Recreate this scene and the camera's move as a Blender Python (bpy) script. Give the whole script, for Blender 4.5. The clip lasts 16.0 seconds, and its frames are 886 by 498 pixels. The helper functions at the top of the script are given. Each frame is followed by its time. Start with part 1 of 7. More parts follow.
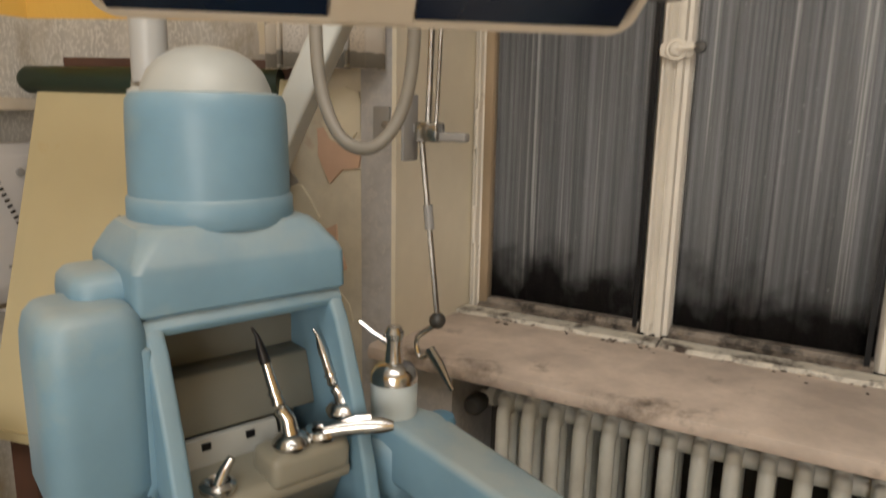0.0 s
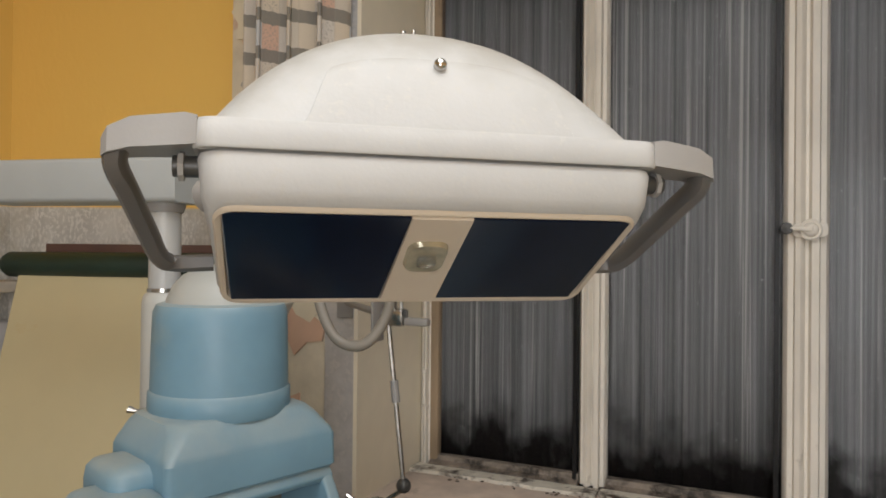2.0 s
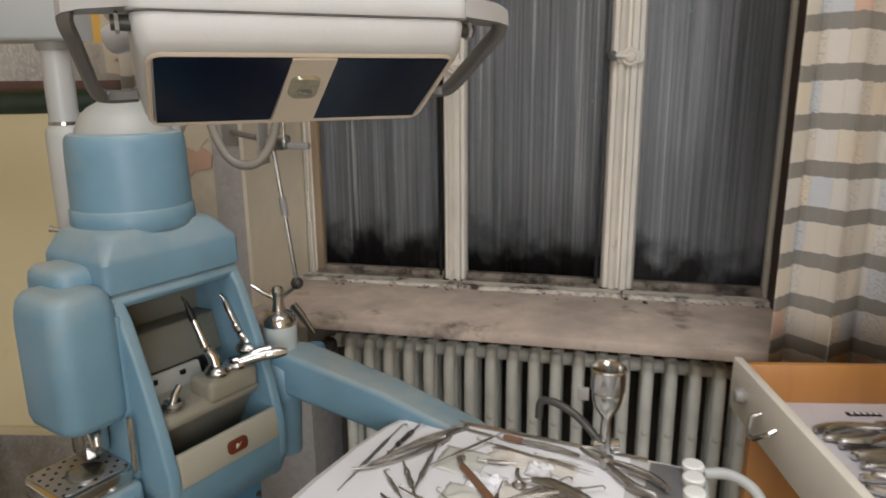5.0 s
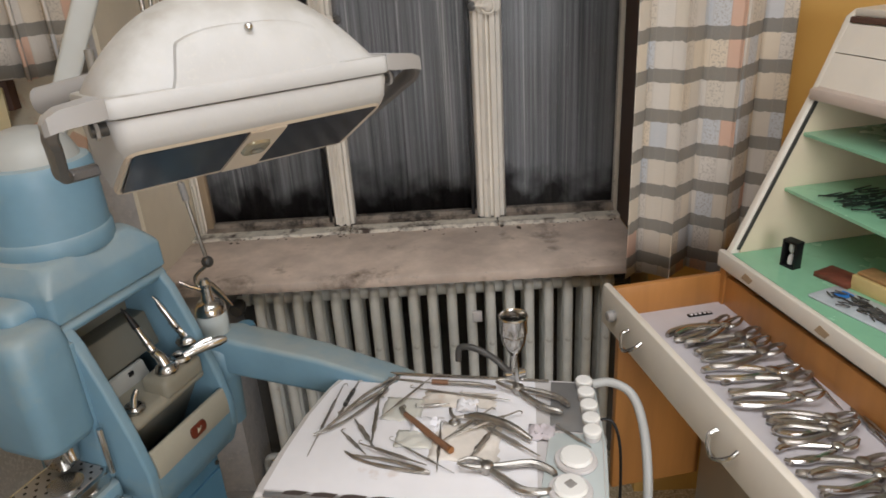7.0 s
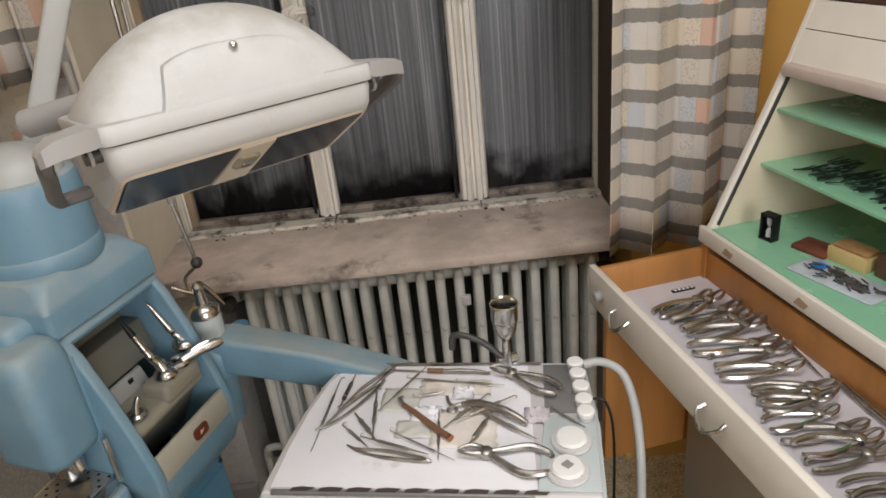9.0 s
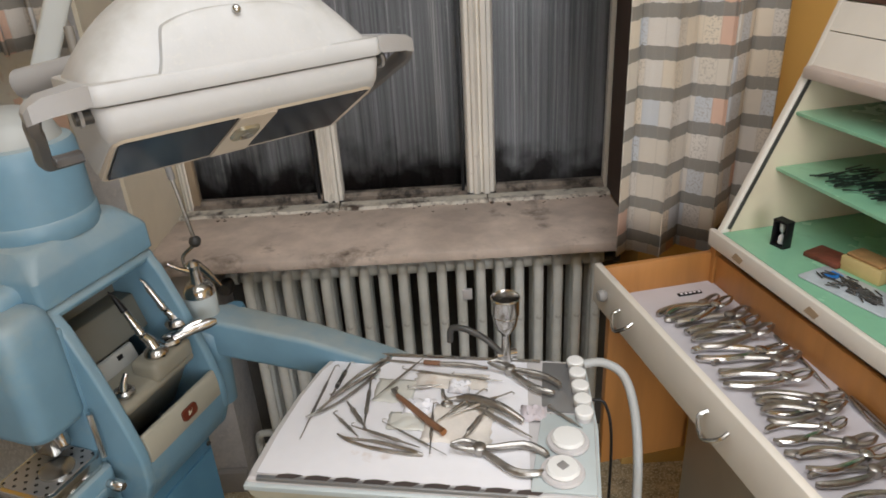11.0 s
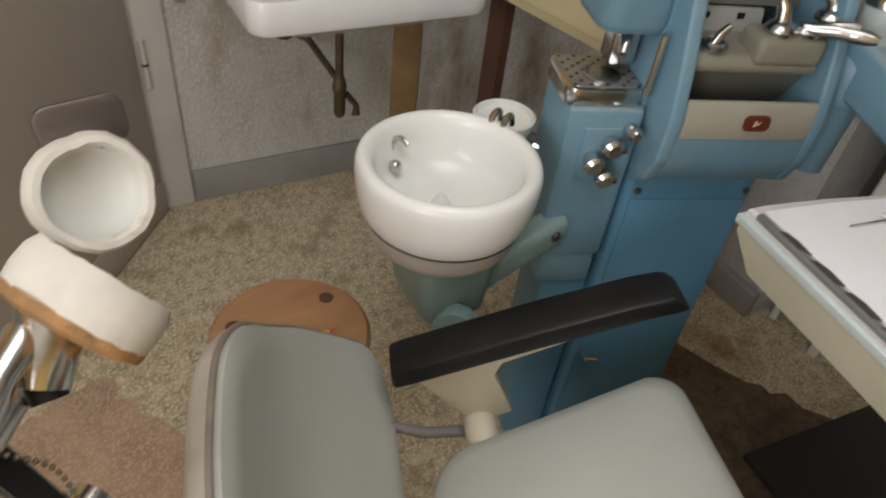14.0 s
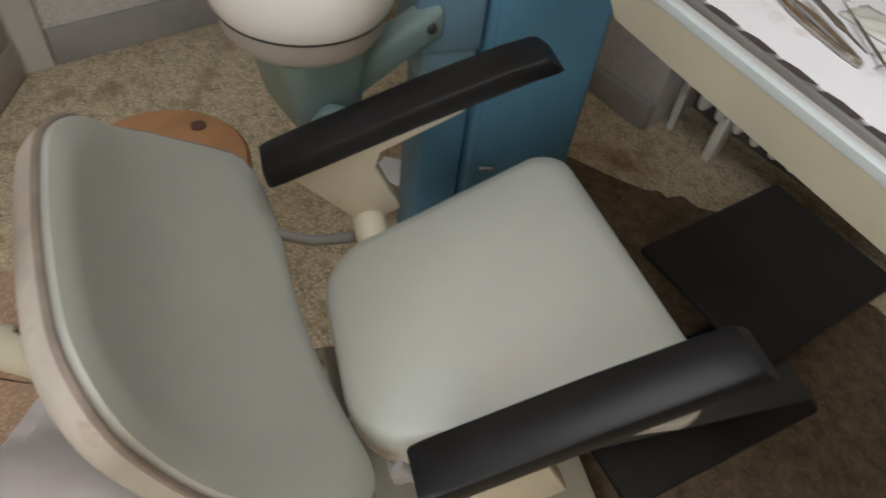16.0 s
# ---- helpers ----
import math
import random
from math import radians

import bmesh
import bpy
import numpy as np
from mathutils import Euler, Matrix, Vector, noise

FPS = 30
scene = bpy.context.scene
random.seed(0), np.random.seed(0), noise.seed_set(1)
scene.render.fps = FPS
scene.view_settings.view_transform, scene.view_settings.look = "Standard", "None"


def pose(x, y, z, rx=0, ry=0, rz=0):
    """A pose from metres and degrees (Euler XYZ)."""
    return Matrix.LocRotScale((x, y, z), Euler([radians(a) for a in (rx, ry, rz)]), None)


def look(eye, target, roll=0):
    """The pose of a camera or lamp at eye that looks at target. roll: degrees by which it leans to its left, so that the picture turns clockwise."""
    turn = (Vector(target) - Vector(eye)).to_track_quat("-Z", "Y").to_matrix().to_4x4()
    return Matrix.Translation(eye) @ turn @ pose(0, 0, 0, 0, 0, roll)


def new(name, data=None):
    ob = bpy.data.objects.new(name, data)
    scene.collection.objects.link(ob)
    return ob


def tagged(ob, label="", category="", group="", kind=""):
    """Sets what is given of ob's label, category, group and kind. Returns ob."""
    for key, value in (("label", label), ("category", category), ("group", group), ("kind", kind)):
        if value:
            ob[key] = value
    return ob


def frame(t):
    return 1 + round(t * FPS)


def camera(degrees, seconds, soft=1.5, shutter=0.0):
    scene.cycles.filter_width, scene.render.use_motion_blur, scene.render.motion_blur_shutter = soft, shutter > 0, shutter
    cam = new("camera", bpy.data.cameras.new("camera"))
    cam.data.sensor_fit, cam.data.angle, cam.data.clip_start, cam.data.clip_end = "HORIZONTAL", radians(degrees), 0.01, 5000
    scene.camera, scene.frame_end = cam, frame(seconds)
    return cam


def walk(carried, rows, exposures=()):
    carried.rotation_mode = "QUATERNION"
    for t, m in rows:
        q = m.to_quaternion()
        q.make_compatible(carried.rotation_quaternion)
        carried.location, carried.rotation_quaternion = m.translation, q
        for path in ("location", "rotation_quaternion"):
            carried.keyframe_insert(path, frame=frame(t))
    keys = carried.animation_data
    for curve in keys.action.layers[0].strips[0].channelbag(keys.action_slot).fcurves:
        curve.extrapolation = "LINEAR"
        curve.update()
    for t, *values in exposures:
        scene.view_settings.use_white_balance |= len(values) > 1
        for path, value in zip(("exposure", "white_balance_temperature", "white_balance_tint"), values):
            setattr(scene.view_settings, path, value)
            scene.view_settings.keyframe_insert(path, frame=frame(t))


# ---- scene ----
cam = camera(66.4, 16.0, soft=1.7, shutter=0.4)
PATH = [
    (0, (0.118, 0.101, 1.467), (-0.862, 1.800, 1.075), 1.1),
    (0.5, (0.098, 0.002, 1.514), (-0.78, 1.787, 1.311), 0.9),
    (1, (0.118, -0.07, 1.545), (-0.682, 1.76, 1.446), 0.1),
    (1.5, (0.137, -0.093, 1.56), (-0.64, 1.75, 1.534), 0.4),
    (2, (0.139, -0.105, 1.568), (-0.667, 1.725, 1.583), 0.6),
    (2.5, (0.125, -0.092, 1.57), (-0.678, 1.74, 1.567), -1.6),
    (3, (0.133, -0.088, 1.566), (-0.658, 1.748, 1.563), 0.3),
    (3.5, (0.143, -0.106, 1.557), (-0.657, 1.724, 1.453), 0.8),
    (4, (0.194, -0.17, 1.547), (-0.521, 1.692, 1.4), -0.1),
    (4.5, (0.27, -0.223, 1.542), (-0.382, 1.639, 1.212), -0.8),
    (5, (0.244, -0.338, 1.569), (-0.219, 1.548, 1.092), -0.6),
    (7.5, (0.145, -0.467, 1.812), (0.149, 1.359, 0.996), -4.5),
    (8, (0.141, -0.467, 1.821), (0.172, 1.356, 1.0), -4.8),
    (8.5, (0.133, -0.474, 1.827), (0.151, 1.343, 0.991), -4.9),
    (9, (0.141, -0.473, 1.828), (0.15, 1.33, 0.964), -6.1),
    (11.5, (0.143, -0.423, 1.771), (0.097, 1.375, 0.898), -1.8),
    (12, (0.107, -0.356, 1.702), (-0.297, 1.388, 0.809), 1.2),
    (12.5, (0.113, -0.274, 1.627), (-0.704, 1.31, 0.719), 3.5),
    (13, (0.138, -0.216, 1.547), (-0.978, 1.114, 0.555), 6.9),
    (13.5, (0.155, -0.209, 1.456), (-1.117, 0.796, 0.284), 8.2),
    (14, (0.163, -0.239, 1.409), (-1.114, 0.589, 0.111), 7.5),
    (14.5, (0.178, -0.264, 1.391), (-1.104, 0.451, 0.032), 6.7),
    (15, (0.209, -0.273, 1.359), (-1.053, 0.401, -0.039), 6.2),
    (15.5, (0.24, -0.247, 1.313), (-0.863, 0.518, -0.169), 7.7),
    (16, (0.266, -0.207, 1.286), (-0.685, 0.695, -0.225), 8.7),
]
EXPOSURES = [(0.0, 0.22, 7250, 11), (0.6, 0.06, 6800, 11), (1.2, 0.02, 6600, 11), (2.5, 0.02, 6560, 10), (4.0, 0.0, 6400, 10), (7.5, 0.0, 6480, 12), (9.0, 0.03, 6480, 12), (11.5, 0.07, 6280, 10), (12.3, 0.23, 6150, 9), (13.0, 0.26, 6150, 9), (13.6, 0.06, 6350, 10), (14.2, -0.04, 6450, 10), (15.0, -0.04, 6400, 10), (16.0, -0.1, 6250, 10)]
walk(cam, [(t, look(eye, target, roll)) for t, eye, target, roll in PATH], EXPOSURES)

# ---- world and lights ----
world = bpy.data.worlds.new("world")
scene.world = world
world.use_nodes = True
_bg = world.node_tree.nodes["Background"]
_sky = world.node_tree.nodes.new("ShaderNodeTexSky")
_sky.sky_type, _sky.sun_disc = "NISHITA", False
_sky.sun_elevation, _sky.sun_rotation = radians(25), radians(200)
world.node_tree.links.new(_sky.outputs[0], _bg.inputs[0])
_bg.inputs[1].default_value = 0.06


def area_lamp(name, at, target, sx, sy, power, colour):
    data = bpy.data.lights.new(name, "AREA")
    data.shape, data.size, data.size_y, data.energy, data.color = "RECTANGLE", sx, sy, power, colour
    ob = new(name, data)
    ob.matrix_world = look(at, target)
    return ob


# two added soft lamps with unseen sources: one from behind, one overhead
area_lamp("rear_fill", (0.80, -2.12, 1.60), (-0.25, 1.2, 1.1), 1.6, 1.3, 46, (0.955, 0.975, 1.0))
area_lamp("overhead_fill", (0.20, -0.10, 2.66), (0.20, -0.10, 0.0), 1.2, 1.2, 22, (0.965, 0.975, 0.985))


# ---- materials ----
def mat(name, base, rough=0.5, metal=0.0, var=0.12, scale=6.0, bump=0.15, bscale=120.0,
        stain=None, stain_scale=3.0, stain_at=0.58, speck=None, speck_scale=90.0, speck_at=0.62, stretch=(1, 1, 1), rvar=0.12, coat=0.0):
    """A surface with grain at two scales, optional stains and specks."""
    m = bpy.data.materials.new(name)
    m.use_nodes = True
    nt = m.node_tree
    n, l = nt.nodes, nt.links
    b = n["Principled BSDF"]
    tc = n.new("ShaderNodeTexCoord")
    mp = n.new("ShaderNodeMapping")
    mp.inputs["Scale"].default_value = stretch
    l.new(tc.outputs["Object"], mp.inputs["Vector"])

    def noise_tex(s, detail, rough_n=0.6):
        t = n.new("ShaderNodeTexNoise")
        t.inputs["Scale"].default_value, t.inputs["Detail"].default_value, t.inputs["Roughness"].default_value = s, detail, rough_n
        l.new(mp.outputs[0], t.inputs["Vector"])
        return t

    def mix(fac, a, c):
        x = n.new("ShaderNodeMix")
        x.data_type = "RGBA"
        l.new(fac, x.inputs[0])
        for sock, v in ((x.inputs[6], a), (x.inputs[7], c)):
            if isinstance(v, tuple):
                sock.default_value = (*v[:3], 1)
            else:
                l.new(v, sock)
        return x.outputs[2]

    def step(sock, lo, hi):
        r = n.new("ShaderNodeMapRange")
        r.inputs["From Min"].default_value, r.inputs["From Max"].default_value = lo, hi
        l.new(sock, r.inputs["Value"])
        return r.outputs[0]

    big, fine = noise_tex(scale, 4), noise_tex(bscale, 3)
    dark = tuple(c * (1 - var) for c in base)
    light = tuple(min(1, c * (1 + var * 0.7)) for c in base)
    col = mix(step(big.outputs[0], 0.3, 0.7), dark, light)
    if speck:
        sp = noise_tex(speck_scale, 2, 0.7)
        col = mix(step(sp.outputs[0], speck_at, speck_at + 0.08), col, speck)
    if stain:
        st = noise_tex(stain_scale, 7, 0.65)
        col = mix(step(st.outputs[0], stain_at, stain_at + 0.14), col, stain)
    l.new(col, b.inputs["Base Color"])
    rr = n.new("ShaderNodeMapRange")
    rr.inputs["To Min"].default_value, rr.inputs["To Max"].default_value = max(0.02, rough - rvar), min(1, rough + rvar)
    l.new(big.outputs[0], rr.inputs["Value"])
    l.new(rr.outputs[0], b.inputs["Roughness"])
    b.inputs["Metallic"].default_value = metal
    b.inputs["Coat Weight"].default_value = coat
    if bump:
        bp = n.new("ShaderNodeBump")
        bp.inputs["Strength"].default_value, bp.inputs["Distance"].default_value = bump, 0.002
        l.new(fine.outputs[0], bp.inputs["Height"])
        l.new(bp.outputs[0], b.inputs["Normal"])
    return m


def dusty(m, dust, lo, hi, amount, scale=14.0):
    """Tints upward faces: settled dust plus painted light level, broken up by wipe marks."""
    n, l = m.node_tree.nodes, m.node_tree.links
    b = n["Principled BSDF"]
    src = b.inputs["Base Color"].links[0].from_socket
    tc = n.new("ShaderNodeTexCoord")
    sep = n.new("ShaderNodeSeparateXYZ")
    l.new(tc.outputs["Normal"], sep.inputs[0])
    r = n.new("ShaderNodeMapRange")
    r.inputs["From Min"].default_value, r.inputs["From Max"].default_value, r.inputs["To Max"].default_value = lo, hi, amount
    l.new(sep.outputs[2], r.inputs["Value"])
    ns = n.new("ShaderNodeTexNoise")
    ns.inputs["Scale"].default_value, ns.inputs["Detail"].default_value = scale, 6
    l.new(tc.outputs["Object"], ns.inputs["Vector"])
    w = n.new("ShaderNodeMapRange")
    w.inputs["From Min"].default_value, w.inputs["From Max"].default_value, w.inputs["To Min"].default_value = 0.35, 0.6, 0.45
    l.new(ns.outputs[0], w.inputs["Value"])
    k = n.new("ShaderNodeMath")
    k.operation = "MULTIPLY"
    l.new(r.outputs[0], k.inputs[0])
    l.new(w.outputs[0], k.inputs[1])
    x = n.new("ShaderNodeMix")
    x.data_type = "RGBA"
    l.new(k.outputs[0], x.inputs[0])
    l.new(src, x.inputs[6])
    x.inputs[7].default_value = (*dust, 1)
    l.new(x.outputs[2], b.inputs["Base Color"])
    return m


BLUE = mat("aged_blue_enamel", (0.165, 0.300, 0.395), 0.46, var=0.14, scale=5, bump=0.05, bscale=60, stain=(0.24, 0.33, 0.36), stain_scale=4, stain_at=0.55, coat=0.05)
# pale dust on upward faces, with light from above painted in
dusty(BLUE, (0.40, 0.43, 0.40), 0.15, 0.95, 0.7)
BLUEDARK = mat("blue_enamel_base", (0.085, 0.215, 0.325), 0.36, var=0.16, scale=5, bump=0.05, stain=(0.16, 0.34, 0.40), stain_scale=3)
DOME = mat("dusty_grey_dome", (0.40, 0.41, 0.39), 0.42, var=0.08, scale=9, bump=0.06)
CREAM = mat("cream_lacquer", (0.50, 0.47, 0.36), 0.42, var=0.10, scale=6, bump=0.05, stain=(0.40, 0.36, 0.26), stain_scale=5, stain_at=0.62)
DECK = mat("grey_beige_enamel", (0.26, 0.245, 0.195), 0.42, var=0.12, scale=6, bump=0.05, stain=(0.18, 0.16, 0.12), stain_scale=7, stain_at=0.6)
CHAIRCREAM = mat("cream_chair_enamel", (0.62, 0.57, 0.45), 0.42, var=0.10, scale=6, bump=0.05, stain=(0.42, 0.36, 0.25), stain_scale=7, stain_at=0.62)
GREYIN = mat("grey_green_enamel", (0.17, 0.17, 0.145), 0.42, var=0.12, scale=5, bump=0.05)
CHROME = mat("chrome", (0.58, 0.575, 0.56), 0.20, 1.0, var=0.08, scale=20, bump=0.03, rvar=0.08)
STEEL = mat("stained_instrument_steel", (0.42, 0.40, 0.37), 0.36, 1.0, var=0.3, scale=40, bump=0.06, stain=(0.20, 0.13, 0.09), stain_scale=25, stain_at=0.6)
WHITE = mat("white_lamp_enamel", (0.48, 0.48, 0.475), 0.56, var=0.07, scale=7, bump=0.08, bscale=260, stain=(0.47, 0.46, 0.43), stain_scale=9, stain_at=0.6, speck=(0.49, 0.485, 0.465), speck_scale=120, speck_at=0.60)
# lamp top: dust colour darkened to paint its upward faces dimmer
dusty(WHITE, (0.29, 0.27, 0.232), 0.2, 0.85, 0.92, 22)
BEIGE = mat("beige_lamp_rim", (0.58, 0.50, 0.40), 0.45, var=0.08, scale=6, bump=0.05)
GREYPL = mat("grey_plastic", (0.30, 0.29, 0.28), 0.45, var=0.08, scale=8, bump=0.06, bscale=200)
DARKPL = mat("dark_plastic", (0.05, 0.048, 0.045), 0.4, var=0.2, bump=0.05)
BLACK = mat("black_bakelite", (0.009, 0.009, 0.010), 0.40, var=0.3, scale=12, bump=0.05, rvar=0.1)
BLACK.node_tree.nodes["Principled BSDF"].inputs["Specular IOR Level"].default_value = 0.30
LENS = mat("blue_filter_glass", (0.006, 0.011, 0.026), 0.16, var=0.3, bump=0.0, rvar=0.05)
LENS.node_tree.nodes["Principled BSDF"].inputs["Specular IOR Level"].default_value = 0.3
PORCELAIN = mat("white_porcelain", (0.86, 0.86, 0.84), 0.18, var=0.04, scale=6, bump=0.0, stain=(0.62, 0.58, 0.48), stain_scale=6, stain_at=0.66, rvar=0.06)
UPHOL = mat("grey_green_vinyl", (0.43, 0.44, 0.40), 0.46, var=0.06, scale=5, bump=0.12, bscale=300, stain=(0.48, 0.44, 0.39), stain_scale=4, stain_at=0.6)
PIPING = mat("worn_vinyl_edge", (0.44, 0.40, 0.34), 0.55, var=0.18, scale=14, bump=0.2, stain=(0.30, 0.22, 0.17), stain_scale=14, stain_at=0.58)
PADCLOTH = mat("soiled_pad_cover", (0.68, 0.64, 0.57), 0.75, var=0.12, scale=14, bump=1.0, bscale=26, stain=(0.36, 0.20, 0.09), stain_scale=9, stain_at=0.60)
RUSTY = mat("rust_stained_foam", (0.42, 0.23, 0.09), 0.8, var=0.4, scale=20, bump=0.5, stain=(0.07, 0.04, 0.02), stain_scale=16, stain_at=0.55)
WOODRED = mat("red_brown_wood", (0.10, 0.045, 0.03), 0.5, var=0.3, scale=9, bump=0.15, stretch=(1, 1, 0.15))
WOODSTOOL = mat("worn_stool_wood", (0.36, 0.190, 0.090), 0.6, var=0.25, scale=12, bump=0.2, stretch=(1, 0.25, 1), stain=(0.13, 0.055, 0.03), stain_scale=7, stain_at=0.60)
WOODORANGE = mat("orange_beech", (0.45, 0.20, 0.055), 0.42, var=0.25, scale=10, bump=0.1, stretch=(1, 1, 0.12))
CABWHITE = mat("cream_cabinet_paint", (0.76, 0.71, 0.63), 0.45, var=0.07, scale=5, bump=0.06, stain=(0.50, 0.42, 0.32), stain_scale=6, stain_at=0.66)
CABBEIGE = mat("beige_cabinet_front", (0.42, 0.38, 0.31), 0.5, var=0.1, scale=5, bump=0.06)
MINT = mat("mint_glass_shelf", (0.27, 0.55, 0.36), 0.25, var=0.1, scale=6, bump=0.02, stain=(0.22, 0.40, 0.27), stain_scale=9)
LINER = mat("pale_drawer_liner", (0.60, 0.57, 0.60), 0.5, var=0.08, scale=7, bump=0.05, stain=(0.48, 0.42, 0.40), stain_scale=11, stain_at=0.62)
PAPER = mat("white_paper", (0.89, 0.89, 0.93), 0.7, var=0.04, scale=9, bump=0.08, bscale=60, stain=(0.66, 0.56, 0.50), stain_scale=10, stain_at=0.66)
TISSUE = mat("crumpled_tissue", (0.82, 0.77, 0.71), 0.8, var=0.15, scale=16, bump=0.6, bscale=45, stain=(0.66, 0.52, 0.42), stain_scale=12, stain_at=0.62)
TRAYGREY = mat("tray_grey_metal", (0.34, 0.34, 0.34), 0.35, 0.6, var=0.1, scale=9, bump=0.05)
TRAYBLUE = mat("pale_blue_plastic", (0.52, 0.58, 0.585), 0.4, var=0.08, bump=0.05)
BOARD = mat("yellowed_board", (0.56, 0.48, 0.29), 0.6, var=0.06, scale=3, bump=0.08, stain=(0.50, 0.36, 0.16), stain_scale=5, stain_at=0.66)
GREENROLL = mat("dark_green_vinyl", (0.012, 0.032, 0.02), 0.5, var=0.3, bump=0.2)
SINKWHITE = mat("sink_ceramic", (0.86, 0.85, 0.86), 0.18, var=0.05, scale=5, bump=0.0, stain=(0.42, 0.37, 0.32), stain_scale=5, stain_at=0.66, rvar=0.06)
PLASTWHITE = mat("aged_white_plastic", (0.62, 0.60, 0.60), 0.45, var=0.06, scale=6, bump=0.04)
BLUELABEL = mat("blue_label", (0.02, 0.20, 0.62), 0.4, var=0.1, bump=0.0)
DOORPAINT = mat("grey_door_paint", (0.45, 0.42, 0.385), 0.48, var=0.05, scale=3, bump=0.06, bscale=50)
FRAMEPAINT = mat("offwhite_door_frame", (0.60, 0.585, 0.56), 0.45, var=0.07, scale=5, bump=0.06, stain=(0.36, 0.30, 0.24), stain_scale=6, stain_at=0.68)
SKIRT = mat("grey_skirting_paint", (0.30, 0.29, 0.28), 0.5, var=0.14, scale=6, bump=0.1)
RADPAINT = mat("grey_radiator_paint", (0.72, 0.725, 0.685), 0.36, var=0.14, scale=12, bump=0.12, stain=(0.20, 0.17, 0.13), stain_scale=10, stain_at=0.62)
WINPAINT = mat("flaking_window_paint", (0.78, 0.73, 0.65), 0.55, var=0.12, scale=9, bump=0.35, bscale=60, stain=(0.20, 0.15, 0.11), stain_scale=9, stain_at=0.62, stretch=(1, 1, 0.5))
SILLPAINT = mat("dirty_window_sill", (0.60, 0.50, 0.43), 0.7, var=0.25, scale=8, bump=0.4, bscale=60, stain=(0.10, 0.075, 0.055), stain_scale=5, stain_at=0.58)
REVEAL = mat("ochre_reveal_paint", (0.84, 0.77, 0.63), 0.6, var=0.08, scale=4, bump=0.12, bscale=50, stain=(0.24, 0.18, 0.11), stain_scale=6, stain_at=0.67)
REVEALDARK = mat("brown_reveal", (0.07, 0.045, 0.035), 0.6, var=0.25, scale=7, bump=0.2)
HOSE = mat("grey_rubber_hose", (0.23, 0.21, 0.18), 0.5, var=0.15, bump=0.05)
HOSEWHITE = mat("white_hose", (0.46, 0.47, 0.46), 0.4, var=0.08, bump=0.03)
REDBADGE = mat("red_brown_badge", (0.13, 0.028, 0.015), 0.3, var=0.2, bump=0.0)
PLASTER = mat("patched_plaster", (0.74, 0.68, 0.56), 0.8, var=0.15, scale=9, bump=0.4, bscale=50, stain=(0.50, 0.28, 0.19), stain_scale=6, stain_at=0.60)
CEILPAINT = mat("ceiling_paint", (0.66, 0.64, 0.58), 0.8, var=0.05, bump=0.1)
HALLPAINT = mat("yellow_wall_paint", (0.72, 0.47, 0.15), 0.6, var=0.05, scale=2.5, bump=0.06)
FOOTBLACK = mat("black_rubber_mat", (0.013, 0.010, 0.009), 0.6, var=0.3, scale=8, bump=0.25)
YELLOWPACK = mat("yellow_packet", (0.75, 0.62, 0.05), 0.4, var=0.1, bump=0.0)
REDPACK = mat("red_packet", (0.62, 0.03, 0.03), 0.4, var=0.1, bump=0.0)
BULB = mat("frosted_bulb_glass", (0.40, 0.36, 0.26), 0.2, 0.3, var=0.3, scale=60, bump=0.3)


def node_floor():
    """Worn speckled floor covering: pale and dark crumbs, brown wear and rusty patches."""
    m = mat("speckled_floor", (0.47, 0.385, 0.250), 0.85, var=0.42, scale=30.0, bump=0.8, bscale=110,
            stain=(0.23, 0.150, 0.075), stain_scale=3.0, stain_at=0.54, speck=(0.66, 0.585, 0.44), speck_scale=120, speck_at=0.52)
    return m


def two_tone(name, low, high, level):
    """Woven wallpaper below, yellow paint above, parted by a straight edge."""
    m = mat(name, low, 0.8, var=0.16, scale=14, bump=0.6, bscale=55, stretch=(1, 1, 0.5), speck=tuple(min(1, c * 1.22) for c in low), speck_scale=140, speck_at=0.50,
            stain=tuple(c * f for c, f in zip(low, (0.56, 0.47, 0.33))), stain_scale=2.4, stain_at=0.53)
    nt = m.node_tree
    n, l = nt.nodes, nt.links
    b = n["Principled BSDF"]
    src = b.inputs["Base Color"].links[0].from_socket
    tc = n.new("ShaderNodeTexCoord")
    sep = n.new("ShaderNodeSeparateXYZ")
    l.new(tc.outputs["Object"], sep.inputs[0])
    r = n.new("ShaderNodeMapRange")
    r.inputs["From Min"].default_value, r.inputs["From Max"].default_value = level - 0.004, level + 0.004
    l.new(sep.outputs[2], r.inputs["Value"])
    x = n.new("ShaderNodeMix")
    x.data_type = "RGBA"
    l.new(r.outputs[0], x.inputs[0])
    l.new(src, x.inputs[6])
    x.inputs[7].default_value = (*high, 1)
    l.new(x.outputs[2], b.inputs["Base Color"])
    return m


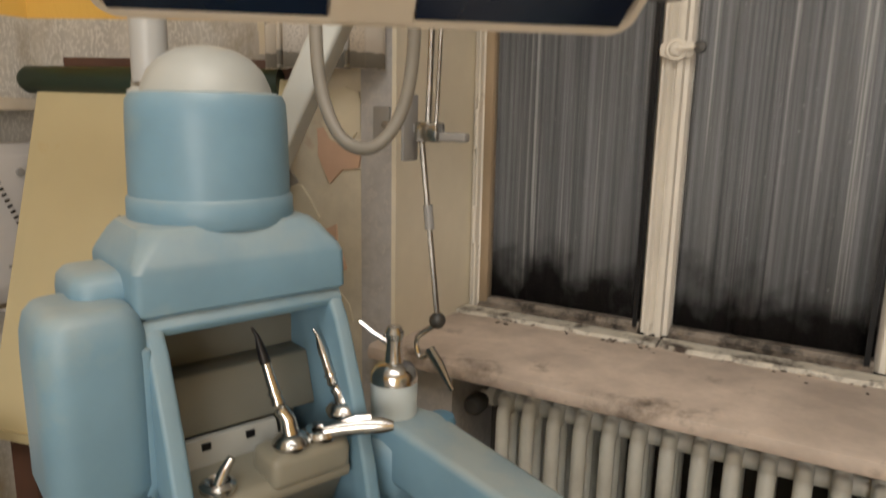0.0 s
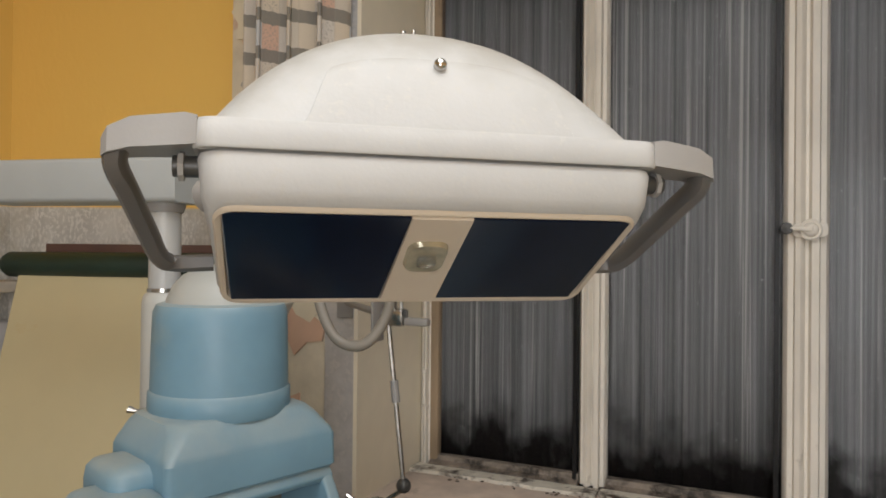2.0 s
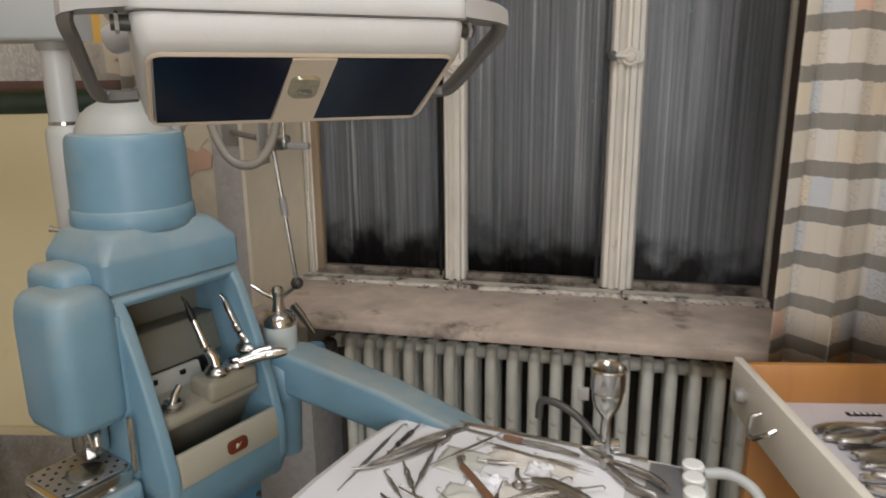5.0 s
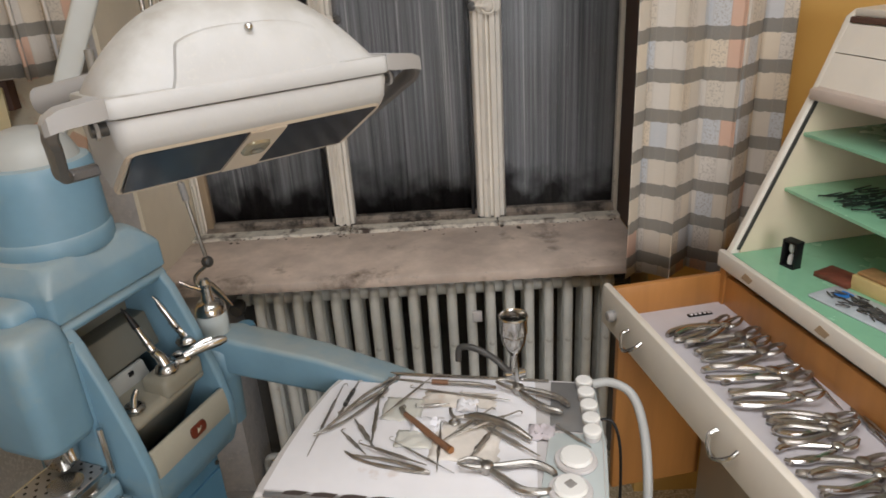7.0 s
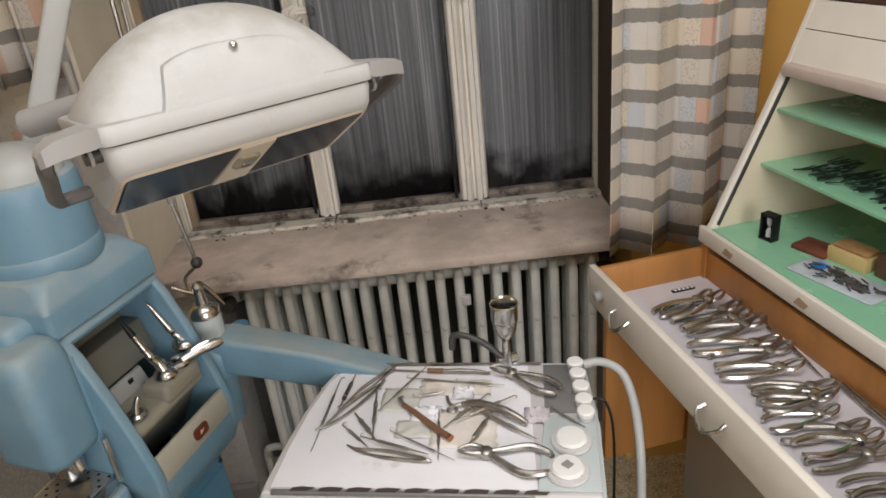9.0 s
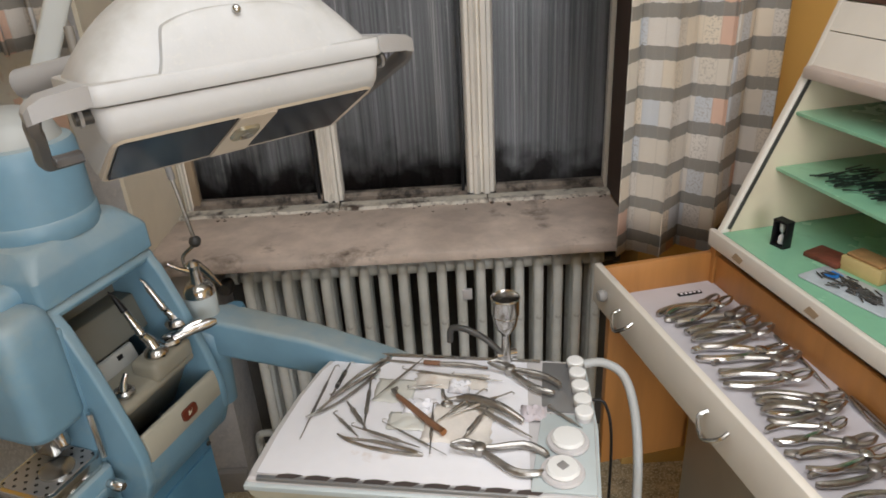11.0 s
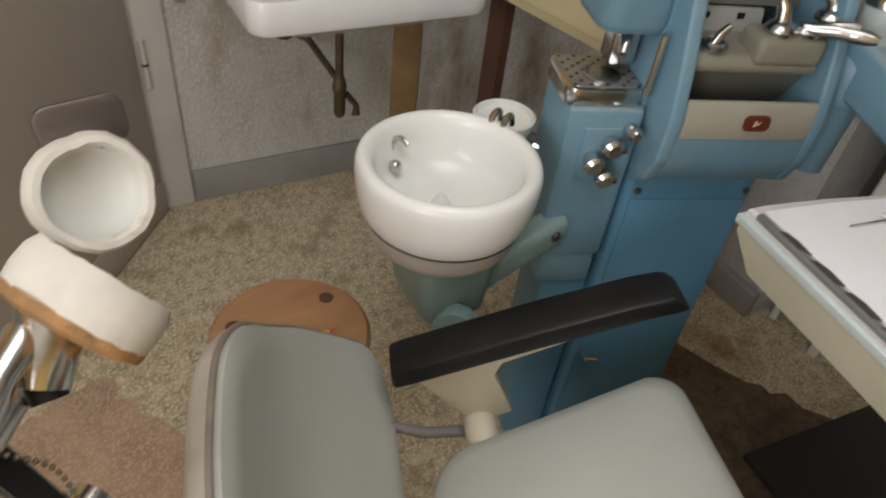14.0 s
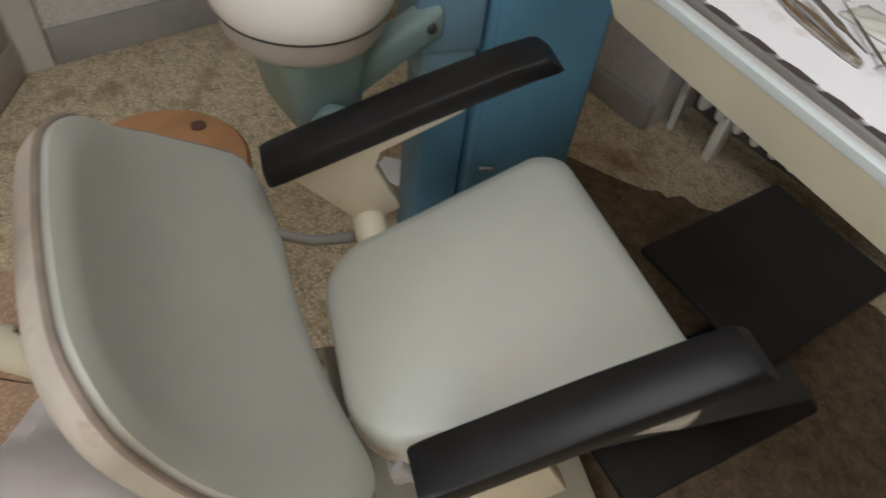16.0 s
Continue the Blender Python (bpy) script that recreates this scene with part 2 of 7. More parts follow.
def grimy_sheet(name):
    """Grey net cloth behind the panes with pale threads and mould that creeps up from the lower edge."""
    m = mat(name, (0.30, 0.30, 0.305), 0.75, var=0.5, scale=90, bump=0.3, bscale=200, stretch=(1, 1, 0.008), speck=(0.62, 0.60, 0.58), speck_scale=60, speck_at=0.60)
    nt = m.node_tree
    n, l = nt.nodes, nt.links
    b = n["Principled BSDF"]
    src = b.inputs["Base Color"].links[0].from_socket
    tc = n.new("ShaderNodeTexCoord")
    sep = n.new("ShaderNodeSeparateXYZ")
    l.new(tc.outputs["Object"], sep.inputs[0])
    ns = n.new("ShaderNodeTexNoise")
    ns.inputs["Scale"].default_value, ns.inputs["Detail"].default_value = 9, 6
    l.new(tc.outputs["Object"], ns.inputs["Vector"])
    vor = n.new("ShaderNodeTexVoronoi")
    vor.inputs["Scale"].default_value = 34
    l.new(tc.outputs["Object"], vor.inputs["Vector"])
    dot = n.new("ShaderNodeMath")
    dot.operation = "LESS_THAN"
    l.new(vor.outputs["Distance"], dot.inputs[0])
    dot.inputs[1].default_value = 0.085
    dots = n.new("ShaderNodeMix")
    dots.data_type = "RGBA"
    l.new(dot.outputs[0], dots.inputs[0])
    l.new(src, dots.inputs[6])
    dots.inputs[7].default_value = (0.50, 0.50, 0.50, 1)
    src = dots.outputs[2]
    a = n.new("ShaderNodeMath")
    a.operation = "MULTIPLY_ADD"
    l.new(ns.outputs[0], a.inputs[0])
    a.inputs[1].default_value = -0.34
    l.new(sep.outputs[2], a.inputs[2])
    r = n.new("ShaderNodeMapRange")
    r.inputs["From Min"].default_value, r.inputs["From Max"].default_value = 0.83, 0.94
    l.new(a.outputs[0], r.inputs["Value"])
    x = n.new("ShaderNodeMix")
    x.data_type = "RGBA"
    l.new(r.outputs[0], x.inputs[0])
    x.inputs[6].default_value = (0.012, 0.009, 0.008, 1)
    l.new(src, x.inputs[7])
    l.new(x.outputs[2], b.inputs["Base Color"])
    return m


def checked_cloth(name):
    """Curtain cloth woven in pale, grey, blue and salmon checks."""
    m = mat(name, (0.60, 0.52, 0.44), 0.85, var=0.12, scale=40, bump=0.5, bscale=220)
    nt = m.node_tree
    n, l = nt.nodes, nt.links
    b = n["Principled BSDF"]
    src = b.inputs["Base Color"].links[0].from_socket
    uv = n.new("ShaderNodeUVMap")
    uv.uv_map = "cloth"
    sep = n.new("ShaderNodeSeparateXYZ")
    l.new(uv.outputs[0], sep.inputs[0])

    def band(sock, period, lo, hi):
        d = n.new("ShaderNodeMath")
        d.operation = "DIVIDE"
        l.new(sock, d.inputs[0])
        d.inputs[1].default_value = period
        f = n.new("ShaderNodeMath")
        f.operation = "FRACT"
        l.new(d.outputs[0], f.inputs[0])
        g = n.new("ShaderNodeMath")
        g.operation = "GREATER_THAN"
        l.new(f.outputs[0], g.inputs[0])
        g.inputs[1].default_value = lo
        h = n.new("ShaderNodeMath")
        h.operation = "LESS_THAN"
        l.new(f.outputs[0], h.inputs[0])
        h.inputs[1].default_value = hi
        k = n.new("ShaderNodeMath")
        k.operation = "MULTIPLY"
        l.new(g.outputs[0], k.inputs[0])
        l.new(h.outputs[0], k.inputs[1])
        return k.outputs[0]

    def times(a, c):
        k = n.new("ShaderNodeMath")
        k.operation = "MULTIPLY"
        l.new(a, k.inputs[0])
        if isinstance(c, float):
            k.inputs[1].default_value = c
        else:
            l.new(c, k.inputs[1])
        return k.outputs[0]

    def over(col, fac, c):
        x = n.new("ShaderNodeMix")
        x.data_type = "RGBA"
        l.new(fac, x.inputs[0])
        l.new(col, x.inputs[6])
        x.inputs[7].default_value = (*c, 1)
        return x.outputs[2]

    u, v = sep.outputs[0], sep.outputs[1]
    def cell(sock, period):
        d = n.new("ShaderNodeMath")
        d.operation = "DIVIDE"
        l.new(sock, d.inputs[0])
        d.inputs[1].default_value = period
        f = n.new("ShaderNodeMath")
        f.operation = "FLOOR"
        l.new(d.outputs[0], f.inputs[0])
        return f.outputs[0]

    # frayed weave: the rows waver a little
    wav = n.new("ShaderNodeTexNoise")
    wav.inputs["Scale"].default_value, wav.inputs["Detail"].default_value = 60, 4
    l.new(uv.outputs[0], wav.inputs["Vector"])
    vv = n.new("ShaderNodeMath")
    vv.operation = "MULTIPLY_ADD"
    l.new(wav.outputs[0], vv.inputs[0])
    vv.inputs[1].default_value = 0.012
    l.new(v, vv.inputs[2])
    v = vv.outputs[0]
    key = n.new("ShaderNodeCombineXYZ")
    l.new(cell(u, 0.045), key.inputs[0])
    l.new(cell(v, 0.098), key.inputs[1])
    wn = n.new("ShaderNodeTexWhiteNoise")
    wn.noise_dimensions = "2D"
    l.new(key.outputs[0], wn.inputs["Vector"])
    ramp = n.new("ShaderNodeValToRGB")
    ramp.color_ramp.interpolation = "CONSTANT"
    stops = ((0.0, (0.60, 0.54, 0.46)), (0.28, (0.66, 0.57, 0.45)), (0.48, (0.50, 0.53, 0.57)), (0.62, (0.62, 0.58, 0.53)), (0.88, (0.62, 0.38, 0.28)))
    while len(ramp.color_ramp.elements) < len(stops):
        ramp.color_ramp.elements.new(0.5)
    for e, (at, c) in zip(ramp.color_ramp.elements, stops):
        e.position, e.color = at, (*c, 1)
    l.new(wn.outputs["Value"], ramp.inputs[0])
    x = n.new("ShaderNodeMix")
    x.data_type = "RGBA"
    x.inputs[0].default_value = 0.8
    l.new(src, x.inputs[6])
    l.new(ramp.outputs[0], x.inputs[7])
    col = x.outputs[2]
    spk = n.new("ShaderNodeTexNoise")
    spk.inputs["Scale"].default_value, spk.inputs["Detail"].default_value = 170, 2
    l.new(uv.outputs[0], spk.inputs["Vector"])
    sg = n.new("ShaderNodeMath")
    sg.operation = "GREATER_THAN"
    l.new(spk.outputs[0], sg.inputs[0])
    sg.inputs[1].default_value = 0.56
    col = over(col, times(times(sg.outputs[0], band(u, 0.135, 0.36, 0.66)), 0.55), (0.34, 0.30, 0.26))
    col = over(col, times(band(v, 0.098, 0.0, 0.34), 0.92), (0.215, 0.200, 0.175))
    col = over(col, times(band(u, 0.045, 0.0, 0.06), 0.25), (0.34, 0.30, 0.26))
    l.new(col, b.inputs["Base Color"])
    return m


FLOOR = node_floor()
WALLPAPER = two_tone("woven_wallpaper_and_yellow_paint", (0.52, 0.505, 0.475), (0.84, 0.53, 0.13), 1.69)
SHEET = grimy_sheet("grimy_net_cloth")
CLOTH = checked_cloth("checked_curtain_cloth")
GLASS = bpy.data.materials.new("window_glass")
GLASS.use_nodes = True
_b = GLASS.node_tree.nodes["Principled BSDF"]
_b.inputs["Transmission Weight"].default_value, _b.inputs["Roughness"].default_value, _b.inputs["IOR"].default_value = 1.0, 0.12, 1.10
CLEAR = bpy.data.materials.new("thick_clear_glass")
CLEAR.use_nodes = True
_b = CLEAR.node_tree.nodes["Principled BSDF"]
_b.inputs["Transmission Weight"].default_value, _b.inputs["Roughness"].default_value = 0.9, 0.08
_b.inputs["Base Color"].default_value = (0.78, 0.80, 0.80, 1)


# ---- building helpers ----
def thing(name, m, label, category, group="", kind=""):
    ob = new(name)
    ob.empty_display_size = 0.05
    ob.matrix_world = m
    return tagged(ob, label, category, group, kind)


def part(name, bm, material, parent=None, label="", smooth=40, m=None):
    """Links a bmesh as one mesh object under a thing or a part."""
    bmesh.ops.recalc_face_normals(bm, faces=bm.faces[:])
    for f in bm.faces:
        f.smooth = True
    for e in bm.edges:
        if len(e.link_faces) == 2 and e.calc_face_angle(0) > radians(smooth):
            e.smooth = False
    data = bpy.data.meshes.new(name)
    bm.to_mesh(data)
    bm.free()
    data.materials.append(material)
    ob = new(name, data)
    if parent:
        ob.parent = parent
    if m is not None:
        ob.matrix_basis = m
    if label:
        ob["label"] = label
    return ob


def single(name, bm, material, m, label, category, group="", kind="", smooth=40):
    return tagged(part(name, bm, material, None, "", smooth, m), label, category, group, kind)


def box(x0, x1, y0, y1, z0, z1, bevel=0.0, seg=2, bm=None, m=None):
    own = bmesh.new()
    bmesh.ops.create_cube(own, size=1)
    bmesh.ops.transform(own, matrix=Matrix.Translation(((x0 + x1) / 2, (y0 + y1) / 2, (z0 + z1) / 2)) @ Matrix.Diagonal((x1 - x0, y1 - y0, z1 - z0, 1)), verts=own.verts)
    if bevel:
        bmesh.ops.bevel(own, geom=own.edges[:], offset=bevel, segments=seg, profile=0.5, affect="EDGES")
    if m is not None:
        bmesh.ops.transform(own, matrix=m, verts=own.verts)
    return join(bm, own)


def join(bm, own):
    if bm is None:
        return own
    tmp = bpy.data.meshes.new("tmp")
    own.to_mesh(tmp)
    own.free()
    bm.from_mesh(tmp)
    bpy.data.meshes.remove(tmp)
    return bm


def loft(rings, close=True, caps=True, bm=None):
    """Skins a list of rings of points, all of one length."""
    own = bmesh.new()
    vs = [[own.verts.new(p) for p in ring] for ring in rings]
    k = len(rings[0])
    for a, b in zip(vs, vs[1:]):
        for i in range(k if close else k - 1):
            j = (i + 1) % k
            own.faces.new((a[i], a[j], b[j], b[i]))
    if caps:
        own.faces.new(vs[0][::-1])
        own.faces.new(vs[-1])
    return join(bm, own)


def lathe(profile, seg=28, bm=None, m=None, caps=False):
    rings = [[(max(r, 1e-4) * math.cos(2 * math.pi * i / seg), max(r, 1e-4) * math.sin(2 * math.pi * i / seg), z) for i in range(seg)] for r, z in profile]
    own = loft(rings, caps=caps)
    if m is not None:
        bmesh.ops.transform(own, matrix=m, verts=own.verts)
    return join(bm, own)


def tube(pts, r, seg=10, bm=None, caps=True):
    """A round bar or hose along points; r may be a list."""
    pts = [Vector(p) for p in pts]
    rs = r if isinstance(r, (list, tuple)) else [r] * len(pts)
    rings, up = [], None
    for i, p in enumerate(pts):
        d = (pts[min(i + 1, len(pts) - 1)] - pts[max(i - 1, 0)]).normalized()
        if up is None:
            up = d.orthogonal().normalized()
        up = (up - d * up.dot(d)).normalized()
        side = d.cross(up)
        rings.append([p + (up * math.cos(2 * math.pi * k / seg) + side * math.sin(2 * math.pi * k / seg)) * rs[i] for k in range(seg)])
    return loft(rings, caps=caps, bm=bm)


def arc_pts(ctrl, n=8):
    """Catmull-Rom through control points."""
    c = [Vector(p) for p in ctrl]
    c = [c[0] * 2 - c[1]] + c + [c[-1] * 2 - c[-2]]
    out = []
    for i in range(1, len(c) - 2):
        for k in range(n):
            t = k / n
            p0, p1, p2, p3 = c[i - 1:i + 3]
            out.append(0.5 * ((2 * p1) + (p2 - p0) * t + (2 * p0 - 5 * p1 + 4 * p2 - p3) * t * t + (3 * p1 - p0 - 3 * p2 + p3) * t ** 3))
    return out + [c[-2]]


def prism(outline, a, b, axis="x", bevel=0.0, seg=2, bm=None):
    """An outline swept from a to b along an axis; the outline's two numbers are the other two axes in order."""
    def put(u, v, w):
        return {"x": (w, u, v), "y": (u, w, v), "z": (u, v, w)}[axis]
    own = loft([[put(u, v, a) for u, v in outline], [put(u, v, b) for u, v in outline]])
    if bevel:
        bmesh.ops.recalc_face_normals(own, faces=own.faces[:])
        bmesh.ops.bevel(own, geom=[e for e in own.edges if e.calc_face_angle(0) > 0.3], offset=bevel, segments=seg, profile=0.5, affect="EDGES")
    return join(bm, own)


def rrect(w, d, r, n=5, cx=0.0, cy=0.0):
    """Outline of a rectangle with round corners."""
    out = []
    for k, (sx, sy) in enumerate(((1, 1), (-1, 1), (-1, -1), (1, -1))):
        for i in range(n + 1):
            a = math.pi / 2 * (k + i / n)
            out.append((cx + sx * (w / 2 - r) + r * math.cos(a), cy + sy * (d / 2 - r) + r * math.sin(a)))
    return out


def cyl(p, q, r, seg=16, bm=None):
    return tube([p, q], r, seg, bm)


# ---- the room ----
WX, WY = -1.75, 1.40          # inner faces of the sink wall and the window wall
single("floor", box(-3.0, 2.2, -2.4, 2.1, -0.12, 0.0), FLOOR, None, "worn speckled floor covering with brown stains and wear", "floor", kind="structure")
single("ceiling", box(-3.0, 2.2, -2.4, 2.1, 2.7, 2.82), CEILPAINT, None, "plain pale ceiling", "ceiling", kind="structure")
single("wall_west", box(WX - 0.15, WX, -2.25, 1.16, 0, 2.7), WALLPAPER, None, "wall with grey woven wallpaper and yellow paint above", "wall", kind="structure")
single("wall_corner", prism([(-1.75, 1.15), (-1.19, 1.42), (-1.19, 2.0), (-1.9, 2.0), (-1.9, 1.15)], 0, 2.7, "z"), WALLPAPER, None, "slanting corner wall, grey wallpaper under yellow paint", "wall", kind="structure")
single("wall_south", box(-1.9, 2.0, -2.4, -2.25, 0, 2.7), WALLPAPER, None, "plain wall with wallpaper and yellow paint", "wall", kind="structure")
single("wall_east", box(1.85, 2.0, -2.25, 1.95, 0, 2.7), HALLPAINT, None, "plain yellow painted wall", "wall", kind="structure")

# window wall: face with the window niche and the lower radiator niche
WL, WR, ST, HEAD = -0.77, 0.735, 0.885, 2.42
bm = box(-0.86, WL, WY, 1.95, 0, 2.7)
box(WL, -0.60, WY + 0.001, 1.95, 0, ST, bm=bm)
box(WL, WR, WY, 1.95, HEAD, 2.7, bm=bm)
single("wall_north", bm, mat("grey_patterned_wallpaper", (0.50, 0.49, 0.49), 0.8, var=0.14, scale=25, bump=0.4, bscale=70, speck=(0.54, 0.52, 0.51), speck_scale=45, speck_at=0.52, stain=(0.30, 0.25, 0.19), stain_scale=4, stain_at=0.62),
       None, "window wall with grey patterned wallpaper", "wall", kind="structure")
# niche back coloured dark for the deep shade behind the ribs
single("wall_north_niche", box(-0.60, WR, 1.62, 1.95, 0, ST), mat("shaded_niche_paint", (0.12, 0.11, 0.095), 0.8, var=0.25, scale=8, bump=0.3, stain=(0.05, 0.042, 0.035), stain_scale=4, stain_at=0.55), None, "back of the radiator niche with its deep shade painted in", "wall", kind="structure")
single("wall_north_patch", box(-1.19, -0.86, WY + 0.012, 1.95, 0, 2.7), PLASTER, None, "strip of bare patched plaster with torn wallpaper", "wall", kind="structure")
single("wall_north_right", box(WR, 1.85, WY, 1.95, 0, 2.7), HALLPAINT, None, "yellow painted wall beside the window", "wall", kind="structure")
single("window_reveal", box(WL, WL + 0.012, WY - 0.004, 1.80, ST + 0.04, HEAD), REVEAL, None, "ochre painted reveal of the window niche, stained", "window reveal", kind="structure")
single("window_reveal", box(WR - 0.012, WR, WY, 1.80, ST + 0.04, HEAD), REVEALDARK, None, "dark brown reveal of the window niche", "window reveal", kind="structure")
# torn scraps of paper and filler on the patched strip
random.seed(5)
scrap_mats = [mat("torn_paper_pale", (0.76, 0.70, 0.56), 0.8, bump=0.3), mat("grey_filler", (0.42, 0.40, 0.37), 0.85, bump=0.4), mat("pink_plaster", (0.70, 0.48, 0.36), 0.85, bump=0.4)]
for i in range(16):
    cx, cz = random.uniform(-1.15, -0.88), 0.95 + i * 0.085
    ring = []
    for k in range(11):
        a = 2 * math.pi * k / 11
        rr = random.uniform(0.5, 1.0)
        ring.append((min(-0.865, max(-1.185, cx + math.cos(a) * rr * 0.10)), cz + math.sin(a) * rr * 0.085))
    y1 = WY + 0.0115 - 0.0006 * i
    single("wallpaper_scrap", prism(ring, y1 - 0.003, y1 + 0.004, "y"), scrap_mats[i % 3], None, "torn scrap of old wallpaper and filler on the wall", "wallpaper scrap", "scraps on the plaster", "structure")

# skirting
single("baseboard", box(WX, WX + 0.016, 0.012, 1.15, 0, 0.115, 0.004), SKIRT, None, "grey painted skirting board", "baseboard", kind="structure")
single("baseboard", prism([(-1.735, 1.157), (-1.19, 1.42), (-1.183, 1.406), (-1.728, 1.143)], 0, 0.115, "z"), SKIRT, None, "grey painted skirting board", "baseboard", kind="structure")
single("baseboard", box(-1.183, -0.60, WY - 0.03, WY, 0, 0.09, 0.004), SKIRT, None, "grimy skirting board under the window wall", "baseboard", kind="structure")


# ---- window ----
GY = 1.785
win = thing("window_1", pose(0, 0, 0), "three-part wooden window, flaking cream paint, grimy panes", "window", kind="structure")


def stile(x0, x1, z0, z1, parent, name="window_frame"):
    """A moulded upright: a broad flat with a raised bead and a rebate."""
    w = x1 - x0
    prof = [(0, 0.02), (0, 0), (0.10, -0.014), (0.22, -0.014), (0.25, -0.026), (0.36, -0.03), (0.44, -0.024), (0.48, -0.012),
            (0.55, -0.012), (0.60, -0.03), (0.76, -0.03), (0.80, -0.014), (0.92, -0.012), (1, 0), (1, 0.02)]
    return part(name, prism([(x0 + w * u, GY + v) for u, v in prof], z0, z1, "z"), WINPAINT, parent)


stile(-0.272, -0.196, 0.935, 2.40, win)
stile(0.235, 0.336, 0.935, 2.40, win)
stile(WL + 0.012, -0.722, 0.925, 2.40, win)
part("window_frame", box(-0.728, -0.70, GY - 0.012, GY + 0.02, 0.93, 2.40, 0.004), mat("bare_frame_wood", (0.36, 0.27, 0.18), 0.7, var=0.25, scale=14, bump=0.3, stretch=(1, 1, .2), stain=(.08, .06, .05), stain_scale=8), win)
stile(0.712, WR - 0.012, 0.925, 2.40, win)
part("window_frame", box(WL + 0.012, WR - 0.012, GY - 0.03, GY + 0.03, 2.36, HEAD, 0.004), WINPAINT, win)
for a, b in ((-0.722, -0.272), (-0.196, 0.235), (0.336, 0.712)):
    part("bottom_rail", prism([(GY - 0.03, 0.925), (GY - 0.028, 0.938), (GY - 0.012, 0.945), (GY - 0.006, 0.958), (GY + 0.02, 0.958), (GY + 0.02, 0.925)], a, b, "x"), mat("rotten_rail", (0.24, 0.20, 0.165), 0.7, var=0.35, scale=25, bump=0.6, bscale=60, stain=(0.035, 0.028, 0.022), stain_scale=14, stain_at=0.48), win, "rotten lower rail")
    pane = part("pane", box(a, b, GY - 0.001, GY + 0.003, 0.955, 2.37), GLASS, win, "dirty pane")
    pane.visible_shadow = False
    # pleated cloth behind the pane
    rnd = random.Random(int(a * 100) + 7)
    xs, ys, x = [], [], a
    while x < b:
        xs.append(x)
        ys.append(GY + 0.03 + rnd.uniform(-0.010, 0.010))
        x += rnd.choice((0.006, 0.009, 0.014, 0.02))
    xs.append(b), ys.append(GY + 0.03)
    bm = bmesh.new()
    rows = [[bm.verts.new((p, q, z)) for p, q in zip(xs, ys)] for z in (0.945, 1.4, 1.9, 2.38)]
    for r0, r1 in zip(rows, rows[1:]):
        for k in range(len(xs) - 1):
            bm.faces.new((r0[k], r0[k + 1], r1[k + 1], r1[k]))
    bmesh.ops.solidify(bm, geom=bm.faces[:], thickness=0.001)
    part("net_cloth", bm, SHEET, win, "grey pleated net cloth black with mould at the hem", smooth=180)
# unseen dark sheet, added to keep sky light out of the panes
part("window_backing", box(WL, WR, 1.86, 1.87, 0.90, 2.42), DARKPL, win, "added dark sheet that closes off the sky behind the panes")
for x in (-0.282, 0.222):
    part("sash_gap", box(x - 0.006, x + 0.005, GY - 0.012, GY + 0.0, 0.94, 2.38), BLACK, win, "black gap beside the sash")
# mould and crumbs lying along the rails
random.seed(11)
bm = bmesh.new()
for i in range(420):
    x = random.uniform(-0.72, 0.71)
    s = random.uniform(0.001, 0.005) * (1.6 if random.random() < 0.12 else 1)
    y = GY - 0.035 - abs(random.gauss(0, 0.03))
    own = bmesh.new()
    bmesh.ops.create_icosphere(own, subdivisions=1, radius=s)
    bmesh.ops.transform(own, matrix=pose(x, y, 0.926 + s * 0.2, 0, 0, random.uniform(0, 180)) @ Matrix.Diagonal((random.uniform(0.8, 2.2), 1, 0.4, 1)), verts=own.verts)
    join(bm, own)
single("debris", bm, mat("mould_crumbs", (0.09, 0.07, 0.055), 0.9, var=0.6, scale=60, bump=0.3), None, "dark crumbs of paint and mould on the window sill", "debris", kind="stuff")

sill = single("window_sill", prism([(1.345, ST + 0.006), (1.341, ST + 0.02), (1.345, ST + 0.034), (1.356, ST + 0.04), (GY - 0.03, ST + 0.04), (GY - 0.03, ST + 0.002), (1.356, ST + 0.002)], -0.80, 0.72, "x"), SILLPAINT, None,
              "broad wooden window sill, dirty and peeling", "window sill", kind="structure")


# fixed lower frame with a ragged white edge, in three lengths between the uprights
EDGEPAINT = mat("ragged_white_edge", (0.70, 0.66, 0.58), 0.65, var=0.2, scale=20, bump=0.6, bscale=60, stain=(0.07, 0.05, 0.04), stain_scale=16, stain_at=0.50)
random.seed(31)
for a, b in ((-0.755, -0.21), (-0.205, 0.30), (0.305, 0.72)):
    cuts = [a + (b - a) * k / 16 for k in range(17)]
    ring = [(x, GY - 0.085 + random.uniform(-0.006, 0.006)) for x in cuts] + [(b, GY - 0.031), (a, GY - 0.031)]
    part("frame_foot", prism(ring, ST + 0.040, ST + 0.050 + random.uniform(0, 0.003), "z"), EDGEPAINT, win, "ragged white edge of the fixed frame")


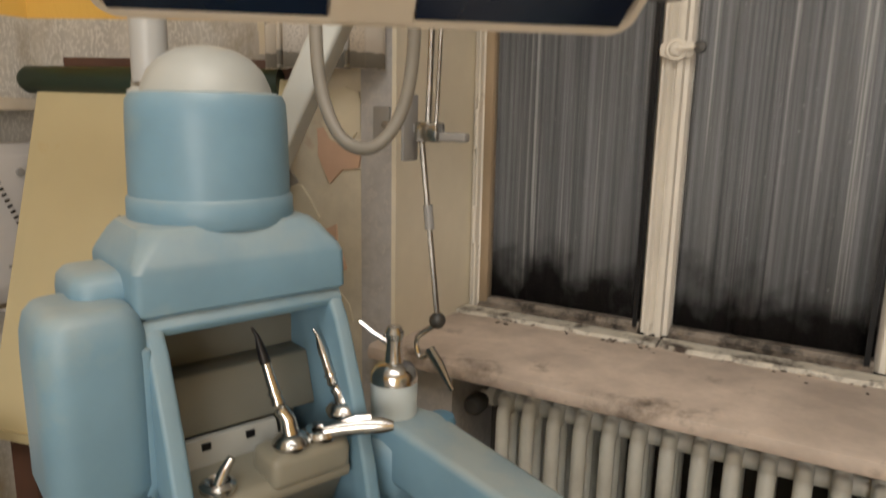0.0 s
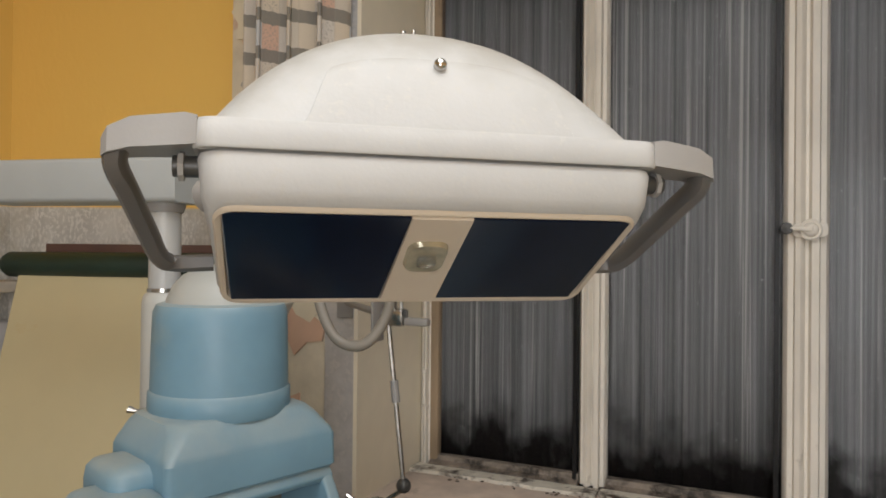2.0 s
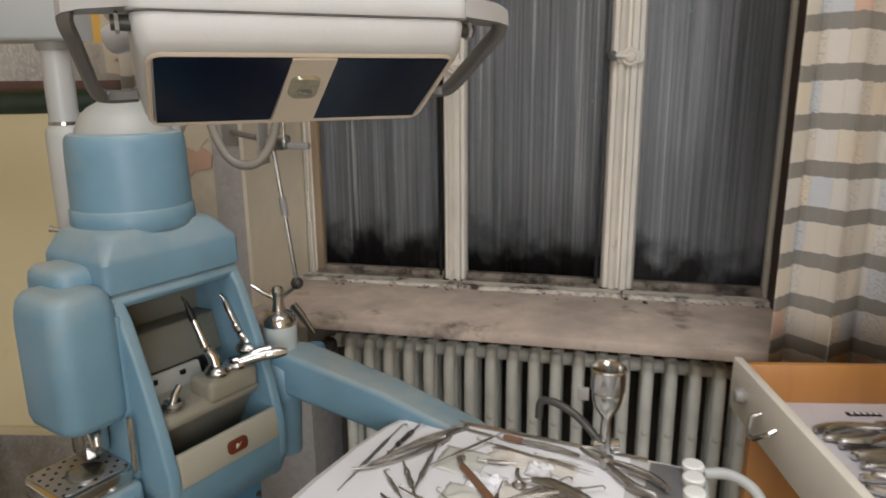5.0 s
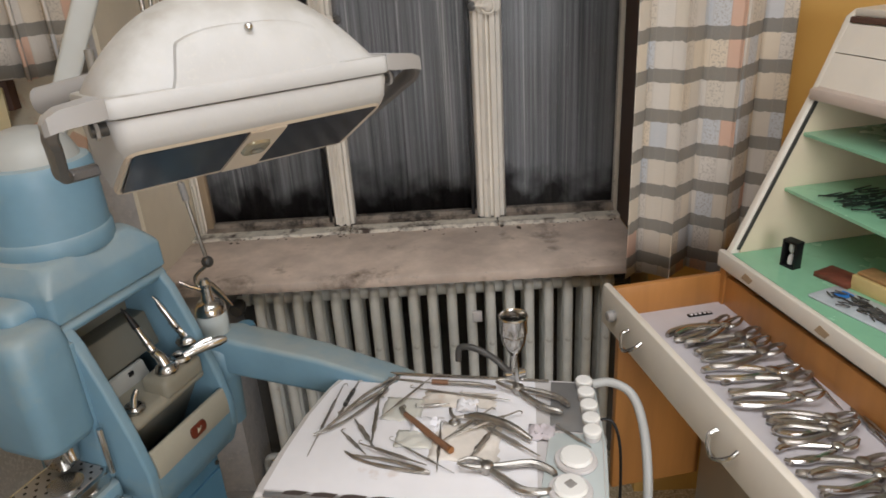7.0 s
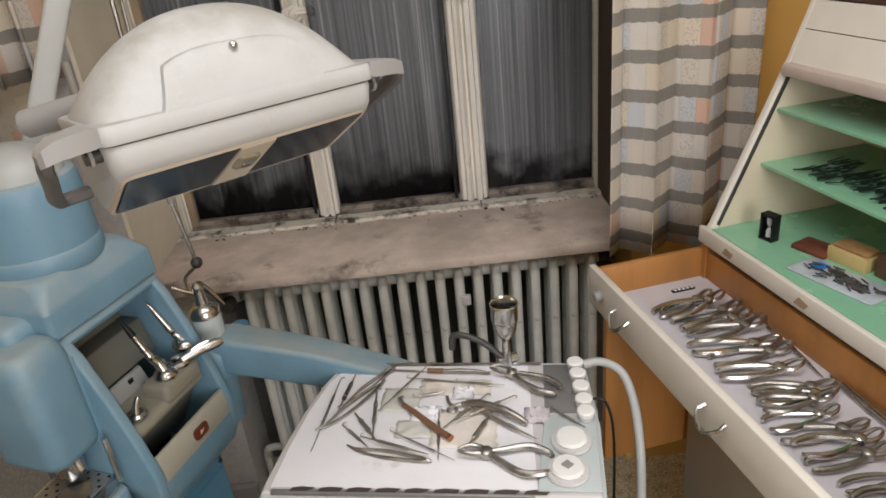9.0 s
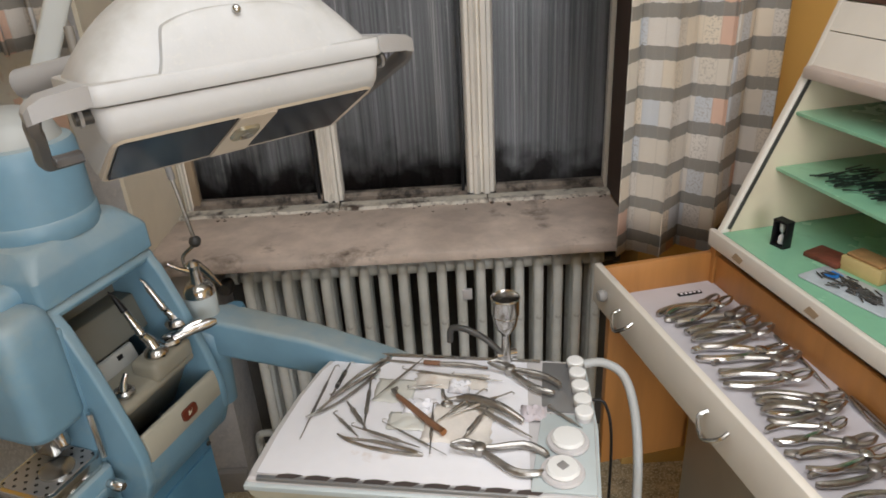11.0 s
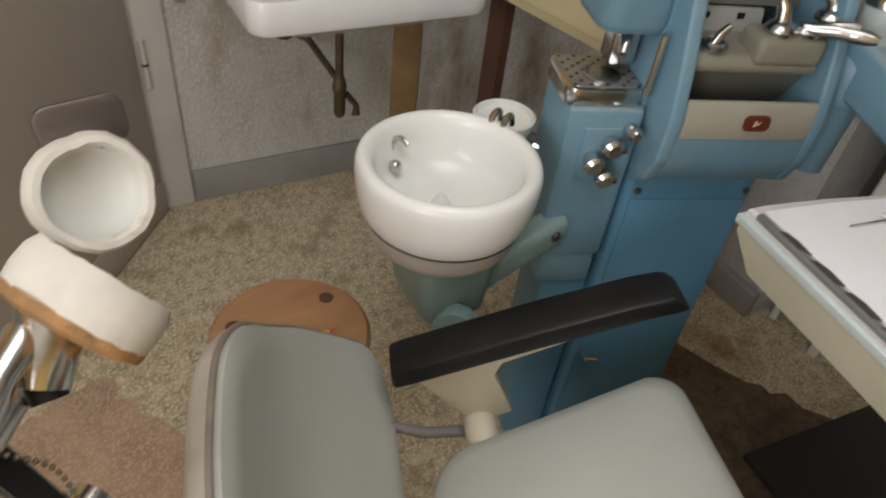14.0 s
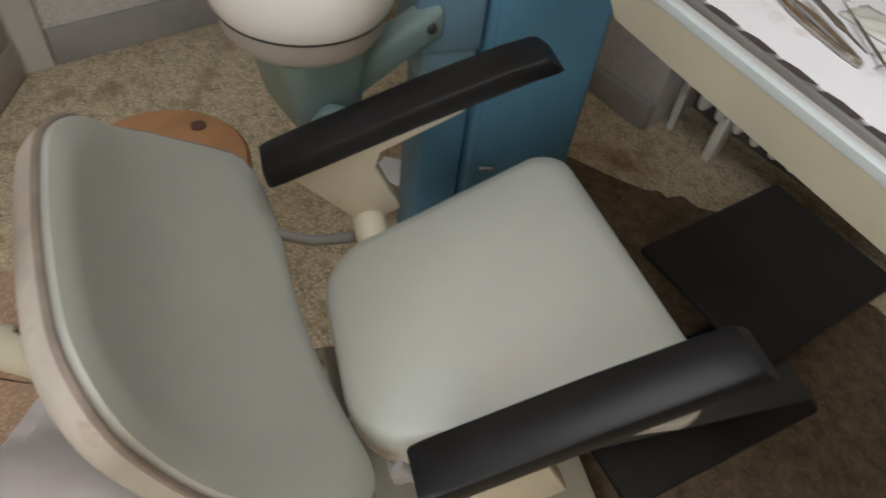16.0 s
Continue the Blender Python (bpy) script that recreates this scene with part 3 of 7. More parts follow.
def latch(x, z, side):
    """Turn-buckle: plate, boss and a small lever."""
    t = thing("window_latch", pose(x, GY - 0.03, z), "old painted metal window latch on the mullion", "window latch", "window latches")
    part("plate", prism(rrect(0.078, 0.036, 0.012, 4), -0.008, 0.004, "y", 0.003), WINPAINT, t)
    part("boss", lathe([(0, 0), (0.025, 0), (0.026, 0.008), (0.022, 0.011), (0.018, 0.009), (0.015, 0.016), (0.008, 0.020), (0, 0.020)], 22, m=pose(0.0, -0.006, 0, 90)), WINPAINT, t)
    part("lever", tube([(0, -0.022, 0), (side * 0.02, -0.024, 0.002), (side * 0.045, -0.022, 0.004)], [0.008, 0.006, 0.007], 8), WINPAINT, t)
    part("keeper", lathe([(0, 0), (0.014, 0), (0.015, 0.006), (0.013, 0.016), (0, 0.018)], 14, m=pose(side * 0.052, -0.012, 0.003, 90)), DARKPL, t, "dark worn knob")


latch(-0.228, 1.62, 1)
latch(0.292, 1.636, -1)
for z in (1.16, 1.42):
    t = part("window_hinge", cyl((-0.735, GY - 0.034, z - 0.045), (-0.735, GY - 0.034, z + 0.045), 0.006, 10), WINPAINT, win)
    part("finial", lathe([(0, 0.045), (0.008, 0.047), (0.006, 0.058), (0, 0.062)], 10, m=pose(-0.735, GY - 0.034, z)), WINPAINT, t)


# ---- radiator ----
rad = thing("radiator", pose(0, 1.468, 0), "old grey ribbed cast radiator below the sill", "radiator")
SEC = 0.0605
first = None
for i in range(19):
    x = -0.475 + i * SEC
    if first is None:
        bm = bmesh.new()
        for y in (-0.045, 0.0, 0.045):
            pts = arc_pts([(0, y, 0.17), (0, y * 1.15, 0.26), (0, y * 1.15, 0.735), (0, y * 0.95, 0.813), (0, y * 0.5, 0.838)], 4)
            join(bm, tube(pts, 0.0165, 10))
        box(-0.014, 0.014, -0.058, 0.058, 0.790, 0.845, 0.012, 3, bm=bm)
        box(-0.014, 0.014, -0.058, 0.058, 0.15, 0.20, 0.012, 3, bm=bm)
        cyl((-0.031, 0, 0.813), (0.031, 0, 0.813), 0.02, 10, bm=bm)
        cyl((-0.031, 0, 0.178), (0.031, 0, 0.178), 0.02, 10, bm=bm)
        first = part("section", bm, RADPAINT, rad, m=pose(x, 0, 0))
    else:
        o = first.copy()
        scene.collection.objects.link(o)
        o.matrix_basis = pose(x, 0, 0)
part("vent_plug", lathe([(0, 0), (0.022, 0), (0.022, 0.02), (0.012, 0.024), (0.012, 0.04), (0, 0.04)], 14, m=pose(-0.515, 0, 0.813, 0, -90)), RADPAINT, rad)
part("valve", lathe([(0, 0), (0.018, 0), (0.024, 0.015), (0.024, 0.045), (0.018, 0.055), (0, 0.055)], 14, m=pose(-0.54, -0.03, 0.813, 90)), DARKPL, rad, "black valve knob")
part("feed_pipe", tube(arc_pts([(-0.50, 0, 0.178), (-0.545, 0, 0.178), (-0.565, 0, 0.15), (-0.565, 0, 0.0)], 5), 0.013, 10), RADPAINT, rad)
part("bleed_valve", lathe([(0, 0), (0.014, 0), (0.014, 0.03), (0.02, 0.034), (0.02, 0.05), (0, 0.052)], 12, m=pose(0.645, 0, 0.813, 0, 90)), DARKPL, rad)
part("heat_tag", box(0.192, 0.222, -0.075, -0.060, 0.725, 0.760, 0.003), PLASTWHITE, rad, "small white heat meter")
part("foot", box(-0.42, -0.39, -0.03, 0.03, 0, 0.16, 0.004), RADPAINT, rad)
part("foot", box(0.54, 0.57, -0.03, 0.03, 0, 0.16, 0.004), RADPAINT, rad)


# ---- window opener rods by the reveal ----
rod = thing("window_opener", pose(0, 0, 0), "dull chrome linkage rods of a fanlight opener", "window opener")
part("rod", tube([(-0.505, 1.165, 1.085), (-0.545, 1.165, 1.42), (-0.545, 1.165, 1.44)], 0.0055, 8), STEEL, rod)
part("rod", tube([(-0.535, 1.17, 1.44), (-0.535, 1.20, 2.05)], 0.006, 8), STEEL, rod)
part("rod", tube([(-0.518, 1.17, 1.44), (-0.510, 1.20, 2.05)], 0.004, 8), STEEL, rod)
part("clamp", box(-0.555, -0.505, 1.15, 1.185, 1.415, 1.452, 0.008), CHROME, rod)
part("clamp_arm", box(-0.505, -0.45, 1.155, 1.175, 1.418, 1.434, 0.004), GREYPL, rod)
part("clamp_plate", box(-0.575, -0.568, 1.14, 1.19, 1.38, 1.50, 0.003), GREYPL, rod)
own = bmesh.new()
bmesh.ops.create_uvsphere(own, u_segments=12, v_segments=8, radius=0.016)
bmesh.ops.translate(own, vec=(-0.505, 1.165, 1.082), verts=own.verts)
part("ball_joint", own, DARKPL, rod)
part("wall_bracket", tube([(-0.57, 1.17, 1.44), (-0.79, 1.395, 1.44)], 0.008, 8), GREYPL, rod)
part("wall_plate", box(-0.82, -0.775, 1.392, 1.404, 1.40, 1.48, 0.003), GREYPL, rod)
part("sleeve", cyl((-0.530, 1.165, 1.30), (-0.525, 1.165, 1.255), 0.009, 10), GREYPL, rod)
part("lower_hook", tube(arc_pts([(-0.505, 1.165, 1.075), (-0.54, 1.15, 1.045), (-0.53, 1.145, 1.01), (-0.50, 1.145, 1.03)], 5), 0.005, 8), CHROME, rod)
part("handle", tube([(-0.51, 1.145, 1.03), (-0.485, 1.14, 1.005), (-0.45, 1.13, 0.965)], [0.010, 0.010, 0.004], 8), CHROME, rod)


# ---- door in the sink wall, standing open ----
single("door_frame", box(WX - 0.16, WX + 0.02, -0.095, 0.004, 0, 2.1, 0.005), FRAMEPAINT, None, "off-white painted door frame, scuffed", "door frame", kind="structure")
ang = math.degrees(math.atan2(-0.60, 0.80))
door = thing("door_1", pose(WX + 0.035, -0.085, 0.008, 0, 0, ang), "plain grey painted door standing open", "door", kind="structure")
part("leaf", box(0.0, 0.84, -0.04, 0.0, 0, 2.03, 0.004), DOORPAINT, door)
part("edge_strip", box(0.0, 0.84, 0.0, 0.004, 0.0, 0.11, 0.002), DOORPAINT, door)
t = part("door_handle", tube(arc_pts([(0.77, 0.0, 1.03), (0.77, 0.045, 1.03), (0.75, 0.055, 1.03), (0.66, 0.055, 1.03)], 5), 0.010, 10), CHROME, door, "metal lever handle")
part("handle_plate", box(0.752, 0.788, 0.0, 0.006, 0.92, 1.10, 0.003), CHROME, door)
hinge = thing("door_hinge", pose(WX + 0.028, -0.066, 0.50), "painted steel door hinge on the frame", "hinge")
part("barrel", cyl((0, 0, -0.07), (0, 0, 0.07), 0.008, 10), FRAMEPAINT, hinge)
part("collar", lathe([(0.0082, -0.004), (0.0095, -0.003), (0.0095, 0.003), (0.0082, 0.004)], 10), DARKPL, hinge)


# ---- the dental unit ----
unit = thing("dental_unit", pose(-0.558, 0.574, 0, 0, 0, 70), "pale blue enamelled dental treatment unit, old and dusty", "dental unit")
UW = 0.265
part("pedestal", box(0.0, 0.245, -0.058, 0.17, 0.0, 0.80, 0.012, 3), BLUEDARK, unit)
part("pedestal_door", box(0.012, 0.233, -0.064, -0.056, 0.03, 0.735, 0.003), BLUEDARK, unit)
part("door_latch", tube([(0.02, -0.066, 0.33), (0.02, -0.085, 0.33), (0.045, -0.088, 0.33)], 0.006, 8), CHROME, unit)
for u in (0.018, 0.225):
    part("screw", lathe([(0, 0), (0.006, 0), (0.005, 0.004), (0, 0.005)], 10, m=pose(u, -0.0635, 0.755, 90)), DARKPL, unit)
# bellied front console: two side cheeks, a bottom belly, a back and the lip
cheek = [(0.17, 1.228), (-0.004, 1.228), (-0.030, 1.19), (-0.066, 1.10), (-0.098, 1.00), (-0.118, 0.92), (-0.116, 0.85), (-0.095, 0.80), (-0.05, 0.772), (0.17, 0.772)]
inner = [(0.17, 1.222), (0.0, 1.222), (-0.020, 1.19), (-0.05, 1.10), (-0.084, 1.00), (-0.104, 0.955), (-0.104, 0.90), (-0.09, 0.86), (-0.04, 0.83), (0.17, 0.83)]
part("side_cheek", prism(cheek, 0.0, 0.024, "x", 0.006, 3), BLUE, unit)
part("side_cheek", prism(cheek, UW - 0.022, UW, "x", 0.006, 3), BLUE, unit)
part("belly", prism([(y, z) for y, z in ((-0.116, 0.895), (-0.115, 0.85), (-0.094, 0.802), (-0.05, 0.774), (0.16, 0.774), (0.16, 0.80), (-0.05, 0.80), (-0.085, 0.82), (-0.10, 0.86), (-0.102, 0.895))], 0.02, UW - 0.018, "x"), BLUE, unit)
part("front_panel", prism([(-0.1135, 0.955), (-0.119, 0.925), (-0.119, 0.893), (-0.103, 0.893), (-0.103, 0.955)], 0.024, UW - 0.022, "x", 0.003), mat("grey_cream_strip", (0.37, 0.355, 0.29), 0.45, var=0.08, bump=0.05), unit, "cream strip below the opening")
badge = part("badge", prism(rrect(0.044, 0.026, 0.009, 4), 0, 0.006, "z", 0.002), REDBADGE, unit, "oval red-brown badge", m=pose(0.142, -0.1175, 0.924, 90 - 6, 0, 0))
part("badge_mark", prism([(-0.007, -0.004), (0.001, -0.001), (0.006, 0.005), (0.002, 0.001), (-0.004, 0.006)], 0.006, 0.0075, "z"), CREAM, badge)
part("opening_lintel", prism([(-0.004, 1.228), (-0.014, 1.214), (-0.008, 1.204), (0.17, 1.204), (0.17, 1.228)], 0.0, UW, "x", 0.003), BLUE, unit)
part("recess_back", box(0.02, UW - 0.02, 0.10, 0.11, 0.80, 1.21), GREYIN, unit)
part("recess_shelf", prism([(0.10, 1.125), (0.052, 1.125), (0.03, 1.05), (0.10, 1.05)], 0.024, UW - 0.022, "x", 0.003), GREYIN, unit, "grey-green inner housing")
part("lower_plate", prism([(0.028, 1.05), (0.018, 1.05), (-0.024, 0.93), (-0.014, 0.93)], 0.035, 0.175, "x", 0.002), mat("grey_plate", (0.36, 0.37, 0.35), 0.35, var=0.08, bump=0.03), unit)
for u, w in ((0.075, 1.045), (0.135, 1.045)):
    part("slot", box(u - 0.006, u + 0.006, 0.012, 0.018, w - 0.010, w - 0.001), BLACK, unit)
part("rivet", lathe([(0, 0), (0.006, 0), (0.004, 0.005), (0, 0.006)], 10, m=pose(0.12, 0.05, 1.095, 75)), DARKPL, unit)
# sloping handpiece deck
deck = part("instrument_deck", prism([(0.01, 0.985), (-0.078, 0.985), (-0.082, 1.000), (-0.07, 1.012), (0.01, 1.018)], 0.026, UW - 0.03, "x", 0.006, 3), DECK, unit, "grey-beige instrument deck")
part("deck_riser", box(0.12, UW - 0.032, -0.086, -0.02, 1.0, 1.045, 0.012, 3), DECK, unit)
part("deck_front", prism([(-0.062, 0.985), (-0.05, 0.985), (0.02, 0.86), (0.008, 0.86)], 0.026, UW - 0.03, "x", 0.002), GREYIN, unit)


def handpiece(base, tip, black_tip=True):
    """A chromed drill handpiece standing in its socket."""
    base, tip = Vector(base), Vector(tip)
    d = tip - base
    t = thing("handpiece", pose(-0.558, 0.574, 0, 0, 0, 70), "chrome dental handpiece standing in its socket", "handpiece", "handpieces")
    part("socket", lathe([(0, 0), (0.023, 0), (0.025, 0.006), (0.02, 0.014), (0.012, 0.018), (0, 0.018)], 18, m=Matrix.Translation(base)), CHROME, t)
    k1, k2, k3 = base + d * 0.22 + Vector((0.006, 0, 0)), base + d * 0.32, base + d * 0.70
    part("elbow", tube([base + Vector((0, 0, 0.01)), k1, k2], [0.012, 0.011, 0.009], 12), CHROME, t)
    part("barrel", tube([k2, base + d * 0.36, base + d * 0.40, k3], [0.006, 0.0095, 0.008, 0.0065], 12), CHROME, t)
    part("collar", tube([base + d * 0.44, base + d * 0.47], 0.0098, 12), CHROME, t)
    part("tip", tube([k3, base + d * 0.82, base + d * 0.93, tip + Vector((-0.004, 0, 0.001))], [0.0075, 0.006, 0.003, 0.0015], 10), BLACK if black_tip else CHROME, t)


handpiece((0.158, -0.06, 1.045), (0.135, -0.012, 1.195))
handpiece((0.245, -0.045, 1.06), (0.232, 0.005, 1.17), False)
sock = thing("handpiece_socket", pose(-0.558, 0.574, 0, 0, 0, 70), "chrome empty handpiece socket on the cream deck", "socket")
part("cup", lathe([(0.008, 0.004), (0.017, 0.0), (0.022, 0.006), (0.022, 0.012), (0.016, 0.016), (0.010, 0.010)], 18, m=pose(0.062, -0.055, 1.012)), CHROME, sock)
part("lever", tube([(0.062, -0.055, 1.02), (0.072, -0.05, 1.035), (0.082, -0.052, 1.05)], [0.008, 0.007, 0.005], 10), CHROME, sock)
syr = thing("spray_syringe", pose(-0.558, 0.574, 0, 0, 0, 70), "chrome spray syringe lying across the deck", "syringe")
part("ring", lathe([(0.014, 0.0), (0.022, 0.0), (0.024, 0.006), (0.020, 0.012), (0.013, 0.010)], 18, m=pose(0.20, -0.062, 1.046)), CHROME, syr)
part("body", tube([(0.20, -0.07, 1.056), (0.222, -0.084, 1.06), (0.244, -0.10, 1.062)], [0.010, 0.012, 0.011], 12), CHROME, syr)
part("nozzle", tube([(0.244, -0.10, 1.062), (0.262, -0.116, 1.064), (0.272, -0.126, 1.064)], [0.012, 0.011, 0.006], 12), CHROME, syr)
part("thumb_lever", tube([(0.22, -0.082, 1.068), (0.236, -0.094, 1.074), (0.25, -0.106, 1.076)], [0.005, 0.006, 0.005], 8), CHROME, syr)

# sloping cap, neck and glass dome
rings = []
for w, d, r, cy, z in ((UW + 0.004, 0.180, 0.008, 0.082, 1.228), (UW + 0.014, 0.190, 0.010, 0.083, 1.232), (UW + 0.013, 0.190, 0.012, 0.083, 1.281), (UW + 0.007, 0.184, 0.014, 0.084, 1.290), (UW - 0.022, 0.168, 0.024, 0.092, 1.314), (UW - 0.036, 0.160, 0.035, 0.096, 1.324), (UW - 0.05, 0.155, 0.045, 0.098, 1.327)):
    rings.append([(x, y, z) for x, y in rrect(w, d, r, 5, UW / 2, cy)])
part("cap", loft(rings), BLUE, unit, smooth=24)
NX, NY = 0.136, 0.112
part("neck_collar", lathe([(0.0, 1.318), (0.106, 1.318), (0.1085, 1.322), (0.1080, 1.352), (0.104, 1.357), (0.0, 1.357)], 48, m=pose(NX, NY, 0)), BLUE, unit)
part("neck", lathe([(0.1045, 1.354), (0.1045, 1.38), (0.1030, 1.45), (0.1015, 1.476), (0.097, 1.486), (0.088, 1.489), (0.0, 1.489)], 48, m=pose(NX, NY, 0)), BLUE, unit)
part("dome", lathe([(0.084, 1.487), (0.082, 1.496), (0.073, 1.516), (0.058, 1.532), (0.038, 1.543), (0.018, 1.548), (0.0, 1.549)], 48, m=pose(NX, NY, 0)), DOME, unit, "milky dusty dome")
part("side_knob", lathe([(0, 0), (0.022, 0), (0.024, 0.006), (0.020, 0.012), (0, 0.013)], 18, m=pose(NX + 0.105, NY + 0.02, 1.39, 0, 90)), GREYIN, unit)
# rounded water heater on the side and the shoulder above it
rings = []
for k, q, z in ((0.80, 0.80, 1.018), (0.93, 0.93, 1.022), (1.0, 1.0, 1.036), (1.0, 1.0, 1.19), (0.98, 0.97, 1.214), (0.90, 0.90, 1.236), (0.76, 0.78, 1.247), (0.55, 0.6, 1.251)):
    rings.append([(x, y, z) for x, y in rrect(0.116 * k, 0.152 * q, 0.034 * k, 6, -0.052, 0.038)])
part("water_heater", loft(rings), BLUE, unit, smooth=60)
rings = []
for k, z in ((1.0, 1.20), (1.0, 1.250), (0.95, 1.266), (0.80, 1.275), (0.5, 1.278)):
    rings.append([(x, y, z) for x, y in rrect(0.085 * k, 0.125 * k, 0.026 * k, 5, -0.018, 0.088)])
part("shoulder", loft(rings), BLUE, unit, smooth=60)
part("side_spine", box(-0.012, 0.004, -0.03, 0.15, 0.58, 1.20, 0.004), BLUE, unit)
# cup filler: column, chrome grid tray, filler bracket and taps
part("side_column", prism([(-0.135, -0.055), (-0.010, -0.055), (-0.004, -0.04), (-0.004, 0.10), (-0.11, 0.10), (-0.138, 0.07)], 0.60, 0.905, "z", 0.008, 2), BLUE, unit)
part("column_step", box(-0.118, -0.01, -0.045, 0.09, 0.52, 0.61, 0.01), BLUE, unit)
part("column_foot", box(-0.10, -0.004, -0.035, 0.10, 0.0, 0.53, 0.01), BLUEDARK, unit)
tray = part("cup_tray", prism(rrect(0.135, 0.130, 0.022, 4, -0.075, 0.02), 0.905, 0.935, "z", 0.004), CHROME, unit, "chrome cup tray with a pierced grid")
part("grid", prism(rrect(0.118, 0.112, 0.018, 4, -0.075, 0.02), 0.935, 0.937, "z"), TRAYGREY, tray)
for i in range(9):
    for j in range(9):
        x, y = -0.128 + i * 0.0133, -0.03 + j * 0.0125
        if (x + 0.075) ** 2 + (y - 0.005) ** 2 > 0.030 ** 2:
            part("grid_hole", prism([(x + 0.0035 * math.cos(a), y + 0.0035 * math.sin(a)) for a in (0, 1.05, 2.1, 3.14, 4.19, 5.24)], 0.937, 0.9376, "z"), BLACK, tray) if (i + j) % 2 == 0 else None
part("cup_ring", lathe([(0.018, 0.937), (0.030, 0.937), (0.031, 0.942), (0.026, 0.941), (0.018, 0.939), (0.0, 0.938)], 24, m=pose(-0.075, 0.0, 0)), CHROME, tray)
part("filler_block", box(-0.065, -0.02, 0.01, 0.06, 0.95, 1.02, 0.008), CHROME, unit)
part("filler_spout", tube([(-0.045, 0.02, 1.0), (-0.055, -0.01, 0.998), (-0.06, -0.02, 0.985)], [0.012, 0.011, 0.008], 12), CHROME, unit)
part("filler_rail", tube([(-0.016, -0.05, 0.93), (-0.016, -0.05, 1.03)], 0.006, 8), CHROME, unit)
for nm, x, y, z, r in (("tap", -0.060, -0.058, 0.852, 0.018), ("tap", -0.085, -0.060, 0.822, 0.017), ("tap", -0.060, -0.060, 0.795, 0.016), ("nipple", -0.030, -0.056, 0.878, 0.012)):
    kn = part(nm, lathe([(0, 0), (r * 0.7, 0), (r * 0.7, 0.012), (r, 0.014), (r, 0.03), (r * 0.6, 0.036), (0, 0.036)], 12, m=pose(x, y, z, 90)), CHROME, unit)
    if nm == "tap":
        part("tap_bar", box(x - r * 1.2, x + r * 1.2, y - 0.034, y - 0.026, z - 0.004, z + 0.004, 0.002), CHROME, kn)
part("tap_plate", box(-0.105, -0.04, -0.060, -0.054, 0.775, 0.875, 0.003), BLUE, unit)

# disinfectant bottle clipped to the far side
bottle = thing("spray_bottle", pose(-0.402, 0.868, 1.012) @ Matrix.Diagonal((0.8, 0.8, 0.92, 1)), "pale turquoise bottle with a chrome pump head", "bottle")
part("body", lathe([(0, 0), (0.034, 0.0), (0.042, 0.02), (0.043, 0.075), (0.041, 0.085), (0, 0.085)], 28), TRAYBLUE, bottle)
part("shoulder", lathe([(0.043, 0.083), (0.042, 0.096), (0.033, 0.108), (0.018, 0.114), (0.015, 0.135), (0.015, 0.150), (0, 0.152)], 28), CHROME, bottle, "chrome shoulder")
part("knob", lathe([(0.0, 0.150), (0.016, 0.151), (0.018, 0.160), (0.012, 0.170), (0, 0.173)], 16), CHROME, bottle)
part("spout", tube([(0, 0, 0.14), (-0.03, -0.02, 0.160), (-0.055, -0.03, 0.178)], [0.007, 0.005, 0.004], 8), CHROME, bottle)

# swinging arm to the instrument table
arm = thing("table_arm", pose(0, 0, 0), "broad blue enamelled swing arm of the instrument table", "swing arm")
rings = []
for p, w, h in (((-0.405, 0.865, 1.0), 0.075, 0.085), ((-0.36, 0.868, 0.99), 0.085, 0.095), ((-0.16, 0.84, 0.945), 0.08, 0.09), ((0.02, 0.79, 0.905), 0.075, 0.08), ((0.12, 0.75, 0.885), 0.07, 0.06)):
    p = Vector(p)
    s = Vector((0.26, 0.965, 0))
    rings.append([p + s * u + Vector((0, 0, v)) for u, v in rrect(w, h, 0.012, 3)])
part("beam", loft(rings), BLUE, arm)
part("hub", lathe([(0, 0.93), (0.043, 0.93), (0.048, 0.94), (0.048, 1.0), (0.04, 1.012), (0, 1.012)], 28, m=pose(-0.402, 0.868, 0)), BLUE, arm)
part("hub_drop", lathe([(0, 0.80), (0.03, 0.80), (0.036, 0.93), (0, 0.93)], 20, m=pose(-0.402, 0.868, 0)), BLUE, arm)
part("hub_cap", lathe([(0, 1.012), (0.024, 1.012), (0.02, 1.022), (0, 1.024)], 20, m=pose(-0.345, 0.905, 0.01)), BLUEDARK, arm)

# lamp column and its swing arm
post = thing("lamp_column", pose(-0.775, 0.775, 0), "pale grey lamp column with a thicker sleeve", "lamp column")
part("sleeve", lathe([(0, 0.0), (0.037, 0.0), (0.037, 1.478), (0.034, 1.492), (0.027, 1.498), (0, 1.498)], 28), mat("pale_grey_lacquer", (0.46, 0.46, 0.43), 0.4, var=0.06, bump=0.03), post)
part("ring", lathe([(0.026, 1.497), (0.0285, 1.498), (0.0285, 1.504), (0.026, 1.505)], 28), CHROME, post)
part("tube", lathe([(0, 1.50), (0.0265, 1.50), (0.0265, 1.70), (0, 1.70)], 28), mat("grey_tube_lacquer", (0.42, 0.42, 0.41), 0.38, var=0.06, bump=0.03), post)
part("set_screw", tube([(0.02, -0.035, 1.30), (0.0, -0.055, 1.302), (-0.012, -0.062, 1.306)], [0.004, 0.004, 0.007], 8), CHROME, post)
larm = post
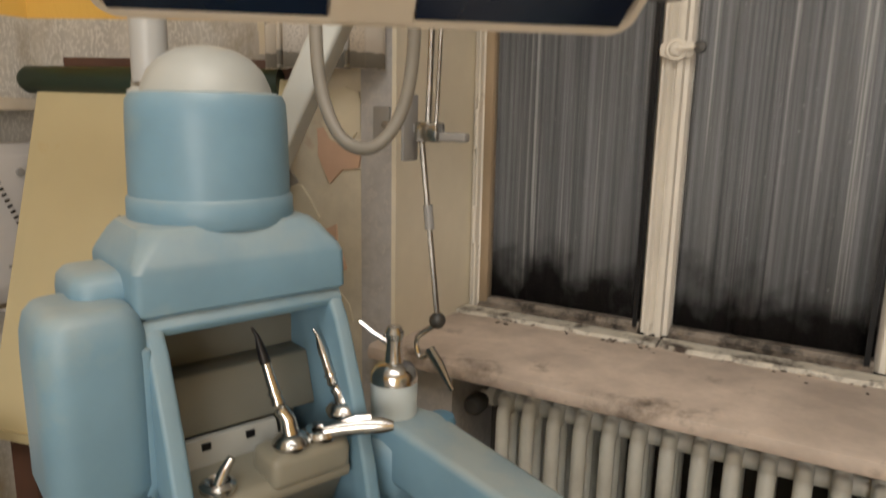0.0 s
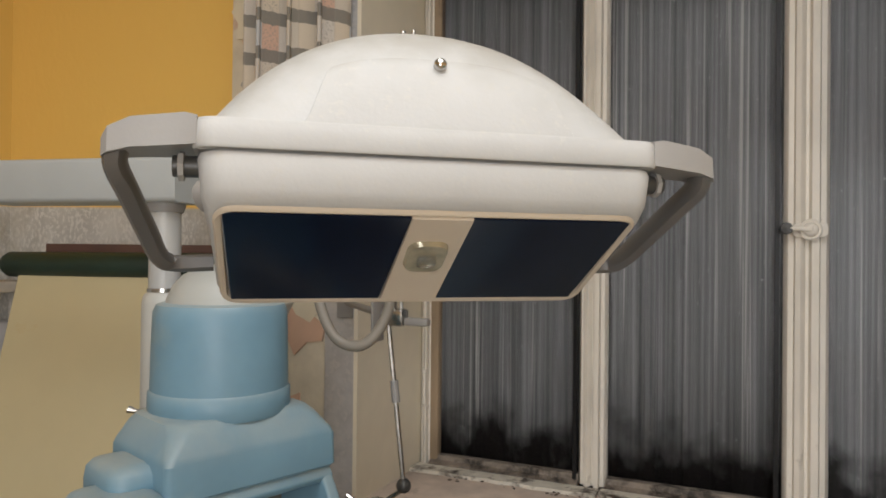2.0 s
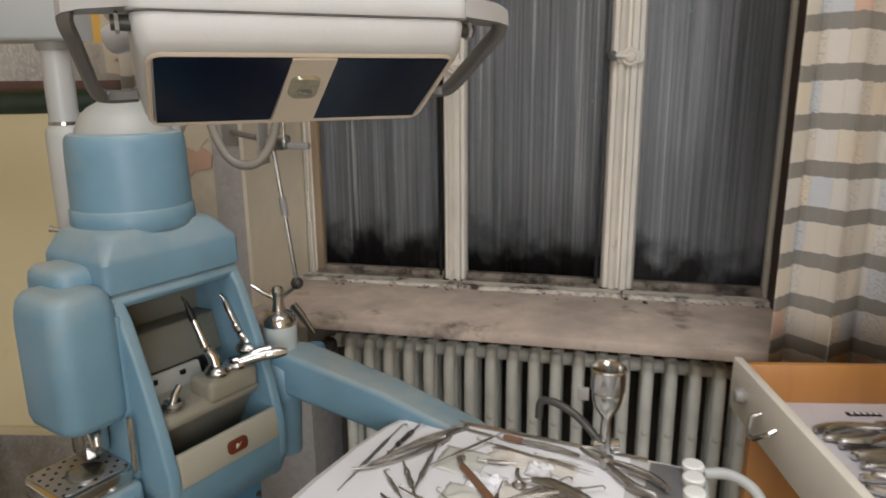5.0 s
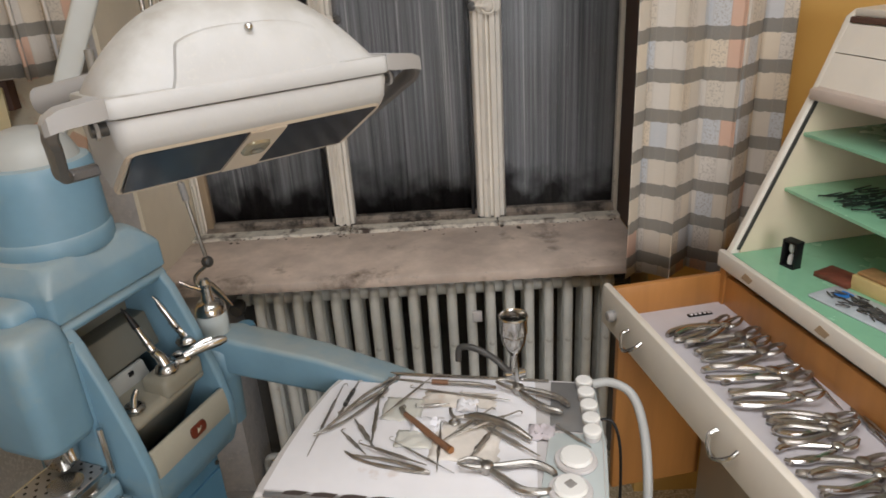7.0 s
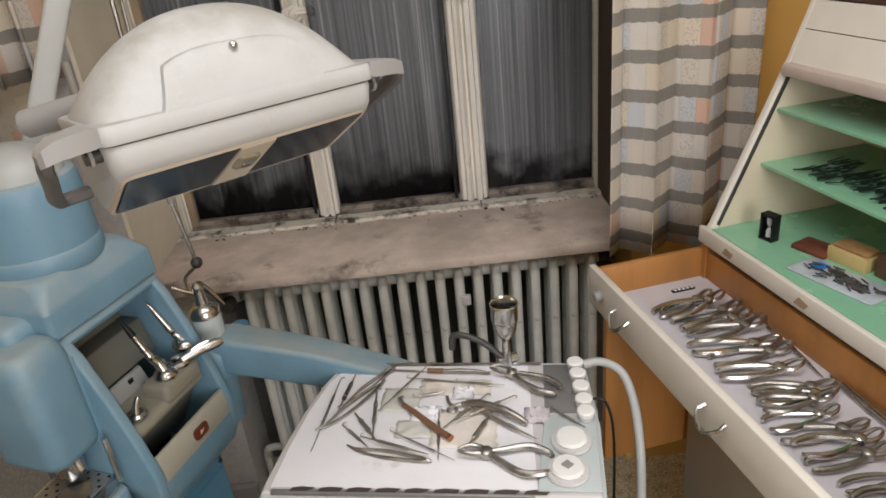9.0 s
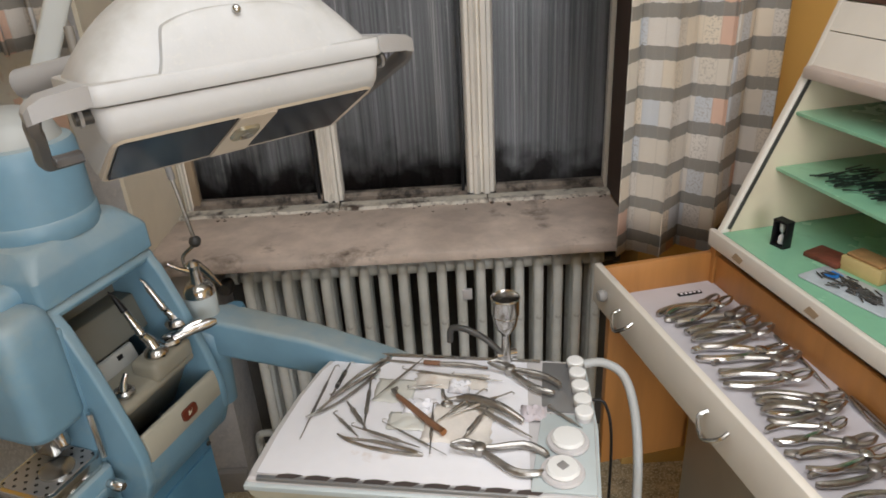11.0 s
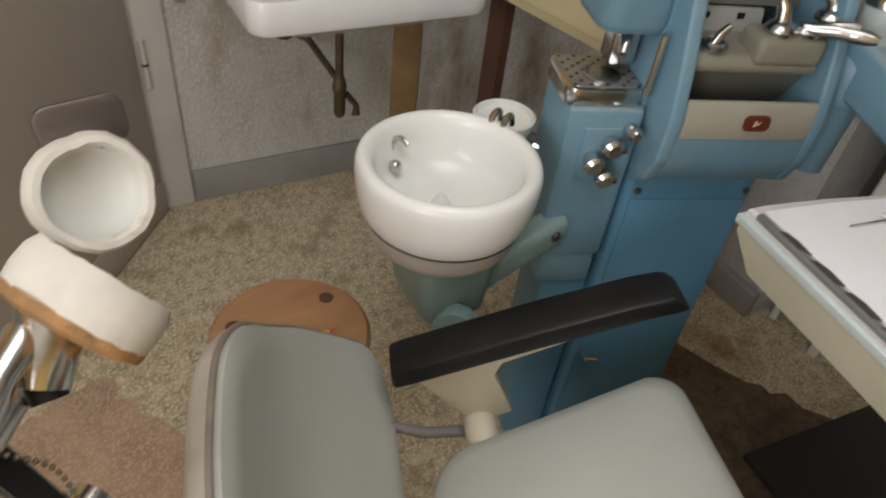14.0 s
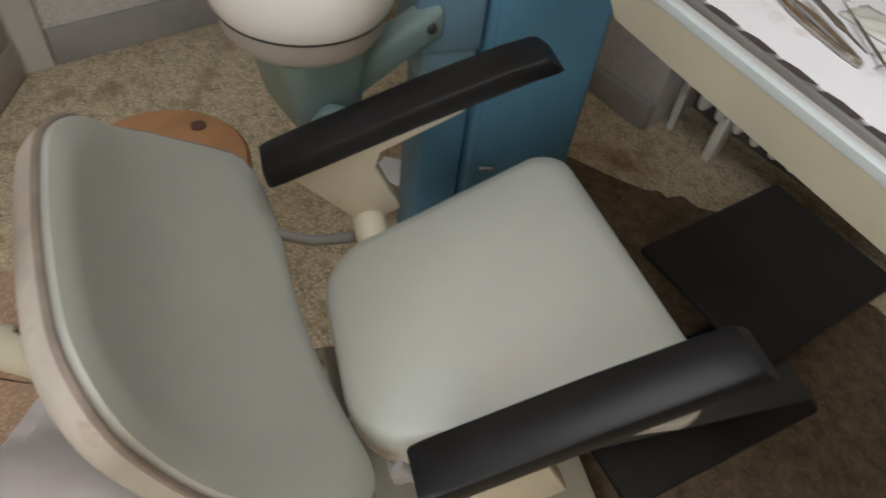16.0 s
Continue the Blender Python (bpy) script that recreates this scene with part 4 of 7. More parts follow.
part("swing_beam", prism(rrect(0.10, 0.075, 0.008, 3, 0, 1.688), -0.35, 0.05, "x", 0), mat("grey_arm_lacquer", (0.40, 0.42, 0.42), 0.4, var=0.06, bump=0.03), larm, "pale grey box-section arm", m=pose(0, 0, 0, 0, 0, 12))
part("knuckle", lathe([(0, 1.63), (0.03, 1.635), (0.034, 1.65), (0.034, 1.665), (0, 1.665)], 24), GREYPL, larm)

# white strut with a hose beyond the neck
strut = thing("xray_arm", pose(0, 0, 0), "white enamelled scissor arm behind the unit", "scissor arm")
d = Vector((0.13, 0.06, 0.30))
part("bar", prism(rrect(0.078, 0.05, 0.008, 3), 0, 0.52, "z", 0), mat("white_strut_enamel", (0.56, 0.58, 0.56), 0.38, var=0.06, bump=0.03), strut, m=Matrix.Translation((-0.80, 1.02, 1.33)) @ d.to_track_quat("Z", "Y").to_matrix().to_4x4())
for k in (0.12, 0.36):
    p = Vector((-0.80, 1.02, 1.33)) + d.normalized() * k
    part("bolt", lathe([(0, 0), (0.009, 0), (0.007, 0.006), (0, 0.008)], 10, m=look(p + Vector((0.012, -0.014, 0)), p + Vector((-0.3, 0.3, 0)))), CHROME, strut)
part("joint", lathe([(0, 0), (0.03, 0), (0.03, 0.02), (0, 0.022)], 18, m=look((-0.785, 1.0, 1.335), (-1.1, 1.35, 1.335))), mat("brown_joint", (0.16, 0.12, 0.09), 0.5, bump=0.05), strut)

# ---- instrument table ----
tab = thing("instrument_table", pose(0.105, 0.592, 0, 0, 0, -9.5), "white instrument table with paper-covered top on a swing arm", "instrument table")


def tray_outline(g=0.0):
    """Long top whose left end bows outwards."""
    return [(0.295 + g, -0.19 - g), (0.30 + g, 0.0), (0.285 + g, 0.185 + g), (-0.225, 0.195 + g), (-0.245 - g, 0.185 + g), (-0.268 - g, 0.12), (-0.285 - g, 0.03), (-0.296 - g, -0.08), (-0.30 - g, -0.17), (-0.298 - g, -0.19 - g)]


part("body", loft([[(x * s, y * s, z) for x, y in tray_outline(g)] for s, g, z in ((0.80, 0, 0.842), (0.92, 0, 0.852), (1, 0.004, 0.905), (1, 0.006, 0.918))]), CREAM, tab, "cream underside")
part("band", loft([[(x, y, z) for x, y in tray_outline(g)] for g, z in ((0.008, 0.918), (0.010, 0.921), (0.010, 0.930), (0.006, 0.933))]), TRAYBLUE, tab, "pale blue edge band")
part("top", loft([[(x, y, z) for x, y in tray_outline(g)] for g, z in ((0.004, 0.933), (0.004, 0.940), (0.0, 0.944))]), PLASTWHITE, tab)
part("end_plate", box(0.205, 0.292, 0.02, 0.178, 0.9445, 0.947, 0.001), TRAYGREY, tab, "grey metal end plate")
part("end_box", prism([(0.19, -0.185), (0.298, -0.185), (0.302, 0.01), (0.205, 0.01)], 0.9442, 0.950, "z", 0.002), TRAYBLUE, tab, "pale blue end piece")
part("rail", tube([(-0.22, 0.183, 0.948), (0.20, 0.179, 0.948)], 0.004, 8), CHROME, tab)
part("lip", box(-0.285, 0.185, -0.196, -0.186, 0.938, 0.9465, 0.002), TRAYGREY, tab)
arm_post = part("support", lathe([(0, 0.82), (0.05, 0.82), (0.055, 0.85), (0, 0.85)], 24, m=pose(-0.02, 0.13, 0)), BLUE, tab)


# ---- operating lamp ----
LM = pose(-0.0728, 0.3779, 1.6398, -3.6, 0, 38.5) @ Matrix.Translation((0, 0, -1.6405))
GRIP = mat("dark_grey_grip", (0.115, 0.108, 0.102), 0.42, var=0.1, scale=8, bump=0.06, bscale=200)
lamp = thing("operating_lamp", LM, "white dental operating lamp with two dark filter panes", "operating lamp")
W2 = 0.1865


def lamp_ring(half, f, b, z, r, n=6):
    return [(x, y, z) for x, y in rrect(half * 2, b - f, r, n, 0, (f + b) / 2)]


# lower housing between the seam and the tilted front rim
n_seg = 6


def tilted(half, f, b, r, zf, zb):
    return [(x, y, zf + (zb - zf) * (y - f) / (b - f)) for x, y in rrect(half * 2, b - f, r, n_seg, 0, (f + b) / 2)]


part("housing", loft([tilted(W2 - 0.004, -0.005, 0.170, 0.020, 1.6405, 1.640), tilted(W2 - 0.003, -0.0065, 0.172, 0.020, 1.636, 1.632), tilted(W2 - 0.006, -0.004, 0.160, 0.020, 1.614, 1.572), tilted(W2 - 0.011, 0.001, 0.142, 0.018, 1.6045, 1.540), tilted(W2 - 0.014, 0.005, 0.138, 0.017, 1.6025, 1.5365)]), WHITE, lamp)
rim = part("rim", loft([tilted(W2 - 0.0132, 0.0042, 0.1388, 0.018, 1.604, 1.539), tilted(W2 - 0.0134, 0.0045, 0.1385, 0.017, 1.601, 1.5335), tilted(W2 - 0.015, 0.0065, 0.1365, 0.015, 1.5985, 1.531), tilted(W2 - 0.0195, 0.010, 0.1315, 0.011, 1.5985, 1.5335), tilted(W2 - 0.021, 0.012, 0.1300, 0.010, 1.605, 1.541)], caps=True), BEIGE, lamp, "beige rim")


def on_face(x, y, off):
    """Point of the tilted front plane, off metres below it."""
    t = (y - 0.010) / 0.1215
    return (x, y - off * 0.46, 1.6015 - 0.065 * t - off * 0.88)


for xs in ((-W2 + 0.021, -0.028), (0.026, W2 - 0.021)):
    pts = [(xs[0], 0.012), (xs[1] + (0.004 if xs[1] < 0 else 0), 0.012), (xs[1] - (0.004 if xs[1] < 0 else 0.004), 0.1285), (xs[0] + (0.002 if xs[0] < 0 else -0.002), 0.1285)]
    part("filter_pane", loft([[on_face(x, y, 0.0) for x, y in pts], [on_face(x, y, 0.004) for x, y in pts]]), LENS, lamp, "dark blue filter pane")
pts = [(-0.024, 0.0105), (0.026, 0.0105), (0.022, 0.1305), (-0.030, 0.1305)]
part("centre_bar", loft([[on_face(x, y, 0.0) for x, y in pts], [on_face(x, y, 0.006) for x, y in pts]]), BEIGE, lamp)
pts = [(x, y) for x, y in rrect(0.036, 0.040, 0.010, 3, -0.003, 0.058)]
part("bulb_window", loft([[on_face(x, y, 0.005) for x, y in pts], [on_face(x * 0.9 - 0.0, 0.058 + (y - 0.058) * 0.9, 0.010) for x, y in pts]]), BULB, lamp, "yellowed bulb window")
pts = [(x, y) for x, y in rrect(0.016, 0.012, 0.004, 3, -0.003, 0.058)]
part("bulb", loft([[on_face(x, y, 0.009) for x, y in pts], [on_face(x, y, 0.014) for x, y in pts]]), CLEAR, lamp)
# shell: arched from side to side, leaning back from the seam, with a raised S-edged panel in front
def smooth_in(a, b, x):
    t = min(1.0, max(0.0, (x - a) / (b - a)))
    return t * t * (3 - 2 * t)


def arch(u):
    """Height of the shell over the seam at u from end to end."""
    return 0.108 * max(0.0, 1 - abs(u) ** 2.2) ** 0.76 + 0.021


def front_depth(u, up):
    """Depth of the shell's front face at a height over the seam."""
    s = min(1.0, up / arch(u)) ** 0.88
    return 0.086 - 0.086 * math.sqrt(max(0.0, 1 - s * s))


rings = []
for j in range(41):
    a = math.pi * j / 40
    ring = []
    for i in range(97):
        u = -math.cos(math.pi * i / 96)
        ring.append((W2 * 0.978 * u, 0.086 - 0.086 * math.cos(a), 1.642 + arch(u) * max(0.0, math.sin(a)) ** (1 / 0.88)))
    rings.append(ring)
bm = loft(rings, close=False, caps=False)
for sx in (-1, 1):
    bmesh.ops.contextual_create(bm, geom=[e for e in bm.edges if e.is_boundary and all(abs(v.co.x - sx * W2 * 0.978) < 0.0005 for v in e.verts)])
shell = part("shell", bm, WHITE, lamp, smooth=60)


def panel_top(u):
    """Upper edge of the raised panel: low at the ends, an S up to a flat crown."""
    crown = 0.083 - 0.016 * (abs(u) / 0.5) ** 3
    return 0.019 + (crown - 0.019) * smooth_in(0.60, 0.465, abs(u))


us = [-0.60 + 0.0025 * k for k in range(60)] + [-0.45 + 0.02 * k for k in range(46)] + [0.4525 + 0.0025 * k for k in range(60)]
rows = []
for k in range(17):
    row = []
    for u in us:
        top = panel_top(u)
        up = 0.004 + (top - 0.004) * min(k, 12) / 12
        lift = (0.0090, 0.0086, 0.0060, 0.002, -0.003)[max(0, k - 12)]
        more = (0.0, 0.0006, 0.0010, 0.0012, 0.0013)[max(0, k - 12)]
        row.append((W2 * u, front_depth(u * 0.98, up + more) - lift, 1.6425 + up + more))
    rows.append(row)
part("raised_panel", loft(rows, close=False, caps=False), WHITE, lamp, smooth=35)
part("skirt", loft([lamp_ring(W2 - 0.001, -0.0085, 0.175, 1.6425, 0.016), lamp_ring(W2, -0.0095, 0.176, 1.6445, 0.016), lamp_ring(W2, -0.0082, 0.1755, 1.662, 0.016), lamp_ring(W2 - 0.0012, -0.0070, 0.174, 1.6645, 0.016), lamp_ring(W2 - 0.004, -0.001, 0.171, 1.6652, 0.014)]), WHITE, lamp)
part("seam", loft([lamp_ring(W2 - 0.008, 0.004, 0.168, 1.6390, 0.02), lamp_ring(W2 - 0.008, 0.004, 0.168, 1.6430, 0.02)]), DARKPL, lamp)
own = bmesh.new()
bmesh.ops.create_uvsphere(own, u_segments=14, v_segments=10, radius=0.0056)
bmesh.ops.translate(own, vec=(-0.001, front_depth(0, 0.078) - 0.0115, 1.7205), verts=own.verts)
part("knob", own, CHROME, lamp, "small chrome ball")
for sx in (-1, 1):
    # side block, then a flat strut that runs down and back to the rear of the housing
    blk = loft([[(sx * x, y, z) for y, z in ((ya, za), (yb, za + 0.002), (yb, zb), (ya, zb))] for x, ya, yb, za, zb in ((W2 - 0.004, -0.004, 0.052, 1.645, 1.6655), (W2 + 0.004, -0.006, 0.052, 1.6435, 1.6665), (W2 + 0.040, -0.003, 0.044, 1.6405, 1.662), (W2 + 0.055, 0.0, 0.034, 1.637, 1.655), (W2 + 0.060, 0.006, 0.028, 1.635, 1.648))])
    part("handle_block", blk, GREYPL, lamp, "grey plastic handle block", smooth=30)
    path = arc_pts([(W2 + 0.051, 0.014, 1.645), (W2 + 0.053, 0.022, 1.632), (W2 + 0.049, 0.050, 1.616), (W2 + 0.043, 0.095, 1.592), (W2 + 0.038, 0.130, 1.574), (W2 + 0.028, 0.146, 1.567), (W2 - 0.006, 0.150, 1.568)], 4)
    rings = []
    for k, p in enumerate(path):
        q = Vector(path[min(k + 1, len(path) - 1)]) - Vector(path[max(k - 1, 0)])
        side = Vector((-q.z, 0, q.x)).normalized()
        ahead = q.cross(side).normalized()
        rings.append([tuple(Vector((sx * v.x, v.y, v.z))) for v in (Vector(p) + side * a * 0.0075 + ahead * b * 0.011 for a, b in ((-1, -0.6), (-0.6, -1), (0.6, -1), (1, -0.6), (1, 0.6), (0.6, 1), (-0.6, 1), (-1, 0.6)))])
    part("handle", loft(rings), GRIP, lamp, "dark grey plastic grip", smooth=40)
    part("handle_boss", cyl((sx * (W2 - 0.006), 0.018, 1.632), (sx * (W2 + 0.014), 0.018, 1.632), 0.008, 14), DARKPL, lamp)
    part("boss_nut", cyl((sx * (W2 + 0.006), 0.018, 1.632), (sx * (W2 + 0.010), 0.018, 1.632), 0.011, 8), GREYPL, lamp)
yoke = part("yoke", tube(arc_pts([(-0.06, 0.16, 1.68), (-0.10, 0.20, 1.67), (-0.15, 0.25, 1.66), (-0.20, 0.30, 1.65)], 5), 0.020, 12), GREYPL, lamp)
hs = thing("lamp_cable", pose(0, 0, 0), "grey hose hanging in a loop under the lamp", "hose")
part("loop", tube(arc_pts([(-0.520, 0.86, 1.66), (-0.505, 0.83, 1.58), (-0.487, 0.82, 1.49), (-0.452, 0.82, 1.43), (-0.405, 0.83, 1.425), (-0.375, 0.85, 1.48), (-0.368, 0.86, 1.58), (-0.385, 0.86, 1.66)], 7), 0.009, 10), HOSE, hs)


# ---- spittoon ----
sp = thing("spittoon", pose(-0.565, 0.225, 0), "white porcelain spittoon bowl on a swivel arm, rinse spout inside", "spittoon")
part("bowl", lathe([(r * 0.975, z) for r, z in [(0.130, 0.757), (0.137, 0.768), (0.1425, 0.788), (0.1465, 0.815), (0.1475, 0.834), (0.1465, 0.847), (0.1425, 0.856), (0.136, 0.8595), (0.129, 0.8585), (0.1225, 0.853), (0.1185, 0.842), (0.115, 0.825), (0.107, 0.797), (0.092, 0.775), (0.055, 0.764), (0.02, 0.761), (0.0, 0.760)]], 64), PORCELAIN, sp, smooth=60)
part("skirt", lathe([(0.0, 0.698), (0.070, 0.699), (0.098, 0.704), (0.112, 0.712), (0.120, 0.724), (0.1265, 0.760)], 48), mat("grey_skirt", (0.50, 0.47, 0.43), 0.45, var=0.08, bump=0.05), sp, "grey metal skirt")
part("trim_ring", lathe([(0.1265, 0.755), (0.1285, 0.7555), (0.1285, 0.759), (0.1265, 0.7595)], 48), DARKPL, sp)
own = bmesh.new()
bmesh.ops.create_uvsphere(own, u_segments=14, v_segments=10, radius=0.011)
bmesh.ops.translate(own, vec=(-0.078, -0.052, 0.800), verts=own.verts)
part("rinse_ball", own, CHROME, sp)
part("rinse_spout", tube(arc_pts([(-0.10, -0.05, 0.80), (-0.105, -0.045, 0.83), (-0.095, -0.035, 0.838), (-0.082, -0.03, 0.832)], 4), 0.005, 8), CHROME, sp)
for cx, cy in ((-0.066, 0.110), (-0.046, 0.120)):
    part("clip", tube(arc_pts([(cx, cy, 0.850), (cx - 0.003, cy + 0.006, 0.868), (cx - 0.009, cy + 0.020, 0.870), (cx - 0.013, cy + 0.028, 0.850)], 4), 0.0055, 8), CHROME, sp)
ab = mat("grey_green_casting", (0.22, 0.31, 0.30), 0.45, var=0.15, scale=8, bump=0.1)
part("neck_block", loft([[(x, y, z) for x, y in rrect(w, d, 0.03, 4, cx, cy)] for w, d, cx, cy, z in ((0.11, 0.09, 0.012, 0.0, 0.560), (0.15, 0.12, 0.005, 0.005, 0.585), (0.165, 0.15, 0.0, 0.0, 0.701))]), ab, sp, "grey-green cast neck")
part("pivot", lathe([(0, 0), (0.036, 0), (0.038, 0.006), (0.038, 0.03), (0, 0.03)], 22, m=look((0.085, 0.0, 0.585), (-0.5, 0.5, 0.585))), ab, sp)
part("pivot_slot", box(0.090, 0.0925, -0.008, 0.0, 0.575, 0.60, 0.001), BLACK, sp)
part("arm", loft([[Vector(p) + Vector((u, 0.2 * u, v)) for u, v in rrect(0.050, 0.062, 0.014, 3)] for p in ((0.028, 0.0, 0.590), (0.026, 0.06, 0.612), (0.020, 0.15, 0.642), (0.012, 0.235, 0.664))]), ab, sp)
part("arm_bolt", lathe([(0, 0), (0.010, 0), (0.008, 0.006), (0, 0.007)], 10, m=pose(0.040, 0.215, 0.665, 0, 90)), DARKPL, sp)
tis = single("tissue", lathe([(0.0, 0.050), (0.010, 0.040), (0.022, 0.012), (0.030, 0.004), (0.034, 0.0)], 9, m=pose(-0.545, 0.205, 0.764, 8, 6, 20)), PAPER, None, "white tissue crumpled in the spittoon", "tissue")
lid = thing("glass_lid", pose(-0.690, 0.405, 0.0), "round frosted glass dish beside the spittoon", "dish")
part("dish", lathe([(0.0, 0.795), (0.03, 0.790), (0.049, 0.797), (0.056, 0.815), (0.056, 0.826), (0.052, 0.829), (0.050, 0.818), (0.03, 0.808), (0.0, 0.806)], 32), PORCELAIN, lid)
part("bracket", tube([(0.02, 0.02, 0.795), (0.03, 0.05, 0.77), (0.09, 0.10, 0.76)], 0.008, 8), CHROME, lid)


# ---- stool ----
st = thing("stool", pose(-0.672, -0.005, 0), "low wooden stool with a worn round seat", "stool")
part("seat", lathe([(0.0, 0.425), (0.138, 0.425), (0.147, 0.432), (0.147, 0.450), (0.140, 0.458), (0.06, 0.459), (0.0, 0.459)], 44), WOODSTOOL, st)
for k in range(3):
    a = 2 * math.pi * k / 3 + 2.13
    part("plug", lathe([(0, 0.4585), (0.014, 0.4588), (0.014, 0.4602), (0, 0.4602)], 16, m=pose(0.105 * math.cos(a), 0.105 * math.sin(a), 0)), WOODRED, st)
    part("leg", tube([(0.10 * math.cos(a), 0.10 * math.sin(a), 0.425), (0.15 * math.cos(a), 0.15 * math.sin(a), 0.0)], [0.017, 0.014], 10), WOODSTOOL, st)
pk = thing("cardboard_packet", pose(-0.646, -0.002, 0.4595, 0, 0, 67), "yellow and red torn packet lying on the stool", "packet")
part("card", box(-0.045, 0.060, -0.015, 0.014, 0.001, 0.011, 0.002), YELLOWPACK, pk)
part("end", box(0.058, 0.065, -0.017, 0.016, 0.0, 0.013, 0.001), REDPACK, pk)
part("edge", box(-0.066, 0.058, -0.021, -0.015, 0.0, 0.010, 0.001), REDPACK, pk)
part("torn_flap", prism([(-0.066, -0.014), (-0.045, -0.014), (-0.046, 0.010), (-0.058, 0.016), (-0.062, 0.002)], 0.001, 0.004, "z"), TISSUE, pk, "torn pale end")
part("crumpled_foil", lathe([(0.0, 0.016), (0.006, 0.015), (0.014, 0.010), (0.02, 0.003)], 7, m=pose(-0.03, 0.004, 0.006, 10, 5, 0)), TISSUE, pk)


# ---- treatment chair ----
CM = pose(-0.168, -0.012, 0, 0, 0, -21.7)
ch = thing("treatment_chair", CM, "dental chair in pale grey-green vinyl, black armrests, tilted back", "treatment chair")
TILT_SEAT = pose(0, 0.02, 0.432, 15.5)


def pad_outline(wf, wb, d, r):
    pts = []
    for cx, cy, a0 in ((wf - r, d - r, 0), (-(wf - r), d - r, 90), (-(wb - r * 1.9), r * 1.9, 180), (wb - r * 1.9, r * 1.9, 270)):
        rr = r if cy > d / 2 else r * 1.9
        for k in range(7):
            a = radians(a0 + 90 * k / 6)
            pts.append((cx + rr * math.cos(a), cy + rr * math.sin(a)))
    return pts


def shrink(pts, s, cx, cy):
    return [(cx + (x - cx) * s, cy + (y - cy) * s) for x, y in pts]


po = [(x - 0.02, y + 0.035 + 0.10 * (x + 0.10) * (y / 0.45) * (1 if x > -0.10 else 0)) for x, y in pad_outline(0.225, 0.17, 0.415, 0.05)]
part("seat", loft([[(x, y, z) for x, y in shrink(po, s, 0, 0.24)] for s, z in ((0.95, -0.03), (1.0, -0.012), (1.0, 0.035), (0.985, 0.052), (0.95, 0.063), (0.86, 0.069), (0.6, 0.073), (0.3, 0.074), (0.05, 0.074))]), UPHOL, ch, m=TILT_SEAT)
part("seat_edge", loft([[(x, y, z) for x, y in shrink(po, s, 0, 0.24)] for s, z in ((0.99, -0.018), (1.012, -0.014), (1.012, 0.0), (0.99, 0.004))]), PIPING, ch, "worn edge band", m=TILT_SEAT)
part("seat_pan", box(-0.15, 0.15, 0.06, 0.40, -0.06, -0.028, 0.01), GREYPL, ch, m=TILT_SEAT)
# backrest: curved stuffed shell with a broad edge band
BW, BH = 0.188, 0.425
TILT_BACK = pose(-0.006, -0.004, 0.457, 0, 0, 8) @ pose(0, 0, 0, 33)


def back_ring(s, off):
    """Outline of the backrest, dished from side to side, off metres in front of its shell."""
    out = []
    pts = rrect(BW * 2, BH, 0.075, 6, 0, BH / 2)
    fine = []
    for k, (x, z) in enumerate(pts):
        x1, z1 = pts[(k + 1) % len(pts)]
        steps = max(1, int(math.hypot(x1 - x, z1 - z) / 0.022))
        fine += [(x + (x1 - x) * q / steps, z + (z1 - z) * q / steps) for q in range(steps)]
    for x, z in fine:
        w = 1.06 - 0.10 * max(0.0, z / BH - 0.55) / 0.45 + (0.34 * (1 - z / BH) + 0.28 * math.sin(math.pi * z / BH) if x < 0 else 0.0)
        x, z = x * w * s, BH / 2 + (z - BH / 2) * s
        t = z / BH
        far = max(0.0, -x / BW) * max(0.0, 1 - t) ** 1.6
        near = max(0.0, x / BW) * max(0.0, 1 - t) ** 1.6
        x, z = x * (1 + 0.20 * far + 0.16 * near), z + 0.030 * far - 0.030 * near
        out.append((x, off + 0.55 * x * x - 0.060 * math.sin(math.pi * t), z))
    return out


part("backrest", loft([back_ring(0.06 + 0.21 * k, -0.004) for k in range(5)] + [back_ring(0.97, 0.004), back_ring(0.985, 0.012), back_ring(0.985, 0.024), back_ring(0.965, 0.038), back_ring(0.90, 0.048)] + [back_ring(0.82 - 0.08 * k, 0.051 + 0.0006 * k) for k in range(10)]), UPHOL, ch, m=TILT_BACK)
part("back_edge", loft([back_ring(0.90, -0.008), back_ring(0.96, -0.006), back_ring(0.985, -0.002), back_ring(0.998, 0.008), back_ring(0.994, 0.024), back_ring(0.97, 0.027)], caps=False), PIPING, ch, "worn cream edge of the backrest", m=TILT_BACK)
part("piping", tube([Vector(p) for p in back_ring(0.986, 0.026)] + [Vector(back_ring(0.986, 0.026)[0])], 0.0042, 8), mat("taupe_piping", (0.25, 0.205, 0.17), 0.6, var=0.2, scale=30, bump=0.2), ch, m=TILT_BACK)
